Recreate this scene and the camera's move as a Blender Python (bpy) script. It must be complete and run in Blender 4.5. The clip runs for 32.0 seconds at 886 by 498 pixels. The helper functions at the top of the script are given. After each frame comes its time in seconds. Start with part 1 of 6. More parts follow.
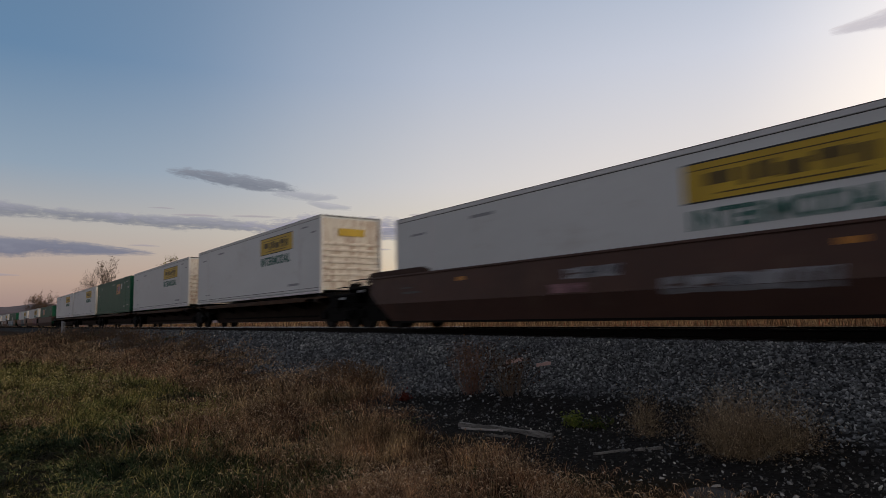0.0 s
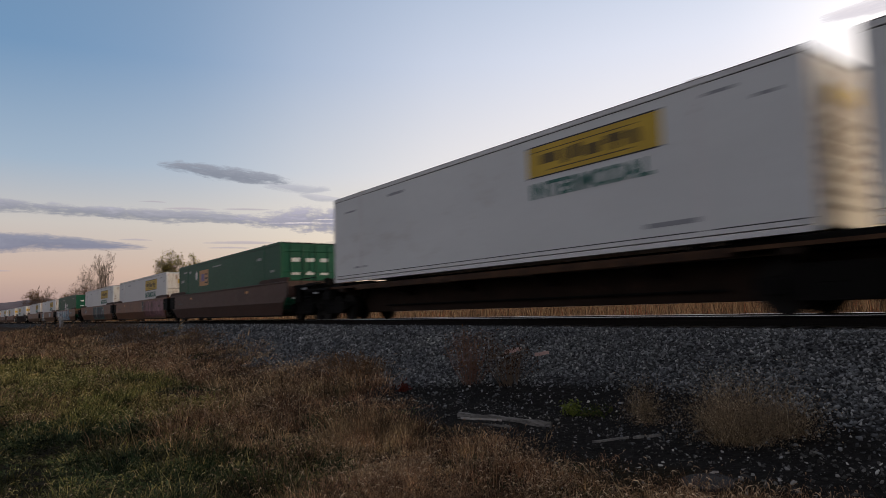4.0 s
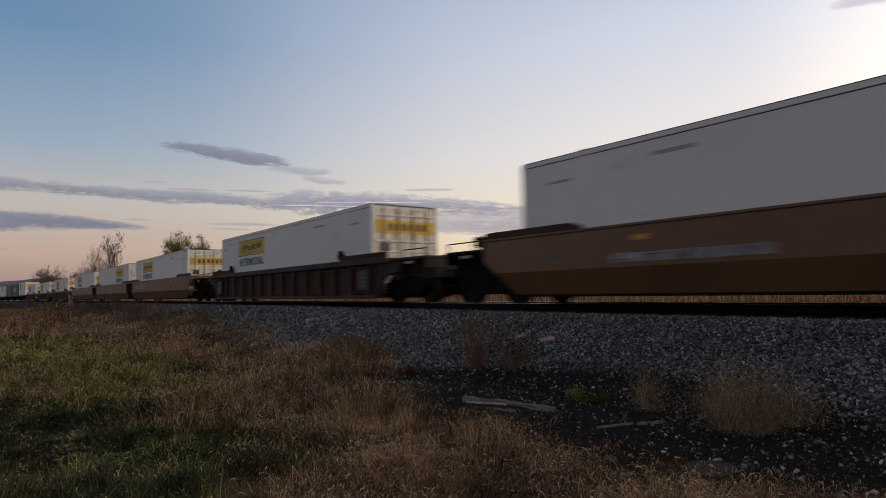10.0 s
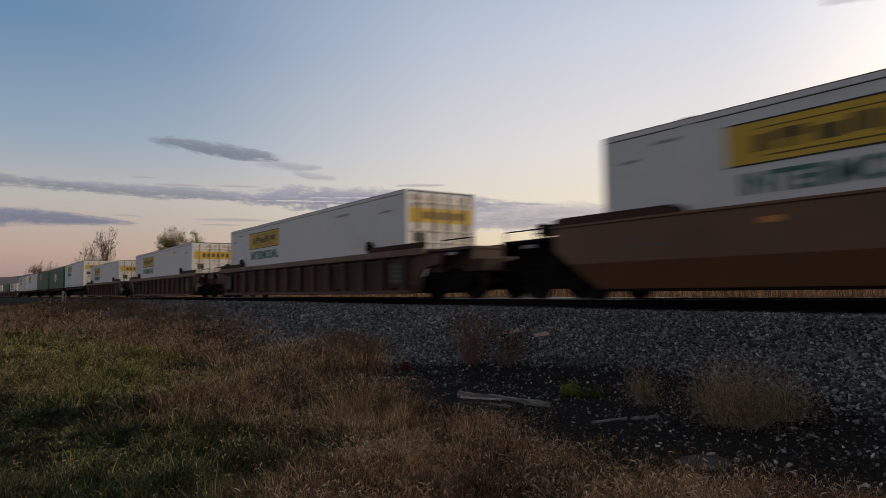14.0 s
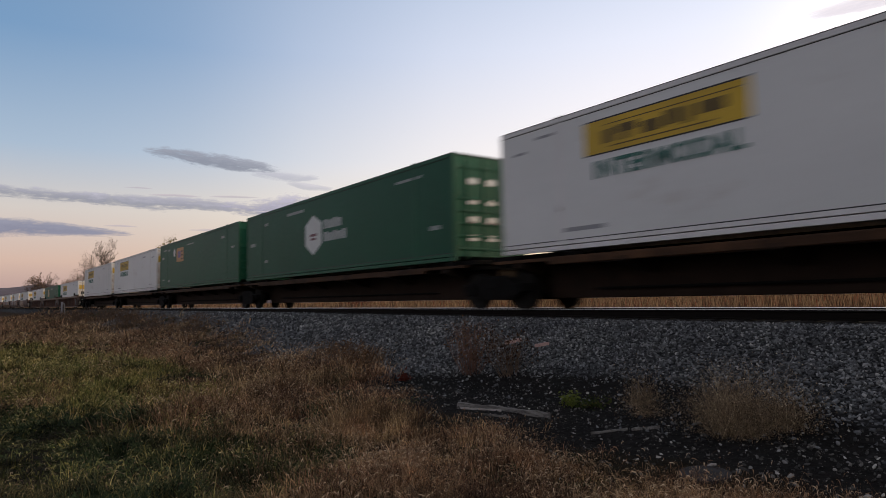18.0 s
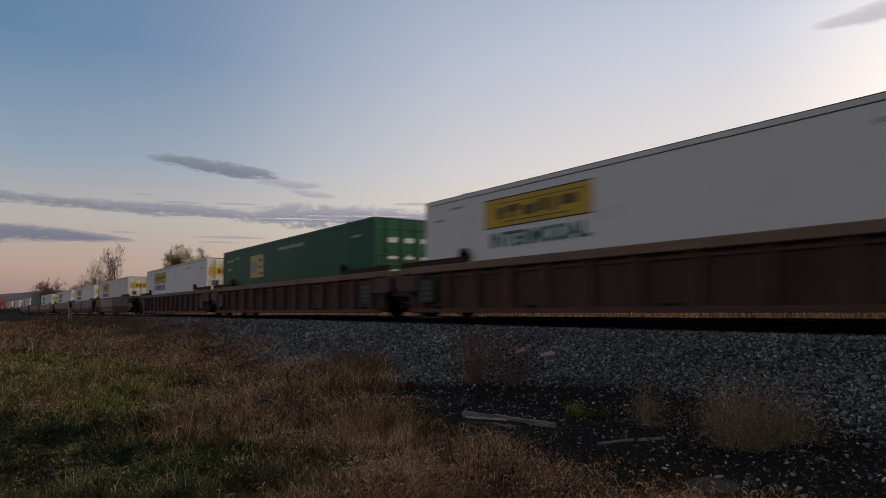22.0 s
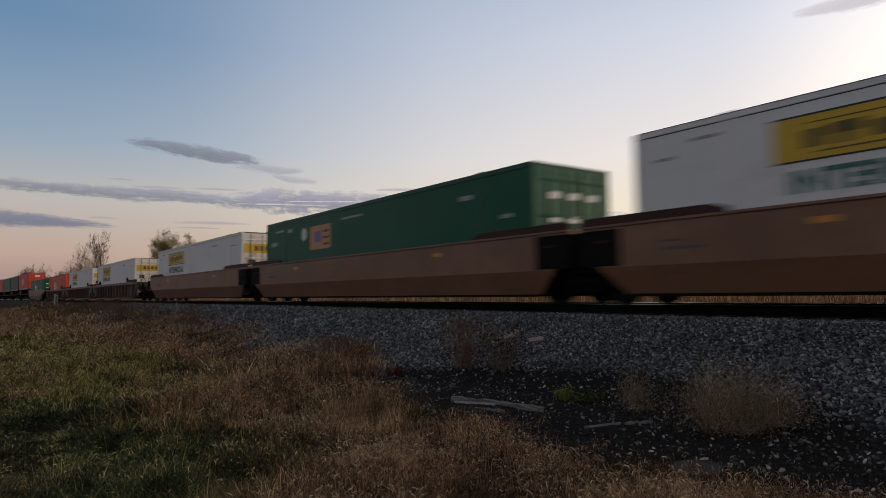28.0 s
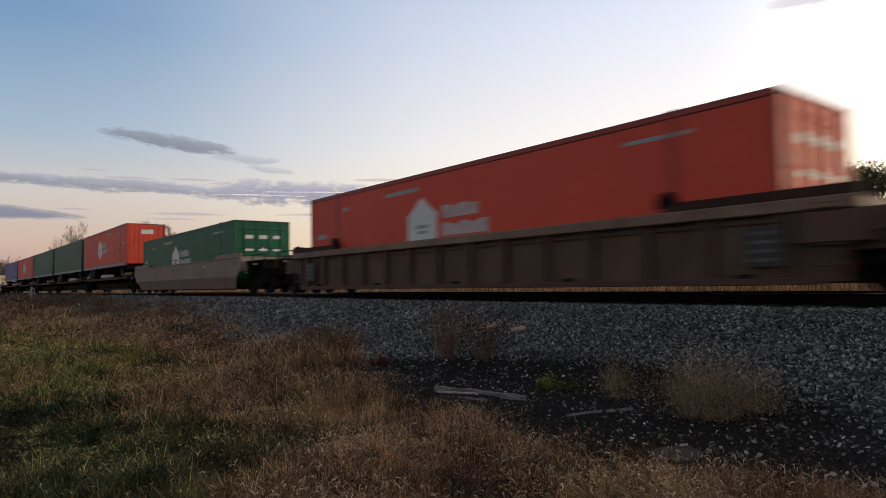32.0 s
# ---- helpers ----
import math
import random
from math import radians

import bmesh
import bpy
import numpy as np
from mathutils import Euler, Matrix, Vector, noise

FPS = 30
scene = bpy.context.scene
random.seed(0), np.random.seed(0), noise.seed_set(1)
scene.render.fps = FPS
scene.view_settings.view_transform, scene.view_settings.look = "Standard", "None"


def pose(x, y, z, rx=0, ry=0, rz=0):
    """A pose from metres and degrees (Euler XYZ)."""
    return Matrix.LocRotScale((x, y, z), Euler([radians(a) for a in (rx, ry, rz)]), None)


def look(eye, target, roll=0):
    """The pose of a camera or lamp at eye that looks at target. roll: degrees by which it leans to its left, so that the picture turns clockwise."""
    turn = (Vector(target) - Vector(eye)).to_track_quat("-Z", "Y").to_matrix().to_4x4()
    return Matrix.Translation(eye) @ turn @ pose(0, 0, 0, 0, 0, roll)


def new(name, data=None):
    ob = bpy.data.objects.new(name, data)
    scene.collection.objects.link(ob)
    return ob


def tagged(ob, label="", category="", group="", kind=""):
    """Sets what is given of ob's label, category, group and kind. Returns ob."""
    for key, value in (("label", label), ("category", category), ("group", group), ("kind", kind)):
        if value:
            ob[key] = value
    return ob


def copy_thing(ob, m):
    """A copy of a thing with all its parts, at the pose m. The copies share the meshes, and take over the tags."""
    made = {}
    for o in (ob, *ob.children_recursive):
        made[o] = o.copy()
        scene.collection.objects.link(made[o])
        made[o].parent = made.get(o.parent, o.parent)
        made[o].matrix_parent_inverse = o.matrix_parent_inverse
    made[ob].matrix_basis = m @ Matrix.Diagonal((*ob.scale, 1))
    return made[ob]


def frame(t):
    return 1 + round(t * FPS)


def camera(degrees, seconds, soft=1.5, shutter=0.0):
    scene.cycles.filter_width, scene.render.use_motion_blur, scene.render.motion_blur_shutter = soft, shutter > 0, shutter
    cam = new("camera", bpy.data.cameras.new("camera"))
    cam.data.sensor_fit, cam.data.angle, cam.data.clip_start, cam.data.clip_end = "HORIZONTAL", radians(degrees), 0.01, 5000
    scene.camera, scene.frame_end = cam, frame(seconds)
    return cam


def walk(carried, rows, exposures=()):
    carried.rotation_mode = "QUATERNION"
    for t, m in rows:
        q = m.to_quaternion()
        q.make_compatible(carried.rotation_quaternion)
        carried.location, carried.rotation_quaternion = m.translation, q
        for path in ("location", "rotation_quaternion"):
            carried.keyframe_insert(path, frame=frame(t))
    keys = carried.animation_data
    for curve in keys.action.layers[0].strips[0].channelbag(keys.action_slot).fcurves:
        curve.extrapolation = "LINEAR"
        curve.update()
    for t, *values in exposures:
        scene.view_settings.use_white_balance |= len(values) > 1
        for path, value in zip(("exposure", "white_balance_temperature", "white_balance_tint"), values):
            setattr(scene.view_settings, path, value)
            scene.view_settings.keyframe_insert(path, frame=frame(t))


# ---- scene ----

# ---------------------------------------------------------------- camera
EYE = Vector((0.0, -11.58, 0.244))
FOV = 68.16
SPEED = 22.0            # of the train, metres a second
cam = camera(FOV, 32.0, soft=0.6, shutter=0.5)
# seconds, degrees turned to the left of the square-on view, tilt up, lean to the right
TURNS = [
    (0.0, 54.389, 6.108, 0.942), (0.5, 54.330, 5.937, 1.206), (1.0, 54.218, 5.859, 1.281),
    (1.5, 54.340, 5.846, 1.187), (2.0, 54.325, 5.744, 1.239), (2.5, 54.370, 5.665, 1.131),
    (3.0, 54.383, 5.585, 1.326), (3.5, 54.257, 5.475, 1.572), (5.5, 54.137, 4.799, 1.357),
    (6.0, 54.549, 4.612, 1.144), (6.5, 54.747, 4.470, 1.065), (7.0, 54.941, 4.191, 0.949),
    (7.5, 55.032, 3.941, 0.823), (8.0, 55.067, 3.817, 0.483), (8.5, 55.009, 3.742, 0.533),
    (9.0, 54.907, 3.766, 0.698), (9.5, 54.847, 3.891, 0.820), (10.0, 54.827, 3.940, 0.779),
    (10.5, 54.750, 3.939, 0.553), (11.0, 54.672, 3.972, 0.460), (11.5, 54.667, 3.963, 0.332),
    (12.0, 54.623, 3.911, 0.487), (12.5, 54.634, 3.804, 0.608), (13.0, 54.549, 3.749, 0.737),
    (13.5, 54.406, 3.735, 0.825), (14.0, 54.374, 3.550, 0.873), (14.5, 54.316, 3.412, 0.689),
    (16.5, 54.439, 4.117, 0.505), (17.0, 54.436, 4.402, 0.936), (17.5, 54.325, 4.384, 1.083),
    (18.0, 54.317, 4.455, 0.950), (18.5, 54.297, 4.530, 0.822), (19.0, 54.227, 4.600, 0.624),
    (19.5, 54.213, 4.904, 0.713), (20.0, 54.285, 5.287, 0.534), (20.5, 54.446, 5.471, 0.585),
    (21.0, 54.637, 5.443, 0.557), (21.5, 54.795, 5.356, 0.415), (22.0, 54.841, 5.186, 0.548),
    (22.5, 54.831, 5.006, 0.370), (23.0, 54.740, 4.833, 0.531), (23.5, 54.660, 4.727, 0.480),
    (24.0, 54.659, 4.584, 0.380), (24.5, 54.498, 4.492, 0.436), (25.0, 54.439, 4.433, 0.616),
    (25.5, 54.327, 4.245, 0.656), (27.5, 54.016, 4.002, 0.830), (28.0, 53.875, 3.926, 0.667),
    (28.5, 53.745, 3.786, 0.794), (29.0, 53.236, 3.592, 1.239), (29.5, 52.895, 3.415, 1.321),
    (30.0, 52.727, 3.226, 1.293), (30.5, 52.562, 3.114, 1.341), (31.0, 52.474, 3.016, 1.328),
    (31.5, 52.342, 2.974, 1.127), (32.0, 52.347, 3.053, 1.024),
]


def aim(turn, tilt, lean):
    a, b = radians(turn), radians(tilt)
    way = Vector((-math.sin(a) * math.cos(b), math.cos(a) * math.cos(b), math.sin(b)))
    return look(EYE, EYE + way, -lean)


EXPOSURES = [   # seconds, stops, kelvin, tint
    (0.0, -0.1, 6500, 10), (0.5, 0.0, 6500, 10), (1.0, 0.18, 6510, 10), (2.0, 0.34, 6520, 11), (3.5, 0.32, 6530, 11), (5.5, 0.0, 6500, 10), (7.0, -0.04, 6500, 10),
    (9.0, 0.05, 6490, 10), (12.0, 0.08, 6480, 9), (14.0, 0.0, 6480, 9), (16.5, 0.03, 6490, 10), (17.0, 0.1, 6520, 11), (18.0, 0.42, 6560, 12), (19.0, 0.54, 6600, 13),
    (20.0, 0.50, 6620, 13), (21.0, 0.28, 6570, 12), (22.0, -0.08, 6510, 11), (23.0, -0.03, 6510, 10), (25.5, 0.0, 6500, 10), (27.5, 0.05, 6500, 10),
    (29.0, 0.03, 6500, 10), (30.0, 0.05, 6490, 9), (31.0, 0.25, 6500, 10), (32.0, 0.36, 6510, 10)]
walk(cam, [(t, aim(a, b, c)) for t, a, b, c in TURNS], EXPOSURES)

# ---------------------------------------------------------------- sky and sun
SUN_AZ = radians(-25.0)     # left of the square-on view
SUN_EL = radians(2.5)
SUN_DIR = Vector((-math.sin(SUN_AZ) * math.cos(SUN_EL), math.cos(SUN_AZ) * math.cos(SUN_EL), math.sin(SUN_EL)))


def node(nt, kind, x=0, y=0, **values):
    n = nt.nodes.new(kind)
    n.location = (x, y)
    for k, v in values.items():
        if k in n.inputs:
            n.inputs[k].default_value = v
    return n


def ramp(nt, fac, stops, mode="LINEAR"):
    n = nt.nodes.new("ShaderNodeValToRGB")
    n.color_ramp.interpolation = mode
    e = n.color_ramp.elements
    while len(e) < len(stops):
        e.new(0.5)
    for el, (p, c) in zip(e, stops):
        el.position = p
        el.color = (*c, 1) if len(c) == 3 else c
    nt.links.new(fac, n.inputs[0])
    return n.outputs[0]


def maths(nt, op, a, b=None, clamp=False):
    n = nt.nodes.new("ShaderNodeMath")
    n.operation, n.use_clamp = op, clamp
    for i, v in enumerate((a, b)):
        if v is None:
            continue
        if isinstance(v, (int, float)):
            n.inputs[i].default_value = v
        else:
            nt.links.new(v, n.inputs[i])
    return n.outputs[0]


def mixc(nt, fac, a, b, blend="MIX"):
    n = nt.nodes.new("ShaderNodeMix")
    n.data_type, n.blend_type = "RGBA", blend
    for i, v in ((0, fac), (6, a), (7, b)):
        if isinstance(v, (int, float)):
            n.inputs[i].default_value = v
        elif isinstance(v, tuple):
            n.inputs[i].default_value = (*v, 1)
        else:
            nt.links.new(v, n.inputs[i])
    return n.outputs[2]


def srgb(r, g, b):
    return tuple(((c / 255 + 0.055) / 1.055) ** 2.4 if c > 10 else c / 255 / 12.92 for c in (r, g, b))


world = bpy.data.worlds.new("evening_sky")
scene.world = world
world.use_nodes = True
wt = world.node_tree
wt.nodes.clear()
w_out = wt.nodes.new("ShaderNodeOutputWorld")
w_bg = wt.nodes.new("ShaderNodeBackground")
sky = wt.nodes.new("ShaderNodeTexSky")
sky.sky_type = "NISHITA"
sky.sun_disc = False
sky.sun_elevation = SUN_EL
sky.sun_rotation = -SUN_AZ
sky.air_density, sky.dust_density, sky.ozone_density = 1.0, 1.2, 2.0
w_co = wt.nodes.new("ShaderNodeTexCoord")
w_sep = wt.nodes.new("ShaderNodeSeparateXYZ")
wt.links.new(w_co.outputs["Generated"], w_sep.inputs[0])
w_dot = wt.nodes.new("ShaderNodeVectorMath")
w_dot.operation = "DOT_PRODUCT"
flat_sun = Vector((-math.sin(SUN_AZ), math.cos(SUN_AZ), 0.07)).normalized()
w_dot.inputs[1].default_value = flat_sun
wt.links.new(w_co.outputs["Generated"], w_dot.inputs[0])
height = w_sep.outputs[2]       # sine of the elevation
away = ramp(wt, height, [(0.0, srgb(150, 126, 130)), (0.06, srgb(191, 165, 152)), (0.13, srgb(190, 184, 179)),
                         (0.21, srgb(150, 169, 188)), (0.35, srgb(104, 139, 174)), (0.52, srgb(97, 128, 161)), (0.75, srgb(122, 134, 152)), (1.0, srgb(138, 140, 148))])
glow = ramp(wt, height, [(0.0, srgb(255, 226, 168)), (0.1, srgb(255, 240, 210)), (0.20, srgb(253, 242, 234)),
                         (0.36, srgb(226, 228, 239)), (0.5, srgb(188, 201, 222)), (0.75, srgb(158, 160, 170)), (1.0, srgb(138, 140, 148))])
behind = ramp(wt, height, [(0.0, srgb(116, 108, 112)), (0.12, srgb(168, 161, 164)), (0.3, srgb(162, 163, 172)), (0.6, srgb(140, 144, 154)), (1.0, srgb(138, 140, 148))])
half_dot = maths(wt, "ADD", maths(wt, "MULTIPLY", w_dot.outputs["Value"], 0.5), 0.5)
near_sun = ramp(wt, half_dot, [(0.32, (0, 0, 0)), (0.42, (0.10,) * 3), (0.5, (0.35,) * 3), (0.6, (0.62,) * 3), (0.75, (0.90,) * 3), (0.85, (1,) * 3), (0.97, (1, 1, 1))], "B_SPLINE")
dusk = mixc(wt, near_sun, away, glow)
back = ramp(wt, maths(wt, "MULTIPLY", w_sep.outputs[1], -1.0), [(0.1, (0, 0, 0)), (0.55, (1, 1, 1))])
dusk = mixc(wt, back, dusk, behind)
halo = ramp(wt, w_dot.outputs["Value"], [(0.54, (0, 0, 0)), (1.0, (1.1, 0.86, 0.54))], "EASE")
dusk = mixc(wt, 1.0, dusk, halo, "ADD")
blaze = ramp(wt, w_dot.outputs["Value"], [(0.86, (0, 0, 0)), (1.0, (0.55, 0.48, 0.36))], "EASE")
dusk = mixc(wt, 1.0, dusk, blaze, "ADD")
dim_sky = mixc(wt, 1.0, sky.outputs[0], (0.10, 0.10, 0.10), "MULTIPLY")
wt.links.new(mixc(wt, 0.92, dim_sky, dusk), w_bg.inputs[0])
w_bg.inputs[1].default_value = 1.0
wt.links.new(w_bg.outputs[0], w_out.inputs[0])

sun = new("sun", bpy.data.lights.new("sun", "SUN"))
sun.data.energy, sun.data.angle, sun.data.color = 0.8, radians(10), (1.0, 0.76, 0.50)
sun.matrix_world = look(SUN_DIR * 50, (0, 0, 0))

# ---------------------------------------------------------------- materials


def material(name, base, rough=0.7, metal=0.0, vary=0.25, scale=2.0, dirt=None, dirt_amount=0.0, bump=0.0, bump_scale=60.0,
             stretch=(1, 1, 1), by_object=0.0, spec=0.5):
    """A painted, metal or earthy surface: large stains, fine grain, relief, and an own tone for each object."""
    m = bpy.data.materials.new(name)
    m.use_nodes = True
    nt = m.node_tree
    b = nt.nodes["Principled BSDF"]
    co = nt.nodes.new("ShaderNodeTexCoord")
    mp = nt.nodes.new("ShaderNodeMapping")
    mp.inputs["Scale"].default_value = stretch
    info = nt.nodes.new("ShaderNodeObjectInfo")
    nt.links.new(co.outputs["Object"], mp.inputs[0])
    n1 = node(nt, "ShaderNodeTexNoise", Scale=scale, Detail=6.0, Roughness=0.6)
    n2 = node(nt, "ShaderNodeTexNoise", Scale=scale * 14, Detail=4.0, Roughness=0.7)
    n1.noise_dimensions = "4D"
    nt.links.new(maths(nt, "MULTIPLY", info.outputs["Random"], 37.0), n1.inputs["W"])
    for n in (n1, n2):
        nt.links.new(mp.outputs[0], n.inputs["Vector"])
    lo = tuple(c * (1 - vary) for c in base)
    hi = tuple(min(1, c * (1 + vary)) for c in base)
    col = ramp(nt, n1.outputs[0], [(0.3, lo), (0.7, hi)])
    fine = ramp(nt, n2.outputs[0], [(0.3, (1 - vary * 0.6,) * 3), (0.7, (1, 1, 1))])
    col = mixc(nt, 1.0, col, fine, "MULTIPLY")
    if dirt:
        n3 = node(nt, "ShaderNodeTexNoise", Scale=scale * 2.3, Detail=8.0, Roughness=0.72)
        n3.noise_dimensions = "4D"
        nt.links.new(maths(nt, "MULTIPLY", info.outputs["Random"], 91.0), n3.inputs["W"])
        nt.links.new(mp.outputs[0], n3.inputs["Vector"])
        mask = ramp(nt, n3.outputs[0], [(0.62 - dirt_amount * 0.3, (0, 0, 0)), (0.78 - dirt_amount * 0.2, (1, 1, 1))])
        col = mixc(nt, mask, col, dirt)
    if by_object:
        tone = ramp(nt, info.outputs["Random"], [(0, (1 - by_object,) * 3), (1, (1, 1, 1))])
        col = mixc(nt, 1.0, col, tone, "MULTIPLY")
    nt.links.new(col, b.inputs["Base Color"])
    nt.links.new(ramp(nt, n2.outputs[0], [(0.2, (max(0, rough - 0.12),) * 3), (0.8, (min(1, rough + 0.12),) * 3)]), b.inputs["Roughness"])
    b.inputs["Metallic"].default_value = metal
    b.inputs["Specular IOR Level"].default_value = spec
    if bump:
        n4 = node(nt, "ShaderNodeTexNoise", Scale=bump_scale, Detail=5.0)
        nt.links.new(mp.outputs[0], n4.inputs["Vector"])
        bp = nt.nodes.new("ShaderNodeBump")
        bp.inputs["Strength"].default_value = bump
        bp.inputs["Distance"].default_value = 0.02
        nt.links.new(n4.outputs[0], bp.inputs["Height"])
        nt.links.new(bp.outputs[0], b.inputs["Normal"])
    return m


def island_material(name, stops, rough=0.85, spec=0.2, translucent=0.0):
    """Leaves, blades and stones: a tone for each loose piece."""
    m = bpy.data.materials.new(name)
    m.use_nodes = True
    nt = m.node_tree
    b = nt.nodes["Principled BSDF"]
    geo = nt.nodes.new("ShaderNodeNewGeometry")
    col = ramp(nt, geo.outputs["Random Per Island"], stops)
    co = nt.nodes.new("ShaderNodeTexCoord")
    n1 = node(nt, "ShaderNodeTexNoise", Scale=0.9, Detail=3.0)
    nt.links.new(co.outputs["Object"], n1.inputs["Vector"])
    col = mixc(nt, 1.0, col, ramp(nt, n1.outputs[0], [(0.3, (0.7, 0.7, 0.7)), (0.7, (1.1, 1.08, 1.0))]), "MULTIPLY")
    nt.links.new(col, b.inputs["Base Color"])
    b.inputs["Roughness"].default_value = rough
    b.inputs["Specular IOR Level"].default_value = spec
    if translucent:
        tr = nt.nodes.new("ShaderNodeBsdfTranslucent")
        nt.links.new(col, tr.inputs[0])
        mx = nt.nodes.new("ShaderNodeMixShader")
        mx.inputs[0].default_value = translucent
        nt.links.new(b.outputs[0], mx.inputs[1])
        nt.links.new(tr.outputs[0], mx.inputs[2])
        nt.links.new(mx.outputs[0], nt.nodes["Material Output"].inputs[0])
    return m


WHITE = material("white_paint", (0.715, 0.72, 0.712), 0.5, vary=0.06, scale=0.35, dirt=(0.56, 0.53, 0.50), dirt_amount=0.2, by_object=0.14, stretch=(0.5, 1, 1.2))
WHITE_END = material("weathered_white_door", (0.74, 0.68, 0.60), 0.55, vary=0.1, scale=1.2, dirt=(0.30, 0.15, 0.08), dirt_amount=0.5, stretch=(1, 1.6, 0.5))
WHITE_TRIM = material("white_rail_paint", (0.68, 0.665, 0.66), 0.5, vary=0.1, scale=1.0, dirt=(0.22, 0.17, 0.14), dirt_amount=0.12)
YELLOW = material("yellow_panel", (0.58, 0.37, 0.018), 0.5, vary=0.16, scale=1.0)
YELLOW_END = material("worn_yellow_band", (0.62, 0.38, 0.02), 0.5, vary=0.15, scale=1.5, dirt=(0.5, 0.38, 0.2), dirt_amount=0.3)
BLACK = material("black_print_and_shade", (0.025, 0.025, 0.022), 0.6, vary=0.1)
OLIVE = material("faded_brown_print", (0.12, 0.078, 0.014), 0.6, vary=0.1)
TEAL = material("green_lettering", (0.02, 0.13, 0.10), 0.5, vary=0.1)
GREEN = material("green_paint", (0.005, 0.094, 0.050), 0.5, vary=0.14, scale=0.5, by_object=0.2, dirt=(0.012, 0.072, 0.040), dirt_amount=0.1, spec=0.22)
GREEN_TRIM = material("green_rail_paint", (0.008, 0.090, 0.045), 0.5, vary=0.15, scale=1.0, spec=0.3)
RED = material("red_paint", (0.64, 0.072, 0.036), 0.55, spec=0.3, vary=0.12, scale=0.5, by_object=0.1, dirt=(0.38, 0.045, 0.025), dirt_amount=0.12)
RED_TRIM = material("red_rail_paint", (0.30, 0.028, 0.018), 0.5, vary=0.15, scale=1.0)
BLUE = material("blue_paint", (0.03, 0.06, 0.22), 0.5, vary=0.12, scale=0.5)
ORANGE = material("orange_logo_paint", (0.50, 0.25, 0.09), 0.5, vary=0.12)
CREAM = material("cream_logo_paint", (0.50, 0.40, 0.12), 0.5, vary=0.1)
PALE = material("pale_print", (0.62, 0.64, 0.62), 0.5, vary=0.1)
PRINT = material("faded_pale_print", (0.30, 0.34, 0.33), 0.6, vary=0.25, scale=6.0)
PRINT_PALE = material("worn_pale_print", (0.46, 0.48, 0.47), 0.6, vary=0.35, scale=5.0)
GRIME = material("dirty_grey_print", (0.09, 0.088, 0.085), 0.7, vary=0.3, scale=6.0)
LILAC = material("violet_print", (0.16, 0.12, 0.30), 0.5, vary=0.1)
GREYP = material("grey_print", (0.30, 0.30, 0.32), 0.6, vary=0.1)
W_DARK = material("dark_brown_car_paint", (0.078, 0.032, 0.021), 0.6, vary=0.25, scale=0.7, dirt=(0.10, 0.055, 0.035), dirt_amount=0.25, by_object=0.25, bump=0.1, bump_scale=30)
W_RUST = material("rust_brown_car_paint", (0.155, 0.058, 0.022), 0.48, vary=0.22, scale=0.6, dirt=(0.085, 0.042, 0.028), dirt_amount=0.3, by_object=0.25, bump=0.1, bump_scale=30)
W_OCHRE = material("sun_bleached_brown_car_paint", (0.225, 0.108, 0.058), 0.5, vary=0.25, scale=0.6, dirt=(0.13, 0.065, 0.04), dirt_amount=0.3, by_object=0.2, bump=0.1, bump_scale=30)
W_TAN = material("tan_brown_car_paint", (0.27, 0.195, 0.15), 0.6, vary=0.2, scale=0.6, dirt=(0.15, 0.095, 0.07), dirt_amount=0.3, by_object=0.25, bump=0.1, bump_scale=30)
W_RIB = material("weathered_ribbed_car_paint", (0.098, 0.042, 0.026), 0.65, vary=0.25, scale=0.7, dirt=(0.040, 0.024, 0.018), dirt_amount=0.4, by_object=0.35, stretch=(1, 1, 0.4))
W_BROWN = material("faded_brown_car_paint", (0.155, 0.068, 0.027), 0.45, vary=0.22, scale=0.6, dirt=(0.11, 0.06, 0.04), dirt_amount=0.3, by_object=0.3, bump=0.1, bump_scale=30)
# chords paler than the posts: the light they catch is in the colour
W_CHORD = material("sunlit_tan_chord_paint", (0.20, 0.125, 0.080), 0.65, vary=0.3, scale=0.8, dirt=(0.07, 0.04, 0.028), dirt_amount=0.35, by_object=0.3)
W_PANEL = material("dusty_brown_car_plate", (0.165, 0.098, 0.060), 0.7, vary=0.35, scale=0.8, dirt=(0.060, 0.034, 0.022), dirt_amount=0.35, by_object=0.3, stretch=(1, 1, 0.5), spec=0.3)
W_GUIDE = material("sooty_brown_guide_paint", (0.055, 0.026, 0.018), 0.7, vary=0.3, scale=1.0, dirt=(0.028, 0.018, 0.014), dirt_amount=0.35, spec=0.25)
W_PLATE = material("grimy_brown_car_plate", (0.082, 0.043, 0.027), 0.7, vary=0.35, scale=0.8, dirt=(0.045, 0.026, 0.018), dirt_amount=0.35, by_object=0.3, stretch=(1, 1, 0.5), spec=0.3)
W_COAL = material("sooty_ribbed_car_paint", (0.040, 0.026, 0.021), 0.7, vary=0.3, scale=0.7, dirt=(0.075, 0.050, 0.038), dirt_amount=0.3, stretch=(1, 1, 0.4), spec=0.3)
G_BEIGE = material("beige_graffiti", (0.38, 0.29, 0.22), 0.6, vary=0.25, scale=1.2, dirt=(0.20, 0.14, 0.10), dirt_amount=0.3)
# shade of the recessed plates put into a grimy brown; end guides share it
W_SHADE = material("grimy_shaded_car_plate", (0.048, 0.022, 0.015), 0.75, vary=0.35, scale=0.8, dirt=(0.05, 0.028, 0.018), dirt_amount=0.3, spec=0.2)
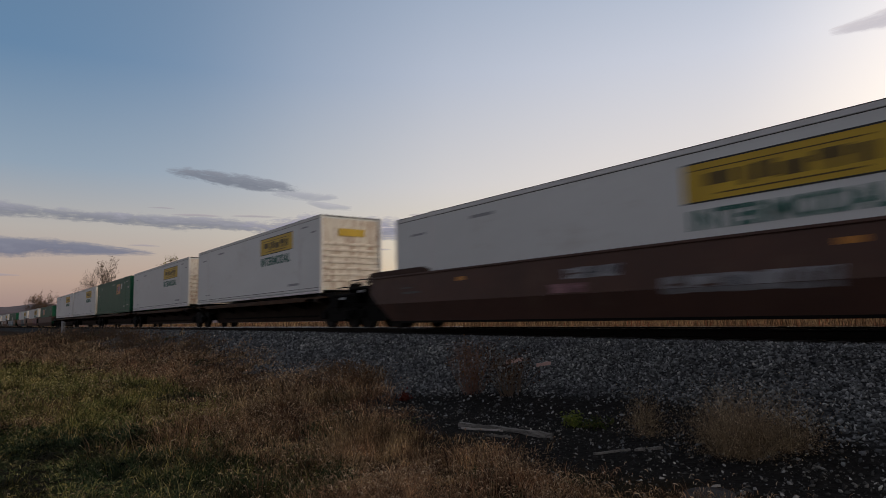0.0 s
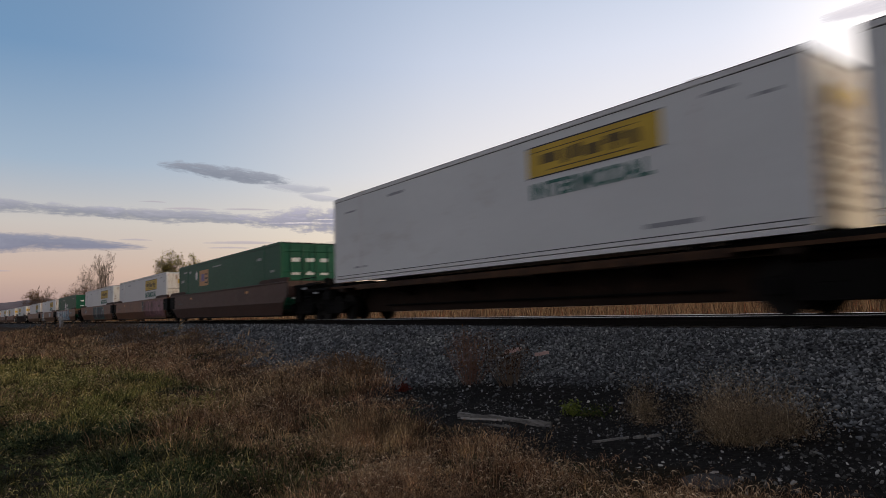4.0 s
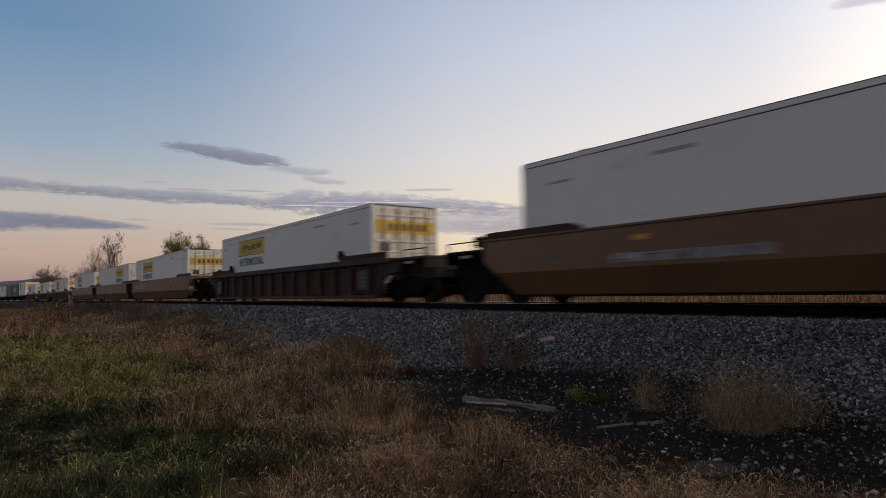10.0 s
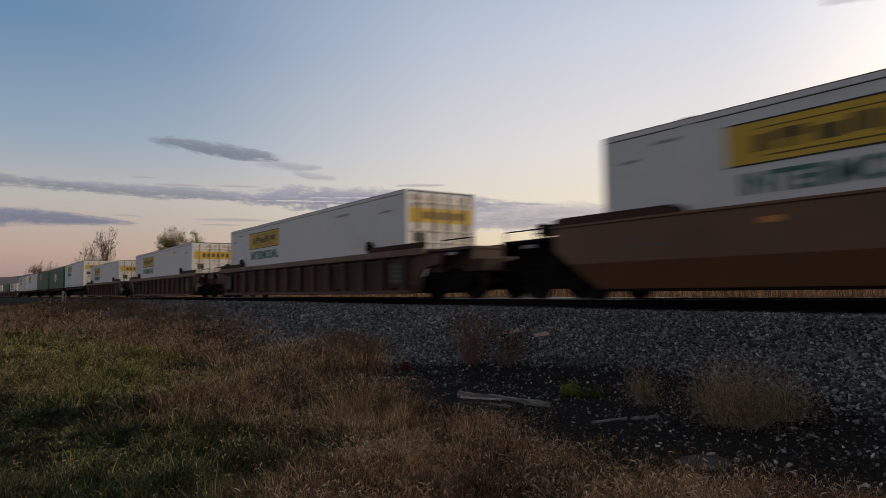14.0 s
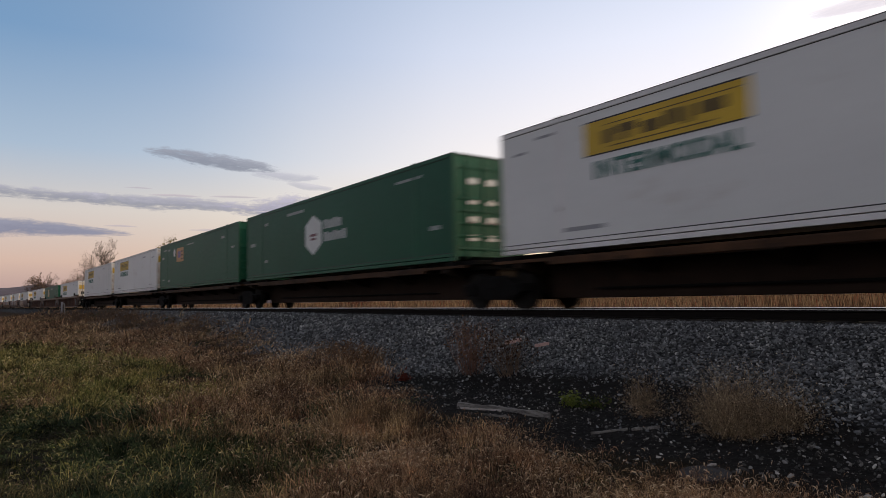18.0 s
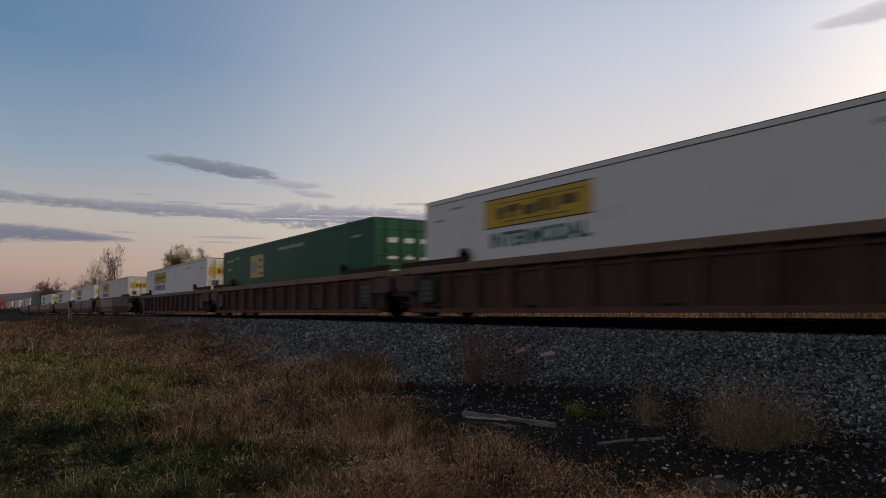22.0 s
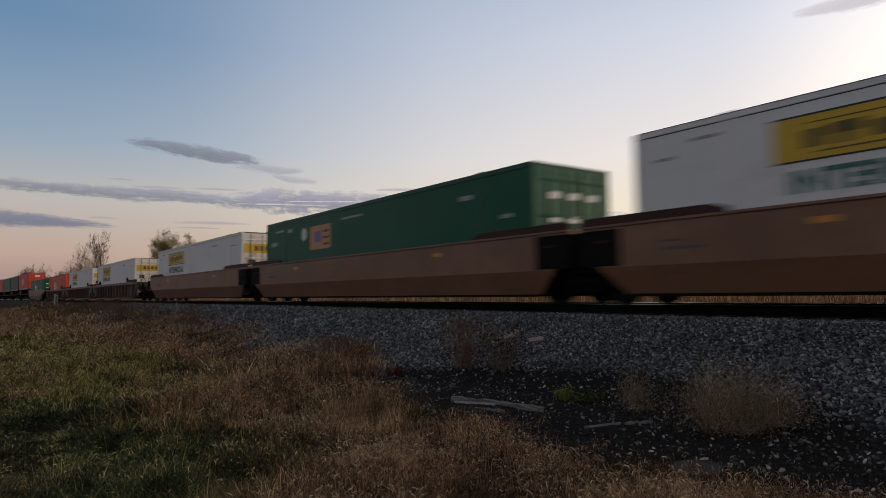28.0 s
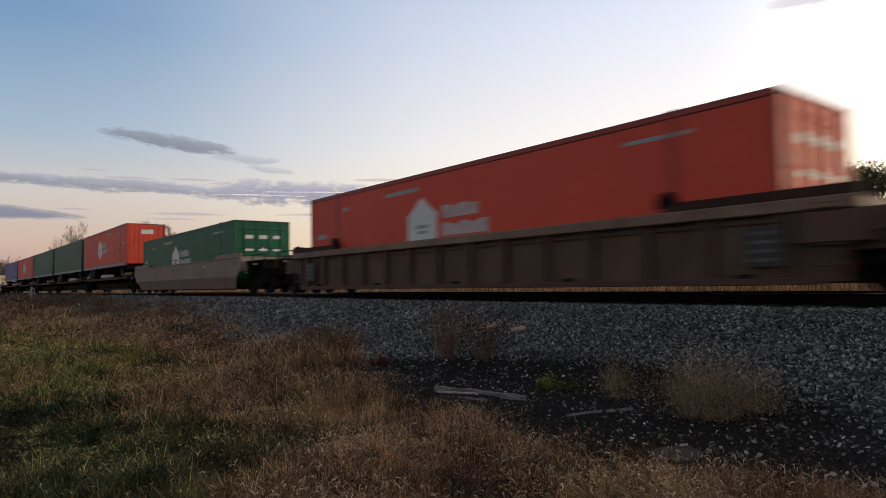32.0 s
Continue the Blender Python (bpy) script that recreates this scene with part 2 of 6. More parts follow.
DECK_EDGE = material("blotchy_rust_beam", (0.105, 0.050, 0.024), 0.75, vary=0.5, scale=1.6, dirt=(0.022, 0.014, 0.010), dirt_amount=0.5, by_object=0.4, spec=0.2)
ROOF = material("dark_roof_edge", (0.10, 0.095, 0.09), 0.7, vary=0.3, scale=2.0)
# darker than grime alone: undercar shade is put into steel and wheel colours
STEEL = material("grimy_shaded_steel", (0.0055, 0.0048, 0.0045), 0.88, vary=0.3, scale=3.0, dirt=(0.014, 0.010, 0.008), dirt_amount=0.15, spec=0.15)
DECK = material("rusty_deck_steel", (0.026, 0.015, 0.010), 0.8, vary=0.35, scale=2.0, dirt=(0.075, 0.040, 0.022), dirt_amount=0.15, spec=0.2)
WHEEL = material("shaded_wheel_steel", (0.008, 0.007, 0.006), 0.75, spec=0.2, vary=0.3, scale=5.0)
GALV = material("galvanised_steel", (0.24, 0.23, 0.22), 0.65, metal=0.3, vary=0.2, scale=5.0)
RAIL_TOP = material("polished_rail", (0.80, 0.76, 0.72), 0.30, metal=1.0, vary=0.1, scale=6.0)
# rail sides near-black: shade under the train is in the rust colour
RAIL_SIDE = material("rusty_shaded_rail", (0.007, 0.005, 0.004), 0.85, vary=0.3, scale=5.0, spec=0.15)
TIE = material("creosoted_timber", (0.012, 0.009, 0.008), 0.85, vary=0.35, scale=3.0, stretch=(1, 0.2, 1), bump=0.3, bump_scale=20)
G_WHITE = material("grey_white_graffiti", (0.46, 0.47, 0.50), 0.6, vary=0.3, scale=1.6, dirt=(0.16, 0.16, 0.19), dirt_amount=0.35)
G_TEAL = material("teal_graffiti", (0.045, 0.15, 0.14), 0.6, vary=0.3, scale=1.6, dirt=(0.05, 0.12, 0.10), dirt_amount=0.3)
G_PINK = material("dull_red_graffiti", (0.20, 0.085, 0.095), 0.6, vary=0.4, scale=1.8, dirt=(0.10, 0.055, 0.065), dirt_amount=0.4)
G_ROSE = material("faded_rose_graffiti", (0.30, 0.15, 0.17), 0.6, vary=0.4, scale=2.2, dirt=(0.14, 0.075, 0.085), dirt_amount=0.4)
G_SILVER = material("silver_graffiti", (0.25, 0.25, 0.27), 0.55, vary=0.35, scale=1.8, dirt=(0.12, 0.10, 0.10), dirt_amount=0.4)
G_SKY = material("pale_blue_graffiti", (0.30, 0.42, 0.52), 0.6, vary=0.3, scale=2.0, dirt=(0.20, 0.24, 0.30), dirt_amount=0.35)
G_SAND = material("faded_sand_graffiti", (0.27, 0.205, 0.15), 0.6, vary=0.4, scale=1.8, dirt=(0.15, 0.10, 0.07), dirt_amount=0.45)
G_BLUE = material("blue_graffiti", (0.10, 0.30, 0.42), 0.6, vary=0.2, scale=1.8)
G_DARK = material("dark_graffiti_line", (0.03, 0.03, 0.045), 0.6, vary=0.2)
LAMPY = material("orange_reflector", (0.60, 0.24, 0.03), 0.4, vary=0.1)
BARK = material("tree_bark", (0.105, 0.075, 0.056), 0.9, vary=0.3, scale=4.0, bump=0.5, bump_scale=14, stretch=(1, 1, 0.3))
LEAF_GREEN = island_material("olive_leaves", [(0, (0.030, 0.045, 0.012)), (0.6, (0.055, 0.075, 0.020)), (1, (0.12, 0.105, 0.030))], translucent=0.35)
LEAF_OLIVE = island_material("yellowing_olive_leaves", [(0, (0.10, 0.095, 0.020)), (0.6, (0.22, 0.20, 0.040)), (1, (0.42, 0.33, 0.075))], translucent=0.6)
LEAF_BROWN = island_material("brown_leaves", [(0, (0.10, 0.050, 0.022)), (1, (0.20, 0.10, 0.04))], translucent=0.3)
LEAF_DARK = island_material("dark_dry_leaves", [(0, (0.020, 0.010, 0.006)), (0.7, (0.075, 0.036, 0.020)), (1, (0.16, 0.085, 0.045))], translucent=0.2)
LEAF_RED = island_material("red_leaves", [(0, (0.07, 0.014, 0.010)), (1, (0.17, 0.036, 0.024))], translucent=0.3)
LEAF_LIME = island_material("lime_leaves", [(0, (0.09, 0.12, 0.022)), (1, (0.22, 0.25, 0.05))], translucent=0.3)


def sward_material(name, ramps, patch_scale, seed):
    """Grass whose tone changes from blade to blade and, in patches, between several ranges."""
    m = bpy.data.materials.new(name)
    m.use_nodes = True
    nt = m.node_tree
    b = nt.nodes["Principled BSDF"]
    geo = nt.nodes.new("ShaderNodeNewGeometry")
    co = nt.nodes.new("ShaderNodeTexCoord")
    col = ramp(nt, geo.outputs["Random Per Island"], ramps[0])
    for i, r in enumerate(ramps[1:]):
        mp = nt.nodes.new("ShaderNodeMapping")
        mp.inputs["Location"].default_value = (seed + i * 7.3, i * 3.1, 0)
        n = node(nt, "ShaderNodeTexNoise", Scale=patch_scale, Detail=4.0, Roughness=0.65)
        nt.links.new(co.outputs["Object"], mp.inputs[0])
        nt.links.new(mp.outputs[0], n.inputs["Vector"])
        col = mixc(nt, ramp(nt, n.outputs[0], [(0.46, (0, 0, 0)), (0.58, (1, 1, 1))]), col, ramp(nt, geo.outputs["Random Per Island"], r))
    spots = node(nt, "ShaderNodeTexNoise", Scale=3.6, Detail=4.0, Roughness=0.65)
    nt.links.new(co.outputs["Object"], spots.inputs["Vector"])
    col = mixc(nt, 1.0, col, ramp(nt, spots.outputs[0], [(0.38, (0.30, 0.29, 0.28)), (0.50, (0.88, 0.88, 0.88)), (0.62, (1.5, 1.42, 1.30))]), "MULTIPLY")
    broad = node(nt, "ShaderNodeTexNoise", Scale=1.1, Detail=4.0, Roughness=0.6)
    nt.links.new(co.outputs["Object"], broad.inputs["Vector"])
    col = mixc(nt, 1.0, col, ramp(nt, broad.outputs[0], [(0.40, (0.52, 0.48, 0.46)), (0.5, (0.95, 0.91, 0.88)), (0.62, (1.4, 1.3, 1.22))]), "MULTIPLY")
    nt.links.new(col, b.inputs["Base Color"])
    b.inputs["Roughness"].default_value = 0.85
    b.inputs["Specular IOR Level"].default_value = 0.12
    tr = nt.nodes.new("ShaderNodeBsdfTranslucent")
    nt.links.new(col, tr.inputs[0])
    mx = nt.nodes.new("ShaderNodeMixShader")
    mx.inputs[0].default_value = 0.14
    nt.links.new(b.outputs[0], mx.inputs[1])
    nt.links.new(tr.outputs[0], mx.inputs[2])
    nt.links.new(mx.outputs[0], nt.nodes["Material Output"].inputs[0])
    return m


DRY = sward_material("dry_grass", [
    [(0, (0.11, 0.062, 0.034)), (0.4, (0.30, 0.180, 0.100)), (0.8, (0.52, 0.335, 0.200)), (1, (0.72, 0.57, 0.38))],
    [(0, (0.09, 0.048, 0.030)), (0.5, (0.24, 0.130, 0.080)), (1, (0.47, 0.285, 0.180))],
    [(0, (0.12, 0.084, 0.042)), (0.5, (0.37, 0.255, 0.135)), (1, (0.70, 0.55, 0.33))]], 0.55, 2.0)
RUSSET = sward_material("russet_weeds", [
    [(0, (0.034, 0.018, 0.013)), (0.5, (0.130, 0.066, 0.042)), (0.9, (0.25, 0.145, 0.088)), (1, (0.44, 0.32, 0.21))],
    [(0, (0.026, 0.016, 0.013)), (0.6, (0.090, 0.052, 0.038)), (1, (0.21, 0.132, 0.088))],
    [(0, (0.042, 0.031, 0.017)), (0.6, (0.165, 0.110, 0.060)), (1, (0.35, 0.255, 0.145))]], 0.5, 27.0)
LIME = sward_material("yellow_green_grass", [
    [(0, (0.070, 0.072, 0.020)), (0.5, (0.25, 0.230, 0.070)), (0.85, (0.42, 0.365, 0.135)), (1, (0.62, 0.52, 0.27))],
    [(0, (0.075, 0.060, 0.022)), (0.5, (0.30, 0.220, 0.085)), (1, (0.58, 0.44, 0.22))],
    [(0, (0.044, 0.060, 0.017)), (0.6, (0.16, 0.19, 0.055)), (1, (0.35, 0.325, 0.12))]], 0.8, 15.0)
LIVE = sward_material("green_grass", [
    [(0, (0.019, 0.028, 0.014)), (0.5, (0.054, 0.078, 0.033)), (0.85, (0.108, 0.125, 0.056)), (1, (0.25, 0.225, 0.125))],
    [(0, (0.030, 0.028, 0.016)), (0.5, (0.096, 0.088, 0.045)), (1, (0.24, 0.200, 0.115))],
    [(0, (0.014, 0.025, 0.014)), (0.6, (0.038, 0.062, 0.031)), (1, (0.108, 0.128, 0.064))]], 0.7, 9.0)
SEED_LIME = island_material("yellow_seed_heads", [(0, (0.20, 0.16, 0.05)), (0.6, (0.42, 0.35, 0.13)), (1, (0.70, 0.58, 0.30))], translucent=0.3)
SEED = island_material("pale_seed_heads", [(0, (0.20, 0.115, 0.07)), (0.6, (0.42, 0.27, 0.165)), (1, (0.74, 0.57, 0.40))], translucent=0.3)
STONE = island_material("ballast_stone", [(0, (0.040, 0.040, 0.043)), (0.4, (0.090, 0.092, 0.098)), (0.85, (0.200, 0.204, 0.216)), (0.97, (0.31, 0.31, 0.32)), (1, (0.44, 0.43, 0.42))], rough=0.85, spec=0.12)
FLECK = island_material("pale_chippings", [(0, (0.02, 0.019, 0.019)), (0.6, (0.075, 0.072, 0.070)), (0.9, (0.20, 0.19, 0.185)), (1, (0.55, 0.53, 0.51))], rough=0.85, spec=0.12)
CROP = island_material("dry_crop", [(0, (0.05, 0.027, 0.016)), (0.5, (0.20, 0.115, 0.062)), (0.88, (0.46, 0.31, 0.18)), (1, (0.30, 0.065, 0.03))], translucent=0.3)
WOOD = material("grey_driftwood", (0.20, 0.185, 0.172), 0.85, vary=0.5, scale=14.0, stretch=(0.12, 1, 1), bump=0.8, bump_scale=40, dirt=(0.016, 0.014, 0.012), dirt_amount=0.45, spec=0.1)
PALE_WOOD = material("pale_broken_wood", (0.40, 0.36, 0.33), 0.8, vary=0.25, scale=6.0, bump=0.3)
LID = material("dark_rusty_lid", (0.05, 0.047, 0.048), 0.85, spec=0.1, vary=0.4, scale=5.0, bump=0.3)
CHIP = material("pale_pinkish_stone", (0.46, 0.29, 0.25), 0.8, vary=0.2, scale=6.0)
HILL = material("wooded_hill", (0.14, 0.105, 0.112), 0.95, vary=0.35, scale=0.02, bump=0.0)

# ---------------------------------------------------------------- building helpers


class Shape:
    """Corners and faces of one mesh, put together from simple solids."""

    def __init__(self):
        self.v, self.f = [], []

    def box(self, x0, x1, y0, y1, z0, z1):
        n = len(self.v)
        self.v += [(x, y, z) for z in (z0, z1) for y in (y0, y1) for x in (x0, x1)]
        self.f += [tuple(n + i for i in q) for q in ((0, 2, 3, 1), (4, 5, 7, 6), (0, 1, 5, 4), (2, 6, 7, 3), (0, 4, 6, 2), (1, 3, 7, 5))]
        return self

    def prism(self, poly, lo, hi, axis="y"):
        """A flat outline, given in x and z (axis y) or y and z (axis x), drawn out from lo to hi."""
        n, k = len(self.v), len(poly)
        for d in (lo, hi):
            self.v += [(a, d, b) if axis == "y" else ((d, a, b) if axis == "x" else (a, b, d)) for a, b in poly]
        self.f += [tuple(n + i for i in range(k)), tuple(n + k + i for i in reversed(range(k)))]
        self.f += [(n + i, n + k + i, n + k + (i + 1) % k, n + (i + 1) % k) for i in range(k)]
        return self

    def rod(self, a, b, r, r2=None, k=8):
        a, b = Vector(a), Vector(b)
        q = (b - a).to_track_quat("Z", "Y").to_matrix()
        n = len(self.v)
        for p, rr in ((a, r), (b, r if r2 is None else r2)):
            self.v += [tuple(p + q @ Vector((math.cos(2 * math.pi * i / k) * rr, math.sin(2 * math.pi * i / k) * rr, 0))) for i in range(k)]
        self.f += [(n + i, n + (i + 1) % k, n + k + (i + 1) % k, n + k + i) for i in range(k)]
        self.f += [tuple(n + i for i in reversed(range(k))), tuple(n + k + i for i in range(k))]
        return self

    def lathe(self, c, profile, k=20):
        """A body turned round an axis along y through c; profile: (distance along y, radius)."""
        n, m = len(self.v), len(profile)
        for d, r in profile:
            self.v += [(c[0] + math.cos(2 * math.pi * i / k) * r, c[1] + d, c[2] + math.sin(2 * math.pi * i / k) * r) for i in range(k)]
        for j in range(m - 1):
            self.f += [(n + j * k + i, n + (j + 1) * k + i, n + (j + 1) * k + (i + 1) % k, n + j * k + (i + 1) % k) for i in range(k)]
        self.f += [tuple(n + i for i in range(k)), tuple(n + (m - 1) * k + i for i in reversed(range(k)))]
        return self

    def mesh(self, name, mat, bevel=0.0, smooth=False):
        bm = bmesh.new()
        vs = [bm.verts.new(p) for p in self.v]
        for q in self.f:
            bm.faces.new([vs[i] for i in q])
        bmesh.ops.recalc_face_normals(bm, faces=bm.faces)
        if bevel:
            bmesh.ops.bevel(bm, geom=list(bm.edges), offset=bevel, segments=1, affect="EDGES", clamp_overlap=True)
        me = bpy.data.meshes.new(name)
        bm.to_mesh(me)
        bm.free()
        me.materials.append(mat)
        if smooth:
            me.shade_smooth()
        return me


def part(name, shape, mat, parent, label="", bevel=0.0, smooth=False, at=None):
    ob = new(name, shape.mesh(name, mat, bevel, smooth) if isinstance(shape, Shape) else shape)
    ob.parent = parent
    if at is not None:
        ob.matrix_basis = at
    if label:
        tagged(ob, label)
    return ob


def thing(name, label, category, group="", kind=""):
    return tagged(new(name), label, category, group, kind)


def array_mesh(name, verts, tris, mat, smooth=False):
    """A mesh from arrays of corners and triangles."""
    me = bpy.data.meshes.new(name)
    me.vertices.add(len(verts))
    me.vertices.foreach_set("co", np.ascontiguousarray(verts, np.float32).ravel())
    me.loops.add(tris.size)
    me.loops.foreach_set("vertex_index", np.ascontiguousarray(tris, np.int32).ravel())
    me.polygons.add(len(tris))
    me.polygons.foreach_set("loop_start", np.arange(0, tris.size, 3, dtype=np.int32))
    me.update(calc_edges=True)
    me.materials.append(mat)
    if smooth:
        me.shade_smooth()
    return me


# ---------------------------------------------------------------- the line of the track
CURVE_FROM, CURVE_R = -40.0, 3700.0     # straight before the camera, then a wide curve to the camera's side


def on_line(s):
    """Place and heading (degrees) at s metres along the track."""
    if s >= CURVE_FROM:
        return s, 0.0, 0.0
    a = (CURVE_FROM - s) / CURVE_R
    return CURVE_FROM - CURVE_R * math.sin(a), -CURVE_R * (1 - math.cos(a)), math.degrees(a)


def lane(x):
    """How far the track has swung sideways at x."""
    d = np.clip(CURVE_FROM - x, 0.0, 900.0)
    return -d * d / (2 * CURVE_R)


# ---------------------------------------------------------------- ground


def lump(x, y, s, seed=0.0):
    return noise.noise(Vector((x * s + seed, y * s - seed, seed * 0.7)))


def ground_z(x, y):
    """Height of the ground: grass flat, bank of ballast, trackbed, field beyond."""
    y = y - lane(x)
    if y < 0:
        z = np.interp(y, [-400, -60, -14, -9, -6.0, -5.0, -4.3, -2.45, -1.95, 0], [-1.4, -1.4, -1.30, -1.28, -1.24, -1.17, -1.02, -0.335, -0.225, -0.20])
    else:
        z = np.interp(y, [0, 1.95, 2.45, 4.6, 8, 14, 60, 400], [-0.20, -0.225, -0.335, -0.95, -1.05, -1.0, -1.0, -1.0])
    near = max(0.0, 1 - math.hypot(x, y) / 150)
    if abs(y) > 2.3:
        z += near * (0.05 * lump(x, y, 0.7) + 0.025 * lump(x, y, 2.3, 4))
    return float(z)


def graded(lo, hi, fine_lo, fine_hi, step, growth):
    out, d = list(np.arange(fine_lo, fine_hi + step / 2, step)), step
    while out[-1] < hi:
        d *= growth
        out.append(min(hi, out[-1] + d))
    d = step
    while out[0] > lo:
        d *= growth
        out.insert(0, max(lo, out[0] - d))
    return out


def ground_material():
    m = bpy.data.materials.new("ground_soil_and_ballast")
    m.use_nodes = True
    nt = m.node_tree
    b = nt.nodes["Principled BSDF"]
    co = nt.nodes.new("ShaderNodeTexCoord")
    sep = nt.nodes.new("ShaderNodeSeparateXYZ")
    at = nt.nodes.new("ShaderNodeAttribute")
    at.attribute_name = "beside_track"
    nt.links.new(at.outputs["Vector"], sep.inputs[0])
    n1 = node(nt, "ShaderNodeTexNoise", Scale=0.6, Detail=6.0)
    n2 = node(nt, "ShaderNodeTexNoise", Scale=9.0, Detail=6.0, Roughness=0.7)
    vor = node(nt, "ShaderNodeTexVoronoi", Scale=17.0)
    for n in (n1, n2, vor):
        nt.links.new(co.outputs["Object"], n.inputs["Vector"])
    rock = ramp(nt, vor.outputs["Color"], [(0.0, (0.024, 0.024, 0.025)), (0.6, (0.09, 0.09, 0.093)), (1.0, (0.22, 0.22, 0.224))])
    # shade between the stones, multiplied into the colour at cell borders
    gap_shade = ramp(nt, vor.outputs["Distance"], [(0.25, (1, 1, 1)), (0.6, (0.25, 0.25, 0.25))])
    rock = mixc(nt, 1.0, rock, gap_shade, "MULTIPLY")
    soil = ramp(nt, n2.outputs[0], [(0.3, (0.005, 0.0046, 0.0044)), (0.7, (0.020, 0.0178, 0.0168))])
    # near-black turf: shade between the grass blades is put into its colour
    shaded_turf = ramp(nt, n2.outputs[0], [(0.3, (0.006, 0.005, 0.003)), (0.7, (0.024, 0.017, 0.009))])
    crop = ramp(nt, n2.outputs[0], [(0.3, (0.06, 0.034, 0.016)), (0.7, (0.17, 0.10, 0.045))])
    wob = maths(nt, "MULTIPLY", maths(nt, "SUBTRACT", n1.outputs[0], 0.5), 2.6)
    yy = maths(nt, "ADD", sep.outputs[1], wob)

    def step(lo, hi):
        n = nt.nodes.new("ShaderNodeMapRange")
        n.inputs[1].default_value, n.inputs[2].default_value = lo, hi
        nt.links.new(yy, n.inputs[0])
        return n.outputs[0]
    straw = ramp(nt, n2.outputs[0], [(0.3, (0.016, 0.010, 0.005)), (0.7, (0.070, 0.040, 0.019))])
    far_off = nt.nodes.new("ShaderNodeMapRange")
    far_off.inputs[1].default_value, far_off.inputs[2].default_value = -12.0, -26.0
    nt.links.new(maths(nt, "ADD", sep.outputs[0], wob), far_off.inputs[0])
    verge = mixc(nt, step(-6.8, -6.2), shaded_turf, soil)
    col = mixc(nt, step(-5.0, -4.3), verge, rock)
    col = mixc(nt, far_off.outputs[0], col, mixc(nt, step(-3.9, -3.3), straw, rock))
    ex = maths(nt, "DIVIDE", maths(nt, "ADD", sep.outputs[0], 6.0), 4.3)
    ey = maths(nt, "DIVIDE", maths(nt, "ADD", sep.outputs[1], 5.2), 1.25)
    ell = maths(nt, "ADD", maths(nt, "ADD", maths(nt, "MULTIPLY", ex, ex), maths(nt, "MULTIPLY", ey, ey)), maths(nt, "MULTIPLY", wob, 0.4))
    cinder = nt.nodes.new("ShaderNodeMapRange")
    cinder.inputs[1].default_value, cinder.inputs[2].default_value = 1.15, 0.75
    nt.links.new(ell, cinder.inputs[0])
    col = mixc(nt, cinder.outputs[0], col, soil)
    col = mixc(nt, step(4.2, 5.0), col, crop)
    nt.links.new(col, b.inputs["Base Color"])
    b.inputs["Roughness"].default_value = 0.9
    b.inputs["Specular IOR Level"].default_value = 0.04
    bp = nt.nodes.new("ShaderNodeBump")
    bp.inputs["Strength"].default_value = 0.7
    bp.inputs["Distance"].default_value = 0.04
    nt.links.new(mixc(nt, 0.6, n2.outputs["Color"], gap_shade), bp.inputs["Height"])
    nt.links.new(bp.outputs[0], b.inputs["Normal"])
    return m


def build_ground():
    xs = graded(-4200, 4200, -34.0, 3.0, 0.2, 1.16)
    ys = graded(-4200, 4200, -9.0, -1.9, 0.14, 1.16)
    for y in (-2.45, -1.95, 0.0, 1.95, 2.45, 4.6):
        if min(abs(y - q) for q in ys) > 0.03:
            ys.append(y)
    ys.sort()
    nx, ny = len(xs), len(ys)
    verts = np.array([(x, y + lane(x), ground_z(x, y + lane(x))) for y in ys for x in xs])
    i = np.arange((ny - 1) * (nx - 1))
    a = (i // (nx - 1)) * nx + i % (nx - 1)
    tris = np.concatenate([np.stack([a, a + 1, a + nx + 1], 1), np.stack([a, a + nx + 1, a + nx], 1)])
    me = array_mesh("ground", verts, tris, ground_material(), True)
    at = me.attributes.new("beside_track", "FLOAT_VECTOR", "POINT")
    at.data.foreach_set("vector", np.array([(x, y, 0) for y in ys for x in xs], np.float32).ravel())
    g = new("ground", me)
    tagged(g, "grassy verge, dark cinder soil and a grey ballast bank", "ground", kind="structure")


build_ground()

# ---------------------------------------------------------------- track
TRACK_X0, TRACK_X1 = -860.0, 120.0


def along_track(profile):
    """A profile (sideways, up) drawn out along the whole line."""
    s, k = Shape(), len(profile)
    stops = [TRACK_X0 + 20.0 * i for i in range(41)] + [CURVE_FROM, TRACK_X1]
    for d in stops:
        x, y, a = on_line(d)
        s.v += [(x - p * math.sin(radians(a)), y + p * math.cos(radians(a)), z) for p, z in profile]
    for i in range(len(stops) - 1):
        s.f += [(i * k + j, i * k + (j + 1) % k, (i + 1) * k + (j + 1) % k, (i + 1) * k + j) for j in range(k)]
    n = (len(stops) - 1) * k
    s.f += [tuple(range(k)), tuple(n + j for j in reversed(range(k)))]
    return s


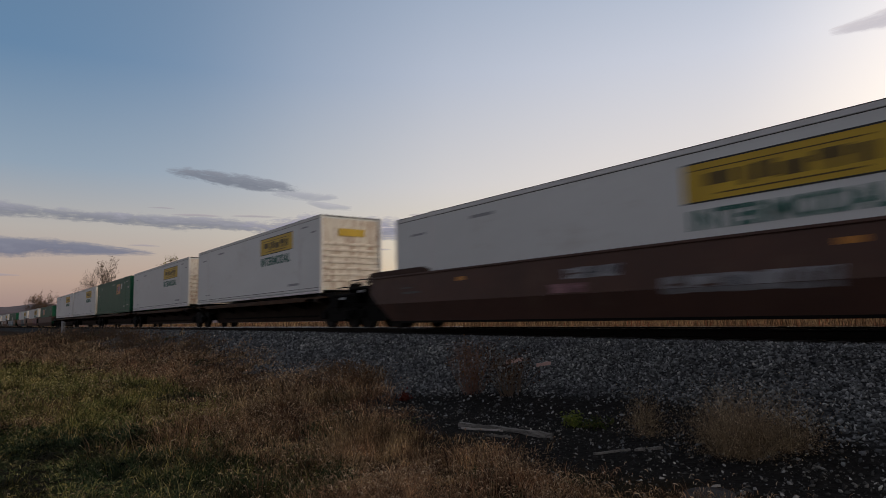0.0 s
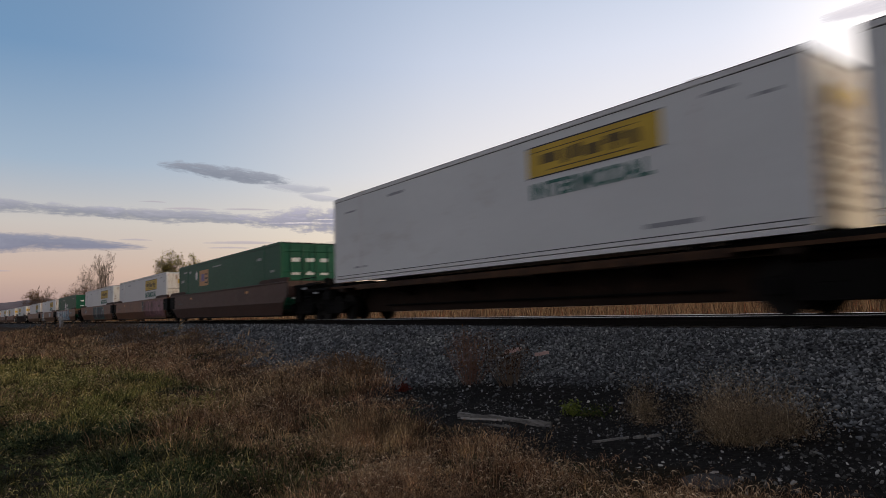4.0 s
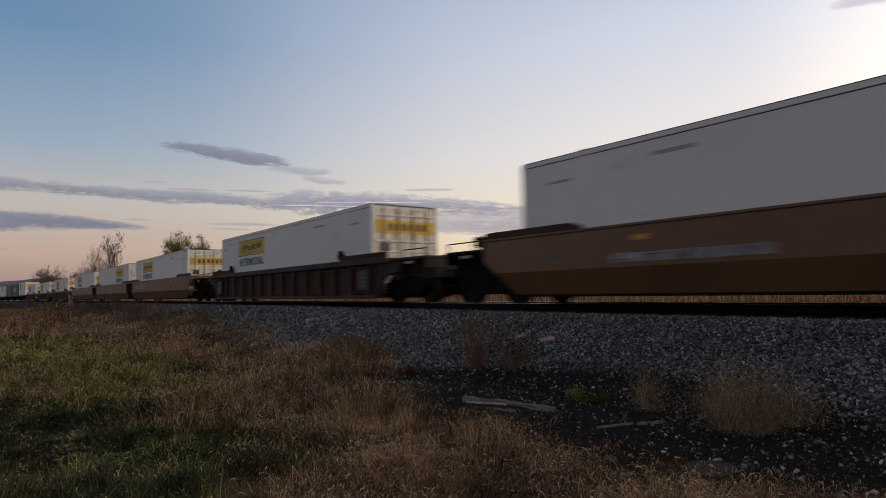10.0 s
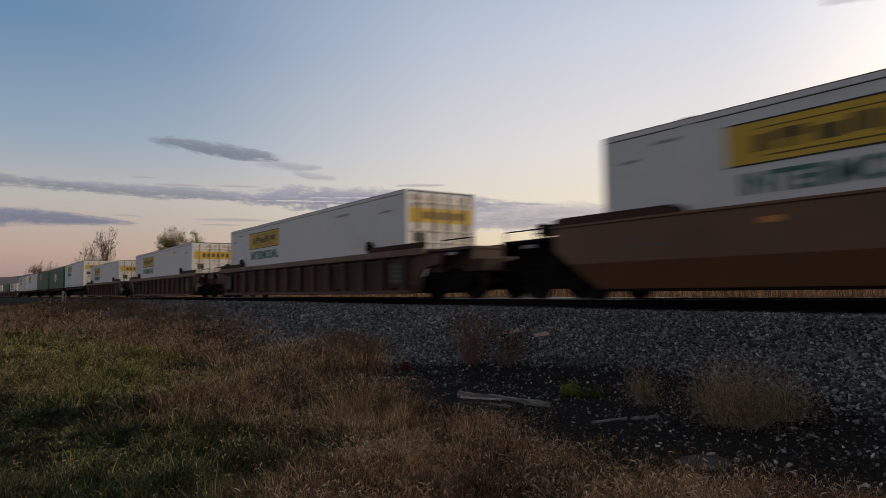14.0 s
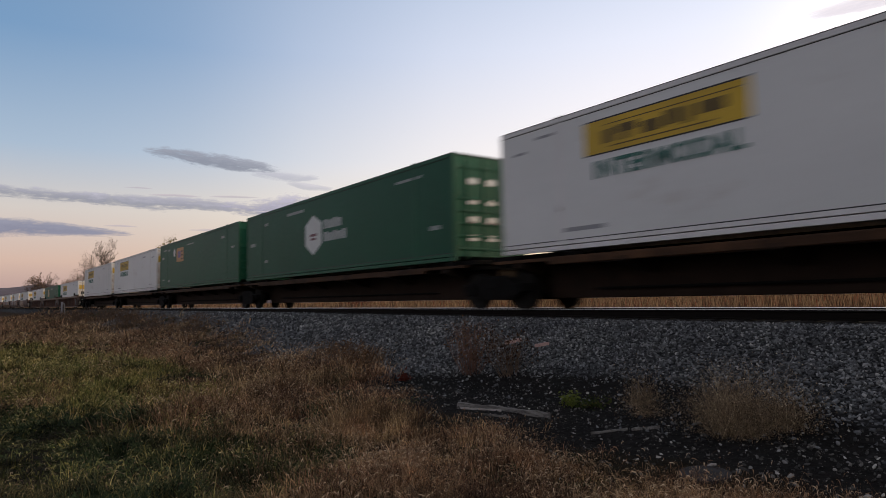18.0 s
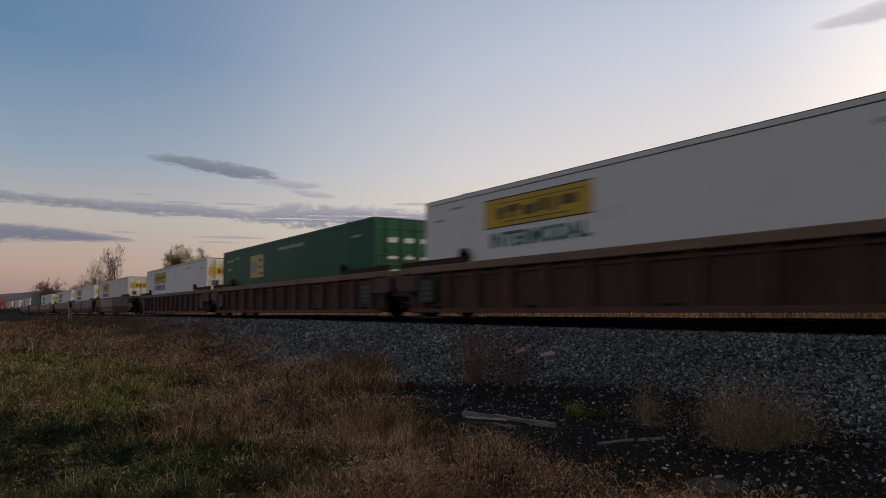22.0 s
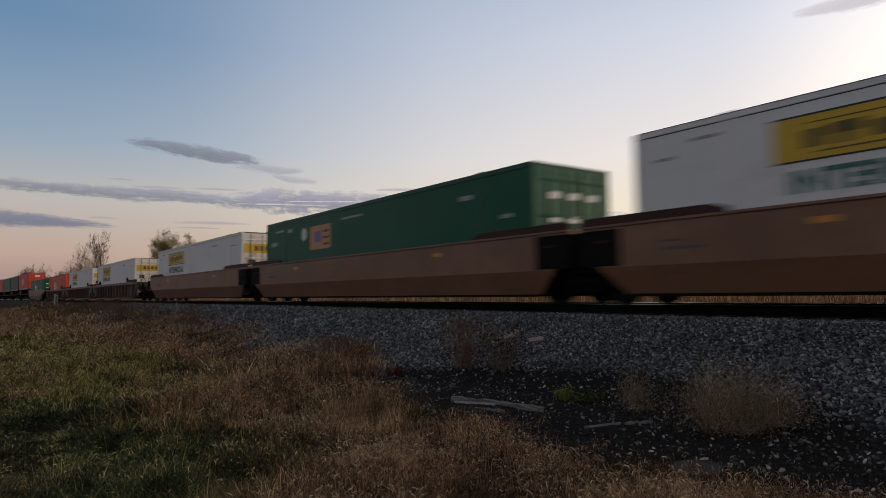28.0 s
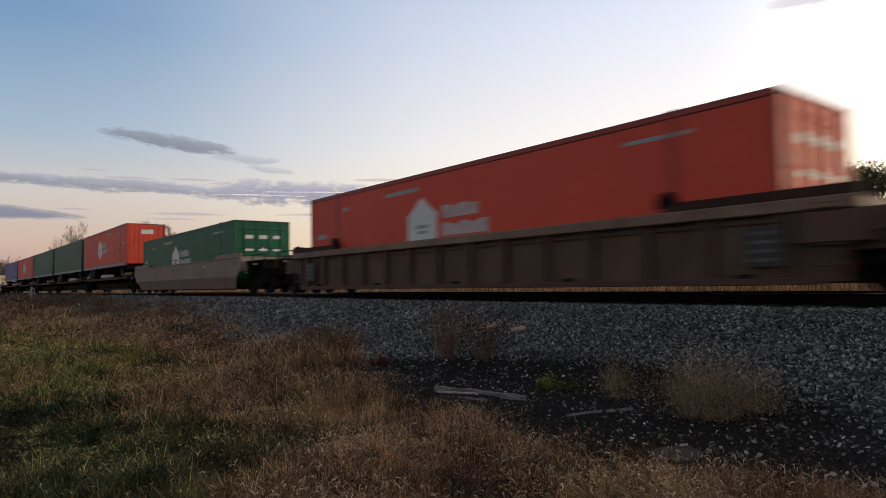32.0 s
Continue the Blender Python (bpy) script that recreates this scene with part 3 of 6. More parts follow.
def build_track():
    track = thing("railway_track", "single railway track with polished rail heads on dark timber ties", "railway track", kind="structure")
    head = [(-0.036, -0.010), (-0.030, -0.008), (0.030, -0.008), (0.036, -0.010), (0.036, -0.034), (0.009, -0.05), (0.009, -0.145), (0.068, -0.16),
            (0.068, -0.172), (-0.068, -0.172), (-0.068, -0.16), (-0.009, -0.145), (-0.009, -0.05), (-0.036, -0.034)]
    for y in (-0.755, 0.755):
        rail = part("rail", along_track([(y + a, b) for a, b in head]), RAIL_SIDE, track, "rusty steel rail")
        part("rail_head", along_track([(y - 0.036, -0.0099), (y - 0.034, -0.0045), (y - 0.028, -0.0012), (y - 0.016, 0.0012), (y, 0.002), (y + 0.016, 0.0012), (y + 0.028, -0.0012), (y + 0.034, -0.0045), (y + 0.036, -0.0099)]), RAIL_TOP, rail, "polished running surface")
    tie = Shape().box(-0.125, 0.125, -1.3, 1.3, -0.38, -0.176).mesh("tie", TIE, 0.012)
    plate = Shape().box(-0.09, 0.09, -0.90, -0.61, -0.176, -0.168).box(-0.09, 0.09, 0.61, 0.90, -0.176, -0.168).mesh("tie_plate", RAIL_SIDE)
    for i in range(64):
        t = part("tie", tie, TIE, track, at=Matrix.Translation((1.5 - i * 0.55, 0, 0)))
        part("tie_plate", plate, RAIL_SIDE, t)


build_track()

# ---------------------------------------------------------------- railcar parts


SPRING = Shape().lathe((0, 0, 0.41), [(-0.06, 0.15), (-0.02, 0.19), (0.02, 0.19), (0.06, 0.15)], 10).mesh("spring", STEEL)


def add_truck(car, x):
    """A two-axle bogie: side frames, bolster, axles, wheels."""
    s = Shape()
    for y in (-1.0, 0.9):
        s.prism([(-1.25, 0.62), (-0.8, 0.66), (-0.45, 0.82), (0.45, 0.82), (0.8, 0.66), (1.25, 0.62), (1.25, 0.44), (0.95, 0.40), (0.62, 0.22),
                 (-0.62, 0.22), (-0.95, 0.40), (-1.25, 0.44)], y, y + 0.12)
    s.box(-0.24, 0.24, -1.02, 1.02, 0.50, 0.78)
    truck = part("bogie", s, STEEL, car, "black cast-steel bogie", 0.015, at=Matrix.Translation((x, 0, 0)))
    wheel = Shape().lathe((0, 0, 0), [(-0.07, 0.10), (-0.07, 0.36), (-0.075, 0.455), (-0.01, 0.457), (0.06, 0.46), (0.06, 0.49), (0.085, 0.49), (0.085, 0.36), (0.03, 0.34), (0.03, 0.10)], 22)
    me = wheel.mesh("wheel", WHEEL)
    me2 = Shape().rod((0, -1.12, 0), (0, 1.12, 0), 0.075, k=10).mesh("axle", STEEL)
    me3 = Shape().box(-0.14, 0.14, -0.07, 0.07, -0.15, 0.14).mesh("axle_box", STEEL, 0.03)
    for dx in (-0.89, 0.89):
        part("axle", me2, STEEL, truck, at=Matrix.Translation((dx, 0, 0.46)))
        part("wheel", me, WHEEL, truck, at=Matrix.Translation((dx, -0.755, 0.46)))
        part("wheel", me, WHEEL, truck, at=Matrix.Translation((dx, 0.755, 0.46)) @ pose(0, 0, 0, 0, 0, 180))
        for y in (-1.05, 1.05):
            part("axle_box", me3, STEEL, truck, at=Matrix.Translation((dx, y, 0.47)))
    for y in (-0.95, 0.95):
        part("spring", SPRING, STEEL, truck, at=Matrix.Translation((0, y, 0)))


def add_end(car, x, sgn, brake, deck=1.36, mat=STEEL):
    """End platform over the bogie, coupler, grab rails, steps and a brake wheel beyond the load."""
    def span(a, b):
        return min(x + sgn * a, x + sgn * b), max(x + sgn * a, x + sgn * b)
    part("end_platform", Shape().box(*span(0, 2.0), -1.25, 1.25, deck - 0.08, deck), mat, car, bevel=0.012)
    part("end_sill", Shape().box(*span(0.5, 1.9), -0.9, 0.9, 0.72, deck - 0.081), mat, car, bevel=0.012)
    part("bolster", Shape().box(*span(0.02, 0.498), -1.2, 1.2, 0.72, deck - 0.081), mat, car, bevel=0.012)
    part("end_plate", Shape().box(*span(1.9, 1.96), -1.25, 1.25, deck - 0.34, deck - 0.082), mat, car)
    c = Shape().box(*span(1.6, 2.35), -0.14, 0.14, 0.74, 0.98)
    c.prism([(x + sgn * 2.3, -0.2), (x + sgn * 2.62, -0.22), (x + sgn * 2.62, 0.02), (x + sgn * 2.5, 0.05), (x + sgn * 2.45, 0.22), (x + sgn * 2.3, 0.2)], 0.70, 1.0, "z")
    part("coupler", c, STEEL, car, "black knuckle coupler", 0.01)
    for y in (-1.2, 1.2):
        r = Shape().rod((x + sgn * 0.6, y, deck), (x + sgn * 0.6, y, deck + 0.22), 0.02, k=6)
        r.rod((x + sgn * 1.9, y, deck), (x + sgn * 1.9, y, deck + 0.22), 0.02, k=6)
        r.rod((x + sgn * 0.6, y, deck + 0.22), (x + sgn * 1.9, y, deck + 0.22), 0.018, k=6)
        part("handrail", r, STEEL, car)
    st = Shape()
    for z in (0.32, 0.60, 0.88):
        st.rod((x + sgn * 1.45, -1.32, z), (x + sgn * 1.85, -1.32, z), 0.018, k=6)
    for dx in (1.45, 1.85):
        st.rod((x + sgn * dx, -1.32, 0.30), (x + sgn * dx, -1.22, deck - 0.02), 0.018, k=6)
    part("step", st, STEEL, car)
    part("end_marking", Shape().box(*span(0.85, 1.25), -1.262, -1.252, deck - 0.20, deck - 0.12), GREYP, car, "small pale marking plate")
    if brake:
        b = Shape().box(x + sgn * 1.0 - 0.05, x + sgn * 1.0 + 0.05, -0.75, -0.65, deck, deck + 0.3)
        b.box(x + sgn * 1.0 - 0.14, x + sgn * 1.0 + 0.14, -0.85, -0.55, deck + 0.1, deck + 0.36)
        stand = part("brake_stand", b, STEEL, car, bevel=0.01)
        ring, zc = Shape(), deck + 0.16
        for i in range(12):
            a, d = 2 * math.pi * i / 12, 2 * math.pi * (i + 1) / 12
            ring.rod((x + sgn * 1.18, -0.7 + 0.24 * math.cos(a), zc + 0.24 * math.sin(a)), (x + sgn * 1.18, -0.7 + 0.24 * math.cos(d), zc + 0.24 * math.sin(d)), 0.02, k=5)
        for i in range(3):
            a = math.pi * i / 3
            ring.rod((x + sgn * 1.18, -0.7 + 0.24 * math.cos(a), zc + 0.24 * math.sin(a)), (x + sgn * 1.18, -0.7 - 0.24 * math.cos(a), zc - 0.24 * math.sin(a)), 0.014, k=5)
        part("brake_wheel", ring, STEEL, stand)


def add_joint(car, sgn, top, mat=STEEL):
    """Dark body over a bogie that two platforms share."""
    a, b = sorted((sgn * 8.30, sgn * 9.74))
    s = Shape().box(a, b, -1.26, 1.26, 0.62, top)
    s.box(min(sgn * 8.30, sgn * 9.32), max(sgn * 8.30, sgn * 9.32), -1.512, 1.512, 0.74, top)
    part("joint_body", s, mat, car, bevel=0.015)
    part("joint_hose", Shape().rod((sgn * 8.6, -1.30, 0.7), (sgn * 9.2, -1.32, 0.42), 0.03, k=6).rod((sgn * 9.2, -1.32, 0.42), (sgn * 9.75, -1.30, 0.6), 0.03, k=6), STEEL, car)
    part("joint_plate", Shape().box(min(sgn * 8.5, sgn * 8.9), max(sgn * 8.5, sgn * 8.9), -1.517, -1.513, 1.2, 1.25), DECK, car, "small rusty marking plate")


def add_ladder(car, x, y, z0, z1, mat):
    s = Shape()
    for dx in (-0.22, 0.22):
        s.rod((x + dx, y, z0), (x + dx, y, z1), 0.015, k=6)
    z = z0 + 0.12
    while z < z1:
        s.rod((x - 0.22, y, z), (x + 0.22, y, z), 0.013, k=6)
        z += 0.3
    part("ladder", s, mat, car)


def cut(poly, z, upper):
    """The part of a flat outline that lies above, or below, the height z."""
    out = []
    for i, (a, b) in enumerate(poly):
        c, d = poly[i - 1]
        if (b >= z) != (d >= z):
            f = (z - d) / (b - d)
            out.append((c + (a - c) * f, z))
        if (b >= z) == upper:
            out.append((a, b))
    return out


def on_side(shape, poly, lift):
    """Adds a thin painted outline to the car's side, folded over the knee of the lower plate."""
    for upper in (True, False):
        q = cut(poly, 0.720 if upper else 0.714, upper)
        if len(q) > 2:
            n = len(shape.v)
            shape.prism(q, -1.5035 - lift, -1.501 - lift)
            if not upper:
                shape.v[n:] = [(a, y + (0.718 - b) * 0.341, b) for a, y, b in shape.v[n:]]
    return shape


def graffiti(car, x0, x1, z0, z1, mat, seed, dark=4):
    """Sprayed lettering that cannot be read: a ragged ground and a row of leaning, outlined letter shapes."""
    r = random.Random(seed)
    k, tall = max(6, int((x1 - x0) * 4)), z1 - z0
    top = [(x0 + (x1 - x0) * i / k + r.uniform(-0.04, 0.04), z1 - tall * r.uniform(0.0, 0.14)) for i in range(k + 1)]
    low = [(x0 + (x1 - x0) * i / k + r.uniform(-0.04, 0.04), z0 + tall * r.uniform(0.0, 0.10)) for i in range(k + 1)]
    knee = z0 < 0.70
    g = part("graffiti", Shape().prism(top + ([(x1, 0.724), (x0, 0.724)] if knee else low[::-1]), -1.5035, -1.501), mat, car, "sprayed paint patch")
    if knee:
        under = Shape().prism([(x0, 0.712), (x1, 0.712)] + [(a, min(b, 0.68)) for a, b in low[::-1]], -1.5035, -1.501)
        under.v = [(a, y + (0.718 - b) * 0.341, b) for a, y, b in under.v]
        part("graffiti", under, mat, car, "sprayed paint patch")
    fills = {G_PINK: (G_ROSE, G_PINK), G_TEAL: (G_TEAL, G_DARK), GREYP: (G_SILVER,), G_BEIGE: (G_SAND, G_BEIGE), G_WHITE: (PALE, G_SKY, G_WHITE, PALE), G_SILVER: (GREYP, G_SILVER), G_BLUE: (G_BLUE, G_SKY)}.get(mat, (mat,))
    lines = {G_BEIGE: (W_RUST, G_SAND), G_TEAL: (G_DARK, GREYP), G_PINK: (W_DARK, G_ROSE), G_WHITE: (G_DARK, G_DARK, G_BLUE), G_SILVER: (G_DARK, W_DARK)}.get(mat, (G_DARK,))
    for i in range(dark):
        step = (x1 - x0) / dark
        cx, w = x0 + step * (i + 0.5), step * r.uniform(0.42, 0.52)
        lo, hi, lean = z0 + tall * r.uniform(0.03, 0.14), z1 - tall * r.uniform(0.02, 0.14), r.uniform(-0.14, 0.18)
        body = [(cx - w * r.uniform(0.7, 1) + lean, hi), (cx + w * r.uniform(0.6, 1) + lean, hi - tall * r.uniform(0, 0.12)), (cx + w * r.uniform(0.7, 1.05), (lo + hi) / 2),
                (cx + w * r.uniform(0.7, 1), lo), (cx - w, lo + tall * r.uniform(0, 0.1)), (cx - w * r.uniform(0.7, 0.95), (lo + hi) / 2)]
        fill = part("letter_fill", on_side(Shape(), body, 0.003), r.choice(fills), g)
        ink = r.choice(lines)
        for j in range(r.choice([2, 3, 3])):
            b, u = min(0.14, w * r.uniform(0.16, 0.34)), cx + w * r.uniform(-0.8, 0.7)
            kind = r.random()
            if kind < 0.45:
                bar = [(u, lo + tall * r.uniform(0, 0.3)), (u + b, lo + tall * r.uniform(0, 0.3)), (u + b + lean, hi - tall * r.uniform(0, 0.2)), (u + lean * 0.8, hi - tall * r.uniform(0, 0.2))]
            elif kind < 0.8:
                v = r.uniform(lo + 0.1 * tall, hi - 0.2 * tall)
                bar = [(cx - w * r.uniform(0.3, 0.9), v), (cx + w * r.uniform(0.2, 0.9), v + tall * r.uniform(-0.08, 0.08)), (cx + w * r.uniform(0.2, 0.9), v + tall * 0.12), (cx - w * 0.6, v + tall * 0.08)]
            else:
                bar = [(u, lo), (u + b * 1.5, lo), (u + b + w * 0.5, hi), (u + w * 0.4, hi)]
            part("stroke", on_side(Shape(), bar, 0.006 + j * 0.0026), ink, fill)


def well_smooth(name, label, mat, first, last, marks=()):
    """One platform of a smooth-sided well car; the load's centre is at its origin."""
    car = thing(name, label, "well car", "well cars of the train")
    for sy in (-1, 1):
        up = Shape().prism([(-9.30, 1.52), (9.30, 1.52), (9.30, 1.04), (8.86, 0.72), (-8.86, 0.72), (-9.30, 1.04)], sy * 1.50, sy * 1.46)
        side = part("side_plate", up, mat, car)
        n = Shape()
        a = [(-8.86, sy * 1.50, 0.718), (8.86, sy * 1.50, 0.718), (8.25, sy * 1.32, 0.19), (-8.25, sy * 1.32, 0.19)]
        n.v = a + [(x, y - sy * 0.04, z) for x, y, z in a]
        n.f = [(0, 1, 2, 3), (7, 6, 5, 4), (0, 4, 5, 1), (1, 5, 6, 2), (2, 6, 7, 3), (3, 7, 4, 0)]
        part("lower_plate", n, mat, side)
        part("top_chord", Shape().box(-9.3, 9.3, min(sy * 1.44, sy * 1.53), max(sy * 1.44, sy * 1.53), 1.495, 1.55), mat, car, bevel=0.008)
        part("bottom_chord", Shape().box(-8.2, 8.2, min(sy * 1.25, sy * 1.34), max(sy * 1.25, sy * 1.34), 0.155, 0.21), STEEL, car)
        for sx in (-1, 1):
            g = [(sx * 6.1, 1.55), (sx * 9.3, 1.55), (sx * 9.3, 1.68), (sx * 9.1, 1.71), (sx * 6.4, 1.71), (sx * 6.15, 1.64)]
            part("end_guide", Shape().prism(g, sy * 1.50, sy * 1.40), W_GUIDE if mat is not W_TAN else mat, car, bevel=0.01)
            if sy < 0:
                part("reflector", Shape().box(sx * 4.6 - 0.16, sx * 4.6 + 0.16, -1.506, -1.501, 1.22, 1.32), LAMPY, car, "orange reflector strip")
    for sx in (-1, 1):
        e = Shape().box(min(sx * 9.2, sx * 9.28), max(sx * 9.2, sx * 9.28), -1.45, 1.45, 0.95, 1.56)
        e.box(min(sx * 8.3, sx * 9.2), max(sx * 8.3, sx * 9.2), -1.44, 1.44, 0.93, 0.99)
        part("end_bulkhead", e, mat, car)
        part("draft_sill", Shape().box(min(sx * 9.25, sx * 9.85), max(sx * 9.25, sx * 9.85), -0.32, 0.32, 0.78, 1.15), STEEL, car, bevel=0.02)
    for i in range(5):
        x = -7.4 + i * 3.7
        part("floor_beam", Shape().box(x - 0.15, x + 0.15, -1.30, 1.30, 0.20, 0.31), STEEL, car)
    part("data_panel", Shape().box(-7.4, -6.5, -1.505, -1.501, 0.98, 1.04).box(-7.4, -6.9, -1.505, -1.501, 1.13, 1.17), GRIME, car, "small grey lettering bars")
    add_truck(car, -9.72)
    if first:
        add_truck(car, 9.72)
        add_end(car, 9.3, 1, False)
    if last:
        add_end(car, -9.3, -1, True)
    for sgn, free in ((1, first), (-1, last)):
        if not free:
            add_joint(car, sgn, 1.46)
    for i, (x0, x1, z0, z1, gm, nd) in enumerate(marks):
        graffiti(car, x0, x1, z0, z1, gm, i * 13 + len(name) + int(x0 * 7), nd)
    return car


def well_ribbed(name, label, mat, chord, panel, first, last):
    """One platform of a well car with posts along its sides."""
    car = thing(name, label, "well car", "well cars of the train")
    rib = Shape().prism([(-0.07, 0.20), (0.07, 0.20), (0.07, 1.215), (-0.07, 1.215)], -1.47, -1.332).mesh("side_post", mat, 0.01)
    pocket = Shape().box(-0.5, 0.5, -1.38, -1.332, 1.10, 1.16).mesh("stiffener", mat)
    for sy in (-1, 1):
        turn = pose(0, 0, 0, 0, 0, 0 if sy < 0 else 180)
        part("side_plate", Shape().box(-8.9, 8.9, min(sy * 1.33, sy * 1.30), max(sy * 1.33, sy * 1.30), 0.18, 1.24), panel, car)
        part("top_chord", Shape().box(-9.2, 9.2, min(sy * 1.36, sy * 1.50), max(sy * 1.36, sy * 1.50), 1.22, 1.42), chord, car, bevel=0.02)
        part("bottom_chord", Shape().box(-8.6, 8.6, min(sy * 1.36, sy * 1.46), max(sy * 1.36, sy * 1.46), 0.13, 0.24), mat, car, bevel=0.012)
        for i in range(14):
            part("side_post", rib, mat, car, at=turn @ Matrix.Translation((-8.1 + i * 1.246, 0, 0)))
        for i in range(13):
            part("stiffener", pocket, mat, car, at=turn @ Matrix.Translation((-7.48 + i * 1.246, 0, 0)))
        for sx in (-1, 1):
            g = Shape().box(min(sx * 6.0, sx * 9.2), max(sx * 6.0, sx * 9.2), min(sy * 1.34, sy * 1.46), max(sy * 1.34, sy * 1.46), 1.42, 1.58)
            part("end_guide", g, W_SHADE, car, bevel=0.012)
            part("lock_box", Shape().prism([(sx * 6.1 - 0.22, 1.50), (sx * 6.1 + 0.22, 1.50), (sx * 6.1 + 0.20, 1.62), (sx * 6.1 + 0.05, 1.78), (sx * 6.1 - 0.12, 1.80), (sx * 6.1 - 0.2, 1.66)], min(sy * 1.36, sy * 1.46), max(sy * 1.36, sy * 1.46)), STEEL, car, "black lock bracket", bevel=0.02)
    for sx in (-1, 1):
        e = Shape().box(min(sx * 8.85, sx * 9.15), max(sx * 8.85, sx * 9.15), -1.37, 1.37, 0.85, 1.40)
        part("end_bulkhead", e, mat, car)
        part("end_sill", Shape().prism([(sx * 8.6, 0.25), (sx * 9.1, 0.85), (sx * 9.9, 0.95), (sx * 9.9, 1.22), (sx * 8.6, 1.22)], -1.38, -1.30), mat, car)
        part("draft_sill", Shape().box(min(sx * 9.1, sx * 9.85), max(sx * 9.1, sx * 9.85), -0.32, 0.32, 0.78, 1.15), STEEL, car, bevel=0.02)
        p = part("warning_panel", Shape().box(sx * 7.8 - 0.36, sx * 7.8 + 0.36, -1.485, -1.471, 0.42, 1.05), BLACK, car, "black panel with pale print bars")
        for z in (0.50, 0.64, 0.78, 0.92):
            part("print_bar", Shape().box(sx * 7.8 - 0.25, sx * 7.8 + 0.2, -1.490, -1.486, z, z + 0.05), GRIME, p)
        add_ladder(car, sx * 8.75, -1.49, 0.3, 1.6, mat)
    for i in range(5):
        x = -7.4 + i * 3.7
        part("floor_beam", Shape().box(x - 0.15, x + 0.15, -1.36, 1.36, 0.20, 0.31), STEEL, car)
    add_truck(car, -9.72)
    if first:
        add_truck(car, 9.72)
        add_end(car, 9.2, 1, False, 1.36, mat)
    if last:
        add_end(car, -9.2, -1, True, 1.36, mat)
    for sgn, free in ((1, first), (-1, last)):
        if not free:
            add_joint(car, sgn, 1.20, mat)
    return car


def spine_unit(name, label, first, last):
    """One platform of a spine car: a deep centre sill with arms that carry the load."""
    car = thing(name, label, "spine car", "spine cars of the train")
    sill = [(-8.7, 1.02), (8.7, 1.02), (8.7, 0.74), (8.0, 0.70), (7.4, 0.24), (-7.4, 0.24), (-8.0, 0.70), (-8.7, 0.74)]
    part("centre_sill", Shape().prism(sill, -0.35, 0.35), DECK, car, "rust-brown centre sill", 0.02)
    for x in (-7.6, -4.6, -1.6, 1.6, 4.6, 7.6):
        s = Shape().prism([(-1.28, 1.06), (1.28, 1.06), (1.28, 0.96), (0.35, 0.72), (-0.35, 0.72), (-1.28, 0.96)], x - 0.11, x + 0.11, "x")
        part("cross_arm", s, DECK, car)
    # added plate that blocks sky light in the gap under the load
    part("deck_plate", Shape().box(-8.45, 8.45, -1.17, 1.17, 1.10, 1.15), DECK, car)
    for sy in (-1, 1):
        part("side_beam", Shape().box(-6.6, 6.6, min(sy * 1.18, sy * 1.28), max(sy * 1.18, sy * 1.28), 0.98, 1.15), DECK_EDGE, car, "blotchy rust-brown side beam", 0.015)
        for sx in (-1, 1):
            part("side_walkway", Shape().box(min(sx * 6.6, sx * 8.4), max(sx * 6.6, sx * 8.4), min(sy * 1.12, sy * 1.28), max(sy * 1.12, sy * 1.28), 1.07, 1.14), DECK_EDGE, car, "rusty steel walkway strip")
            part("pedestal", Shape().box(sx * 7.85 - 0.18, sx * 7.85 + 0.18, min(sy * 0.95, sy * 1.27), max(sy * 0.95, sy * 1.27), 1.06, 1.25), STEEL, car, bevel=0.02)
            part("pedestal", Shape().box(sx * 5.9 - 0.15, sx * 5.9 + 0.15, min(sy * 0.95, sy * 1.25), max(sy * 0.95, sy * 1.25), 1.10, 1.25), STEEL, car, bevel=0.02)
    # added blocks that close the rest of the bright gap under the load
    for sx in (-1, 1):
        part("end_deck", Shape().box(min(sx * 6.4, sx * 8.75), max(sx * 6.4, sx * 8.75), -1.09, 1.09, 1.153, 1.262).box(min(sx * 7.9, sx * 8.8), max(sx * 7.9, sx * 8.8), -0.9, 0.9, 1.021, 1.099), STEEL, car)
    part("load_beam", Shape().box(-6.38, 6.38, -0.5, 0.5, 1.153, 1.262), STEEL, car)
    part("brake_pipe", Shape().rod((-6.0, -0.42, 0.45), (6.0, -0.42, 0.45), 0.03, k=6), STEEL, car)
    add_truck(car, -8.8)
    if first:
        add_truck(car, 8.8)
        add_end(car, 8.7, 1, True, 1.16)
    if last:
        add_end(car, -8.7, -1, True, 1.16)
    return car


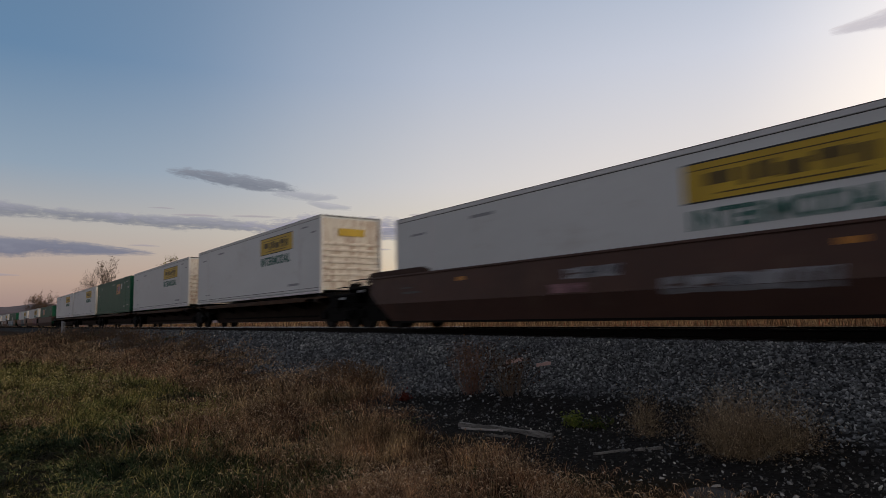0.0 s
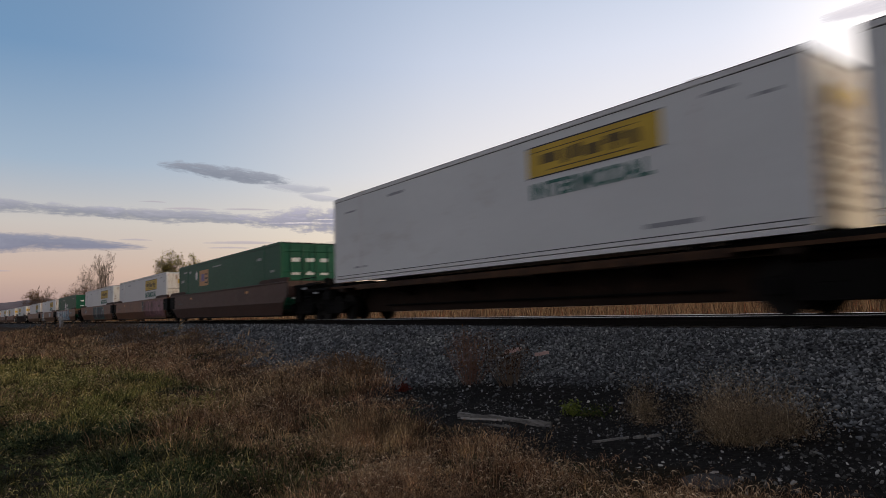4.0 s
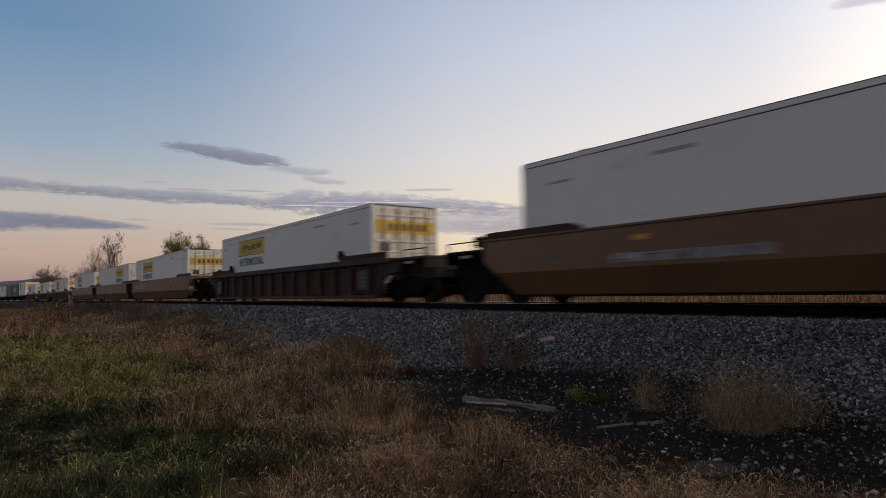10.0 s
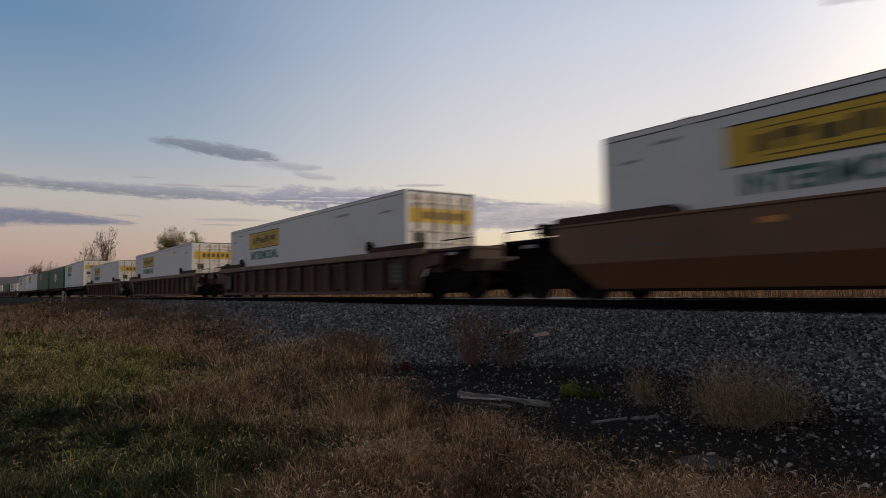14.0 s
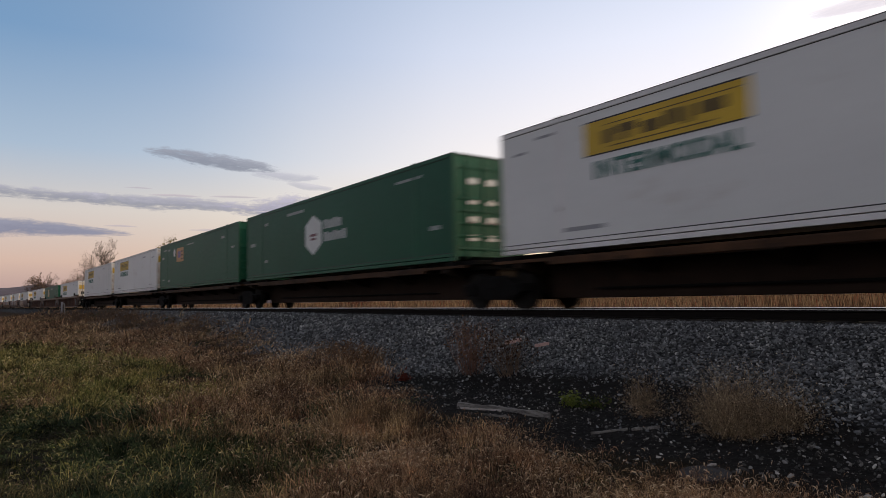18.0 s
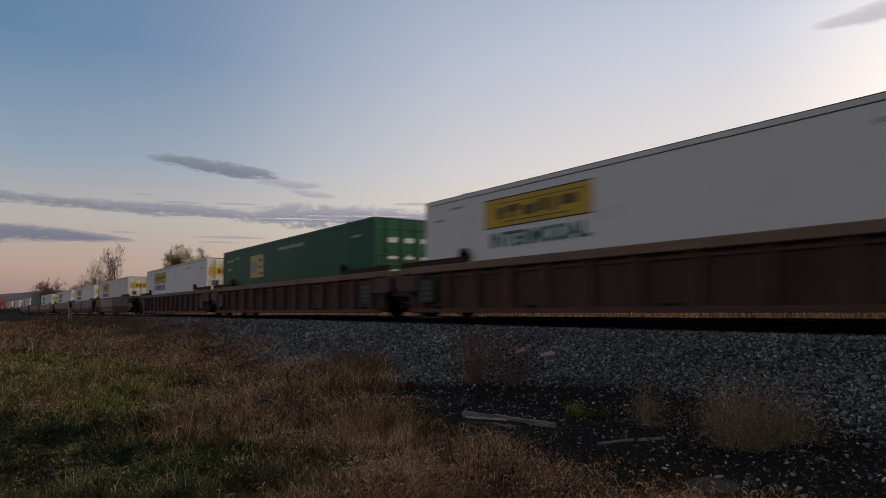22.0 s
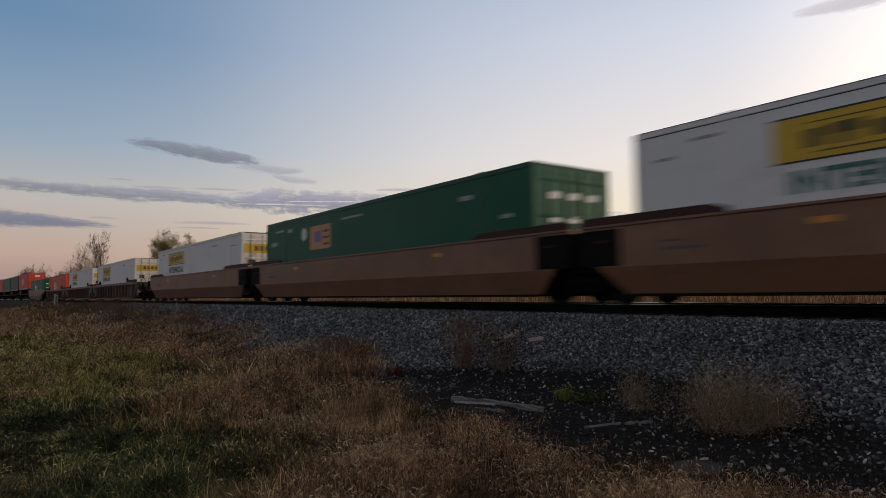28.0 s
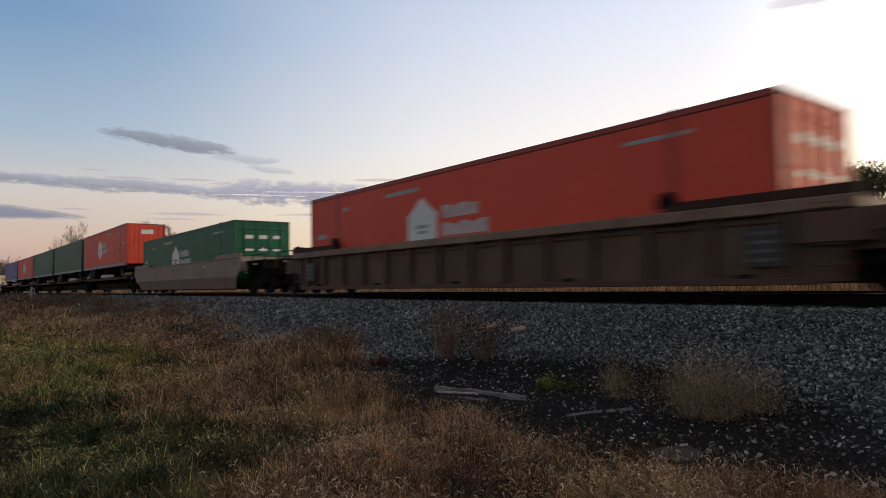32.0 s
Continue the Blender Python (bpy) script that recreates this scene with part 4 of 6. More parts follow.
def trailer_chassis():
    """A road chassis that stands on a spine car and carries one container."""
    c = thing("trailer_chassis", "black road trailer chassis standing on a spine car", "trailer chassis", "chassis on the train")
    for y in (-0.48, 0.48):
        part("frame_beam", Shape().box(-7.7, 7.7, y - 0.07, y + 0.07, 1.62, 1.90), STEEL, c, bevel=0.01)
        part("landing_leg", Shape().box(4.2, 4.4, y * 1.5 - 0.09, y * 1.5 + 0.09, 1.18, 1.90), GRIME, c, "grey landing leg")
    for x in (-7.85, 7.85):
        part("bolster", Shape().box(x - 0.14, x + 0.14, -1.24, 1.24, 1.70, 1.945), STEEL, c, bevel=0.015)
    for x in (-5.6, -2.0, 2.0, 5.6):
        part("cross_beam", Shape().box(x - 0.07, x + 0.07, -0.40, 0.40, 1.66, 1.86), STEEL, c)
    part("hitch_stand", Shape().prism([(6.7, 1.265), (7.6, 1.265), (7.3, 1.62), (6.95, 1.62)], -0.4, 0.4), STEEL, c)
    tyre = Shape().lathe((0, 0, 0), [(-0.26, 0.30), (-0.26, 0.42), (-0.20, 0.47), (0.20, 0.47), (0.26, 0.42), (0.26, 0.30)], 18).mesh("wheel", WHEEL)
    for x in (-5.3, -4.1):
        part("axle", Shape().rod((x, -0.75, 1.63), (x, 0.75, 1.63), 0.07, k=8), STEEL, c)
        for y in (-0.93, 0.93):
            part("wheel", tyre, WHEEL, c, "black double tyre", at=Matrix.Translation((x, y, 1.625)))
    part("mud_flap", Shape().box(-6.05, -6.03, -1.2, -0.65, 1.2, 1.68), GREYP, c, "pale mud flap")
    return c


# ---------------------------------------------------------------- containers
HALF, TALL, WIDE = 8.075, 2.90, 1.295
TEXT = {}


def lettering(text, width, tall):
    """Letters as a mesh, standing in the x-z plane, starting at the origin."""
    cu = bpy.data.curves.new("lettering", "FONT")
    cu.body, cu.extrude, cu.fill_mode, cu.offset = text, 0.004, "BOTH", 0.03
    tmp = bpy.data.objects.new("lettering", cu)
    me = bpy.data.meshes.new_from_object(tmp)
    bpy.data.objects.remove(tmp)
    co = np.empty(len(me.vertices) * 3, np.float32)
    me.vertices.foreach_get("co", co)
    co = co.reshape(-1, 3)
    lo, hi = co.min(0), co.max(0)
    x = (co[:, 0] - lo[0]) / (hi[0] - lo[0]) * width
    z = (co[:, 1] - lo[1]) / (hi[1] - lo[1]) * tall
    me.vertices.foreach_set("co", np.stack([x, -co[:, 2], z], 1).astype(np.float32).ravel())
    me.update()
    me.materials.clear()
    return me


def container(name, label, paint, trim, end_paint, logo, posts=True):
    """A 53-foot container: nose at +x, doors at -x, origin in the middle of its underside."""
    c = thing(name, label, "container", "containers on the train")
    part("body", Shape().box(-HALF + 0.06, HALF - 0.06, -WIDE + 0.016, WIDE - 0.016, 0.12, TALL - 0.03), paint, c)
    part("roof", Shape().box(-HALF + 0.03, HALF - 0.03, -WIDE - 0.001, WIDE + 0.001, TALL + 0.001, TALL + 0.014), ROOF, c)
    for sx in (-1, 1):
        for sy in (-1, 1):
            part("corner_post", Shape().box(min(sx * HALF, sx * (HALF - 0.11)), max(sx * HALF, sx * (HALF - 0.11)), min(sy * WIDE, sy * (WIDE - 0.10)), max(sy * WIDE, sy * (WIDE - 0.10)), 0, TALL), trim, c, bevel=0.008)
    for sy in (-1, 1):
        a, b = sorted((sy * (WIDE - 0.06), sy * WIDE))
        part("top_rail", Shape().box(-HALF + 0.11, HALF - 0.11, a, b, TALL - 0.10, TALL), trim, c, bevel=0.006)
        a, b = sorted((sy * (WIDE - 0.06), sy * (WIDE - 0.003)))
        low = Shape().box(-HALF + 0.11, HALF - 0.11, a, b, 0.0, 0.10)
        low.box(-HALF + 0.11, HALF - 0.11, a, b, 0.118, 0.20)
        part("bottom_rail", low, GREYP if logo == "none" or (paint is RED and logo == "hex") else trim, c, bevel=0.005)
        # shade below the top rail and above the bottom rail, as black strips
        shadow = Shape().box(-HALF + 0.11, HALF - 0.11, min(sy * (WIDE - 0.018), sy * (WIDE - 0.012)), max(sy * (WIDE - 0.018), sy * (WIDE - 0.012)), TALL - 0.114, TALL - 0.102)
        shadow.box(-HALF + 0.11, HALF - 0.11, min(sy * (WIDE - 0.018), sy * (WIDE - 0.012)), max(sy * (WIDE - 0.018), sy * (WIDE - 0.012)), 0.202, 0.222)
        part("seal_strip", shadow, BLACK, c, "dark strip painted as shade along the rails")
        if posts:
            for x in (-6.17, 6.17):
                part("side_post", Shape().box(x - 0.09, x + 0.09, min(sy * (WIDE - 0.02), sy * (WIDE - 0.004)), max(sy * (WIDE - 0.02), sy * (WIDE - 0.004)), 0.202, TALL - 0.10), trim, c, bevel=0.003)
                part("lifting_casting", Shape().box(x - 0.09, x + 0.09, min(sy * 1.1, sy * WIDE), max(sy * 1.1, sy * WIDE), TALL + 0.015, TALL + 0.04), trim, c)
    # nose: ribs across the end wall
    for i in range(7 if paint is RED and logo == "hex" else 0):
        part("nose_rib", Shape().box(HALF - 0.07, HALF - 0.02, -1.08 + i * 0.32, -0.92 + i * 0.32, 0.2, TALL - 0.2), end_paint, c, bevel=0.012)
    for i in range(0 if paint is RED and logo == "hex" else 7):
        part("nose_rib", Shape().box(HALF - 0.07, HALF - 0.02, -1.18, 1.18, 0.42 + i * 0.23, 0.52 + i * 0.23), end_paint, c, bevel=0.012)
    part("nose_panel", Shape().box(HALF - 0.068, HALF - 0.055, -1.18, 1.18, 0.12, TALL - 0.1), end_paint, c)
    # doors with locking rods and hinges
    for sy in (-1, 1):
        a, b = sorted((sy * 0.012, sy * 1.19))
        door = part("door", Shape().box(-HALF + 0.01, -HALF + 0.055, a, b, 0.12, TALL - 0.12), end_paint, c, bevel=0.006)
        ridge = Shape().prism([(-HALF + 0.0085, 0.0), (-HALF - 0.012, 0.03), (-HALF - 0.012, 0.06), (-HALF + 0.0085, 0.09)], a + 0.04, b - 0.04).mesh("door_ridge", end_paint)
        for z in (0.28, 0.62, 0.96, 1.30, 1.64, 2.50):
            part("door_ridge", ridge, end_paint, door, at=Matrix.Translation((0, 0, z)))
        for y in (0.28, 0.85):
            part("lock_rod", Shape().rod((-HALF - 0.02, sy * y, 0.06), (-HALF - 0.02, sy * y, TALL - 0.06), 0.021, k=8), GALV if paint is WHITE else trim, door)
            part("rod_handle", Shape().box(-HALF - 0.05, -HALF - 0.03, min(sy * y, sy * (y - 0.24)), max(sy * y, sy * (y - 0.24)), 1.02, 1.07), GALV, door)
        for z in (0.3, 0.95, 1.75, 2.5):
            part("hinge", Shape().box(-HALF - 0.012, -HALF + 0.0, min(sy * 1.08, sy * 1.24), max(sy * 1.08, sy * 1.24), z, z + 0.12), trim, door)
    for sy in (-1, 1):
        turn = pose(0, 0, 0, 0, 0, 0 if sy < 0 else 180)

        def plate(nm, x0, x1, z0, z1, mat, up=0, lab="", owner=None):
            """A flat print on the near side; x counts from the nose on this side."""
            y = -WIDE + 0.016 - 0.003 - up * 0.003
            q = (HALF - x1, HALF - x0) if sy < 0 else (-HALF + x0, -HALF + x1)
            return part(nm, Shape().box(q[0], q[1], y, y + 0.0022, z0, z1), mat, owner or c, lab, at=turn if owner is None else None)
        if logo == "yellow":
            p = plate("brand_panel", 2.65, 6.25, 1.90, 2.58, YELLOW, 0, "yellow panel with faded dark shapes")
            plate("panel_edge", 2.65, 6.25, 2.575, 2.605, BLACK, 1, owner=p)
            plate("panel_edge", 2.65, 6.25, 1.875, 1.905, BLACK, 1, owner=p)
            plate("panel_line", 3.2, 6.1, 2.45, 2.47, OLIVE, 1, owner=p)
            plate("panel_line", 3.3, 5.6, 1.99, 2.015, OLIVE, 1, owner=p)
            for x0, x1, z0, z1 in ((3.15, 3.42, 2.16, 2.44), (3.50, 3.98, 2.30, 2.47), (3.62, 3.80, 2.15, 2.30), (4.08, 4.52, 2.17, 2.40), (4.60, 4.92, 2.20, 2.48), (5.0, 5.16, 2.15, 2.46), (5.30, 5.82, 2.24, 2.46)):
                plate("panel_mark", x0, x1, z0 - 0.08, z1 - 0.08, OLIVE, 1, owner=p)
            if "word" not in TEXT:
                me = lettering("INTERMODAL", 3.25, 0.37)
                me.materials.append(TEAL)
                TEXT["word"] = me
            x0 = (HALF - 6.15) if sy < 0 else (-HALF + 2.9)
            part("lettering", TEXT["word"], TEAL, c, "dark green capital letters", at=turn @ Matrix.Translation((x0, -WIDE + 0.009, 1.39)))
            for x0, x1, z0, z1 in ((0.45, 0.85, 2.30, 2.36), (14.6, 15.3, 2.32, 2.38), (2.0, 3.1, 0.38, 0.47), (11.6, 12.5, 2.48, 2.56), (13.9, 14.7, 0.42, 0.48), (1.2, 1.75, 2.56, 2.62)):
                plate("data_print", x0, x1, z0, z1, GREYP)
        elif logo == "orange":
            p = plate("brand_panel", 4.3, 5.95, 1.60, 2.46, ORANGE, 0, "orange square panel with violet shape")
            plate("panel_mark", 4.65, 5.25, 1.85, 2.25, LILAC, 1, owner=p)
            for i in range(3):
                plate("panel_mark", 5.4, 5.8, 1.72 + i * 0.23, 1.80 + i * 0.23, BLACK, 1, owner=p)
            hexagon = [(HALF * (1 if sy < 0 else -1) - (1 if sy < 0 else -1) * 3.75 + 0.24 * math.cos(a), 2.22 + 0.26 * math.sin(a)) for a in [math.pi / 6 + i * math.pi / 3 for i in range(6)]]
            part("emblem", Shape().prism(hexagon, -WIDE + 0.0128, -WIDE + 0.0105), PALE, c, "pale hexagonal emblem", at=turn)
            for x0, x1, z0, z1 in ((0.5, 1.1, 1.95, 2.10), (1.0, 1.8, 2.48, 2.56), (0.6, 1.3, 0.55, 0.63), (2.2, 2.6, 2.40, 2.54), (2.2, 2.6, 0.42, 0.56), (6.8, 8.2, 2.48, 2.55), (13.4, 13.9, 2.3, 2.42), (15.0, 15.4, 1.7, 1.8)):
                plate("data_print", x0, x1, z0, z1, PRINT)
        elif logo == "cream":
            p = plate("brand_panel", 4.2, 5.9, 1.42, 2.45, CREAM, 0, "cream square panel with dark and blue shapes")
            plate("panel_mark", 4.40, 5.1, 1.75, 2.20, GREYP, 1, owner=p)
            plate("panel_mark", 4.55, 4.9, 1.62, 1.75, GREYP, 1, owner=p)
            for i in range(3):
                plate("panel_mark", 5.30, 5.72, 1.55 + i * 0.3, 1.63 + i * 0.3, BLACK, 1, owner=p)
            for x0, x1, z0, z1 in ((0.6, 1.7, 2.36, 2.46), (0.8, 1.3, 1.9, 2.04), (2.0, 2.5, 2.42, 2.52), (7.7, 10.4, 2.45, 2.58), (14.5, 15.2, 2.35, 2.43)):
                plate("data_print", x0, x1, z0, z1, PRINT)
        elif logo in ("hex", "arch"):
            dx = (9.0 if paint is RED else 7.3) if logo == "hex" else (7.1 if paint is GREEN else 6.6)
            cx = HALF - dx if sy < 0 else -HALF + dx
            arch = [(-0.72, 1.12), (0.0, 0.72), (0.72, 1.12), (0.72, 1.88), (0.0, 2.22), (-0.72, 1.88)] if logo == "hex" else \
                [(-0.64, 0.75), (0.64, 0.75), (0.66, 1.78), (0.34, 2.00), (0.0, 2.26), (-0.34, 2.00), (-0.66, 1.78)]
            e = part("emblem", Shape().prism([(cx + a, b) for a, b in arch], -WIDE + 0.0128, -WIDE + 0.0105), PALE, c, "pale pointed emblem", at=turn)
            mk = G_PINK if paint is not RED else GREYP
            part("emblem_mark", Shape().box(cx - 0.3, cx + 0.3, -WIDE + 0.0075, -WIDE + 0.0098, 1.42, 1.52).box(cx - 0.22, cx + 0.22, -WIDE + 0.0075, -WIDE + 0.0098, 1.28, 1.36), mk, e)
            for row, (n, z0, z1) in enumerate(((4, 1.62, 1.96), (5, 1.16, 1.50))):
                letters = Shape()
                for i in range(n):
                    letters.box(cx + 0.92 + i * 0.36, cx + 1.20 + i * 0.36, -WIDE + 0.0105, -WIDE + 0.0128, z0, z1 - 0.05 * (i % 2))
                part("text_block", letters, PRINT_PALE, c, "pale lettering bars", at=turn)
            for x0, x1, z0, z1 in ((0.5, 1.1, 1.5, 1.65), (13.2, 14.6, 2.46, 2.54), (2.3, 2.6, 2.3, 2.42), (2.3, 2.6, 0.7, 0.82), (15.0, 15.5, 0.9, 1.02), (4.8, 6.4, 2.45, 2.56)):
                plate("data_print", x0, x1, z0, z1, PRINT)
    # prints on the end walls
    if logo == "yellow":
        part("nose_sign", Shape().box(HALF - 0.020, HALF - 0.012, -0.55, 0.55, 2.16, 2.44), YELLOW, c, "small yellow sign")
        band = part("door_band", Shape().box(-HALF + 0.002, -HALF + 0.009, -1.17, 1.17, 1.94, 2.38), YELLOW_END, c, "worn yellow band across the doors")
        for i in range(6):
            part("band_mark", Shape().box(-HALF - 0.003, -HALF + 0.0015, -0.85 + i * 0.27, -0.66 + i * 0.27, 2.05, 2.28), OLIVE, band)
        part("door_notice", Shape().box(-HALF - 0.016, -HALF + 0.009, 0.62, 0.98, 1.36, 1.63), BLACK, c, "small dark placard")
        part("door_notice", Shape().box(-HALF - 0.016, -HALF + 0.009, -1.02, -0.70, 0.74, 0.95), ORANGE, c, "small orange sticker")
    else:
        bar = Shape().box(-HALF + 0.0, -HALF + 0.009, 0, 0.36, 0, 0.16).mesh("door_print", PALE)
        for y in (-0.85, -0.2, 0.45):
            for z in (0.55, 1.05, 1.55, 2.1):
                part("door_print", bar, PALE, c, at=Matrix.Translation((0, y, z)))
        s2 = Shape().box(HALF - 0.02, HALF - 0.012, -0.3, 0.5, 2.2, 2.5)
        part("nose_sign", s2, ORANGE if logo == "orange" else PALE, c)
    return c


# ---------------------------------------------------------------- the train
# leading end of each load at 0 s, car, platform in its car, load, which end leads
TRAIN = [
    (-0.65, "dark", "last", "white", "nose"),
    (-22.1, "spine", "first", "white", "nose"), (-40.4, "spine", "mid", "white", "nose"), (-58.0, "spine", "mid", "green_square", "nose"),
    (-75.7, "spine", "mid", "white", "nose"), (-92.6, "spine", "last", "white", "nose"),
    (-113.7, "dark", "first", "green_square", "doors"), (-133.2, "rust", "mid", "white", "nose"), (-152.5, "rust", "last", "white", "nose"),
    (-175.7, "brown", "first", "green_arch", "doors"), (-195.6, "brown", "mid", "white", "nose"), (-215.2, "brown", "last", "white", "nose"),
    (-238.6, "coal", "single", "white", "doors"),
    (-261.8, "rust", "first", "white", "doors"), (-281.1, "brown", "mid", "white", "nose"), (-300.6, "brown", "last", "white", "doors"),
    (-324.2, "ribbed", "single", "white", "doors"), (-347.5, "ribbed", "single", "white", "doors"), (-370.7, "ribbed", "single", "white", "doors"),
    (-391.7, "spine", "first", "white", "doors"), (-409.8, "spine", "mid", "green_hex", "doors"), (-427.1, "spine", "mid", "green_square", "doors"),
    (-444.4, "spine", "mid", "white", "doors"), (-462.3, "spine", "last", "white", "doors"),
    (-483.3, "ribbed", "first", "white", "doors"), (-502.4, "ribbed", "mid", "green_cream", "doors"), (-521.7, "ribbed", "last", "white", "doors"),
    (-545.3, "dark", "first", "white", "doors"), (-564.7, "rust", "mid", "white", "doors"), (-584.2, "brown", "last", "white", "doors"),
    (-607.7, "ochre", "first", "white", "doors"), (-626.6, "ochre", "mid", "green_square", "doors"), (-645.9, "ochre", "last", "white", "doors"),
    (-669.4, "dusty", "first", "white", "doors"), (-688.8, "dusty", "mid", "white", "doors"), (-708.7, "dusty", "last", "red_arch", "doors"),
    (-732.3, "tan", "single", "green_arch", "doors"),
    (-753.3, "spine", "first", "red_hex", "nose"), (-770.6, "spine", "mid", "green_plain", "doors"), (-788.0, "spine", "mid", "green_plain", "doors"),
    (-804.8, "spine", "mid", "red_hex", "nose"), (-822.4, "spine", "last", "blue", "doors"),
    (-847.0, "tan", "first", "white", "doors"),
]
# painted patches on single platforms: from, to along the side, low, high, paint, strokes
MARKS = {
    -0.65: ((1.4, 4.4, 0.6, 0.95, G_SILVER, 5), (-1.0, 0.5, 1.02, 1.28, G_SILVER, 3), (-1.4, -0.4, 0.74, 0.96, G_PINK, 2)),
    -133.2: ((2.35, 8.2, 0.30, 1.49, G_PINK, 8), (1.85, 2.3, 0.74, 1.5, G_TEAL, 1)),
    -152.5: ((-1.3, 4.9, 0.22, 1.49, G_TEAL, 5), (-6.6, -5.4, 0.9, 1.35, GREYP, 2)),
    -175.7: ((-7.2, 2.6, 0.23, 1.49, G_WHITE, 10), (-7.9, -7.25, 0.8, 1.48, G_BLUE, 1), (2.7, 4.0, 0.23, 1.49, G_BLUE, 3), (4.2, 6.6, 0.95, 1.2, G_SILVER, 3)),
    -195.6: ((-6.2, -3.1, 0.25, 1.49, G_WHITE, 4), (2.9, 4.85, 0.76, 1.45, G_WHITE, 3)),
    -215.2: ((-5.3, -2.1, 0.80, 1.00, G_SILVER, 5),),
    -281.1: ((-0.9, 1.26, 0.71, 1.18, G_SILVER, 3),),
    -261.8: ((-7.3, -3.4, 0.95, 1.22, G_SILVER, 4),),
    -300.6: ((3.0, 4.6, 0.9, 1.4, GREYP, 2),),
    -545.3: ((-5.2, 1.6, 0.24, 1.49, G_BEIGE, 6),),
    -564.7: ((-5.6, -1.15, 0.3, 1.49, G_SILVER, 5), (1.4, 3.3, 0.3, 1.49, G_SILVER, 2), (4.1, 5.8, 0.4, 1.45, GREYP, 2), (-1.1, 1.35, 0.5, 1.48, W_RUST, 2)),
    -584.2: ((-1.5, 2.4, 0.85, 1.35, G_SILVER, 4),),
    -607.7: ((1.85, 4.9, 0.76, 1.06, G_SILVER, 4),),
    -626.6: ((-7.3, 1.8, 0.74, 1.46, W_BROWN, 0),),
}
CAR_LABELS = {
    "brown": "faded brown smooth-sided well car carrying a container",
    "dark": "dark brown smooth-sided well car carrying a container", "rust": "rust-brown smooth-sided well car carrying a container",
    "ochre": "sun-bleached brown smooth-sided well car carrying a container",
    "tan": "faded tan-brown smooth-sided well car carrying a container", "ribbed": "weathered brown well car with ribbed sides", "dusty": "dusty brown well car with ribbed sides",
    "coal": "sooty dark well car with ribbed sides",
    "spine": "low black and rust spine car carrying a container"}
PAINT = {"brown": W_BROWN, "dark": W_DARK, "rust": W_RUST, "tan": W_TAN, "ochre": W_OCHRE}


def make_load(kind):
    if kind == "white":
        return container("container", "white container with yellow panel and green lettering", WHITE, WHITE_TRIM, WHITE_END, "yellow")
    if kind.startswith("green"):
        logo = {"green_square": "orange", "green_cream": "cream", "green_hex": "hex", "green_arch": "arch", "green_plain": "none"}[kind]
        words = {"orange": "green container with orange square emblem", "cream": "dark green container with cream square panel",
                 "hex": "green container with pale hexagon emblem", "arch": "green container with pale pointed emblem", "none": "plain green container on a spine car"}[logo]
        return container("container", words, GREEN, GREEN_TRIM, GREEN, logo)
    if kind.startswith("red"):
        return container("container", "red container with pale emblem and lettering", RED, RED_TRIM, RED, kind[4:])
    return container("container", "plain blue container on a spine car", BLUE, BLUE, BLUE, "none")


MOVING = []


def build_train():
    cars, loads = {}, {}
    for lead, car, place, load, end in TRAIN:
        x = lead - HALF
        first, last = place in ("first", "single"), place in ("last", "single")
        marks = MARKS.get(lead, ())
        key = (car, first, last) + ((lead,) if marks else ())
        at = Matrix.Translation((x, 0, 0))
        if key not in cars:
            if car == "spine":
                c = spine_unit("spine_car", CAR_LABELS[car], first, last)
            elif car == "ribbed":
                c = well_ribbed("well_car", CAR_LABELS[car], W_RIB, W_CHORD, W_PLATE, first, last)
            elif car == "dusty":
                c = well_ribbed("well_car", CAR_LABELS[car], W_RIB, W_CHORD, W_PANEL, first, last)
            elif car == "coal":
                c = well_ribbed("well_car", CAR_LABELS[car], W_COAL, W_COAL, W_SHADE, first, last)
            else:
                c = well_smooth("well_car", CAR_LABELS[car] + (" with sprayed paint" if marks else ""), PAINT[car], first, last, marks)
            c.matrix_basis = at
            cars[key] = c
        else:
            c = copy_thing(cars[key], at)
        MOVING.append((c, x, 0.0, 0.0))
        z, turn = (1.27 if car == "spine" else 0.32), (0.0 if end == "nose" else 180.0)
        if lead < -750.0 and car == "spine":
            z = 1.95
            if "chassis" not in cars:
                ch = cars["chassis"] = trailer_chassis()
                ch.matrix_basis = at
            else:
                ch = copy_thing(cars["chassis"], at)
            MOVING.append((ch, x, 0.0, 0.0))
        at = pose(x, 0, z, 0, 0, turn)
        if load not in loads:
            b = make_load(load)
            b.matrix_basis = at
            loads[load] = b
        else:
            b = copy_thing(loads[load], at)
        MOVING.append((b, x, z, turn))


build_train()

# ---------------------------------------------------------------- trees


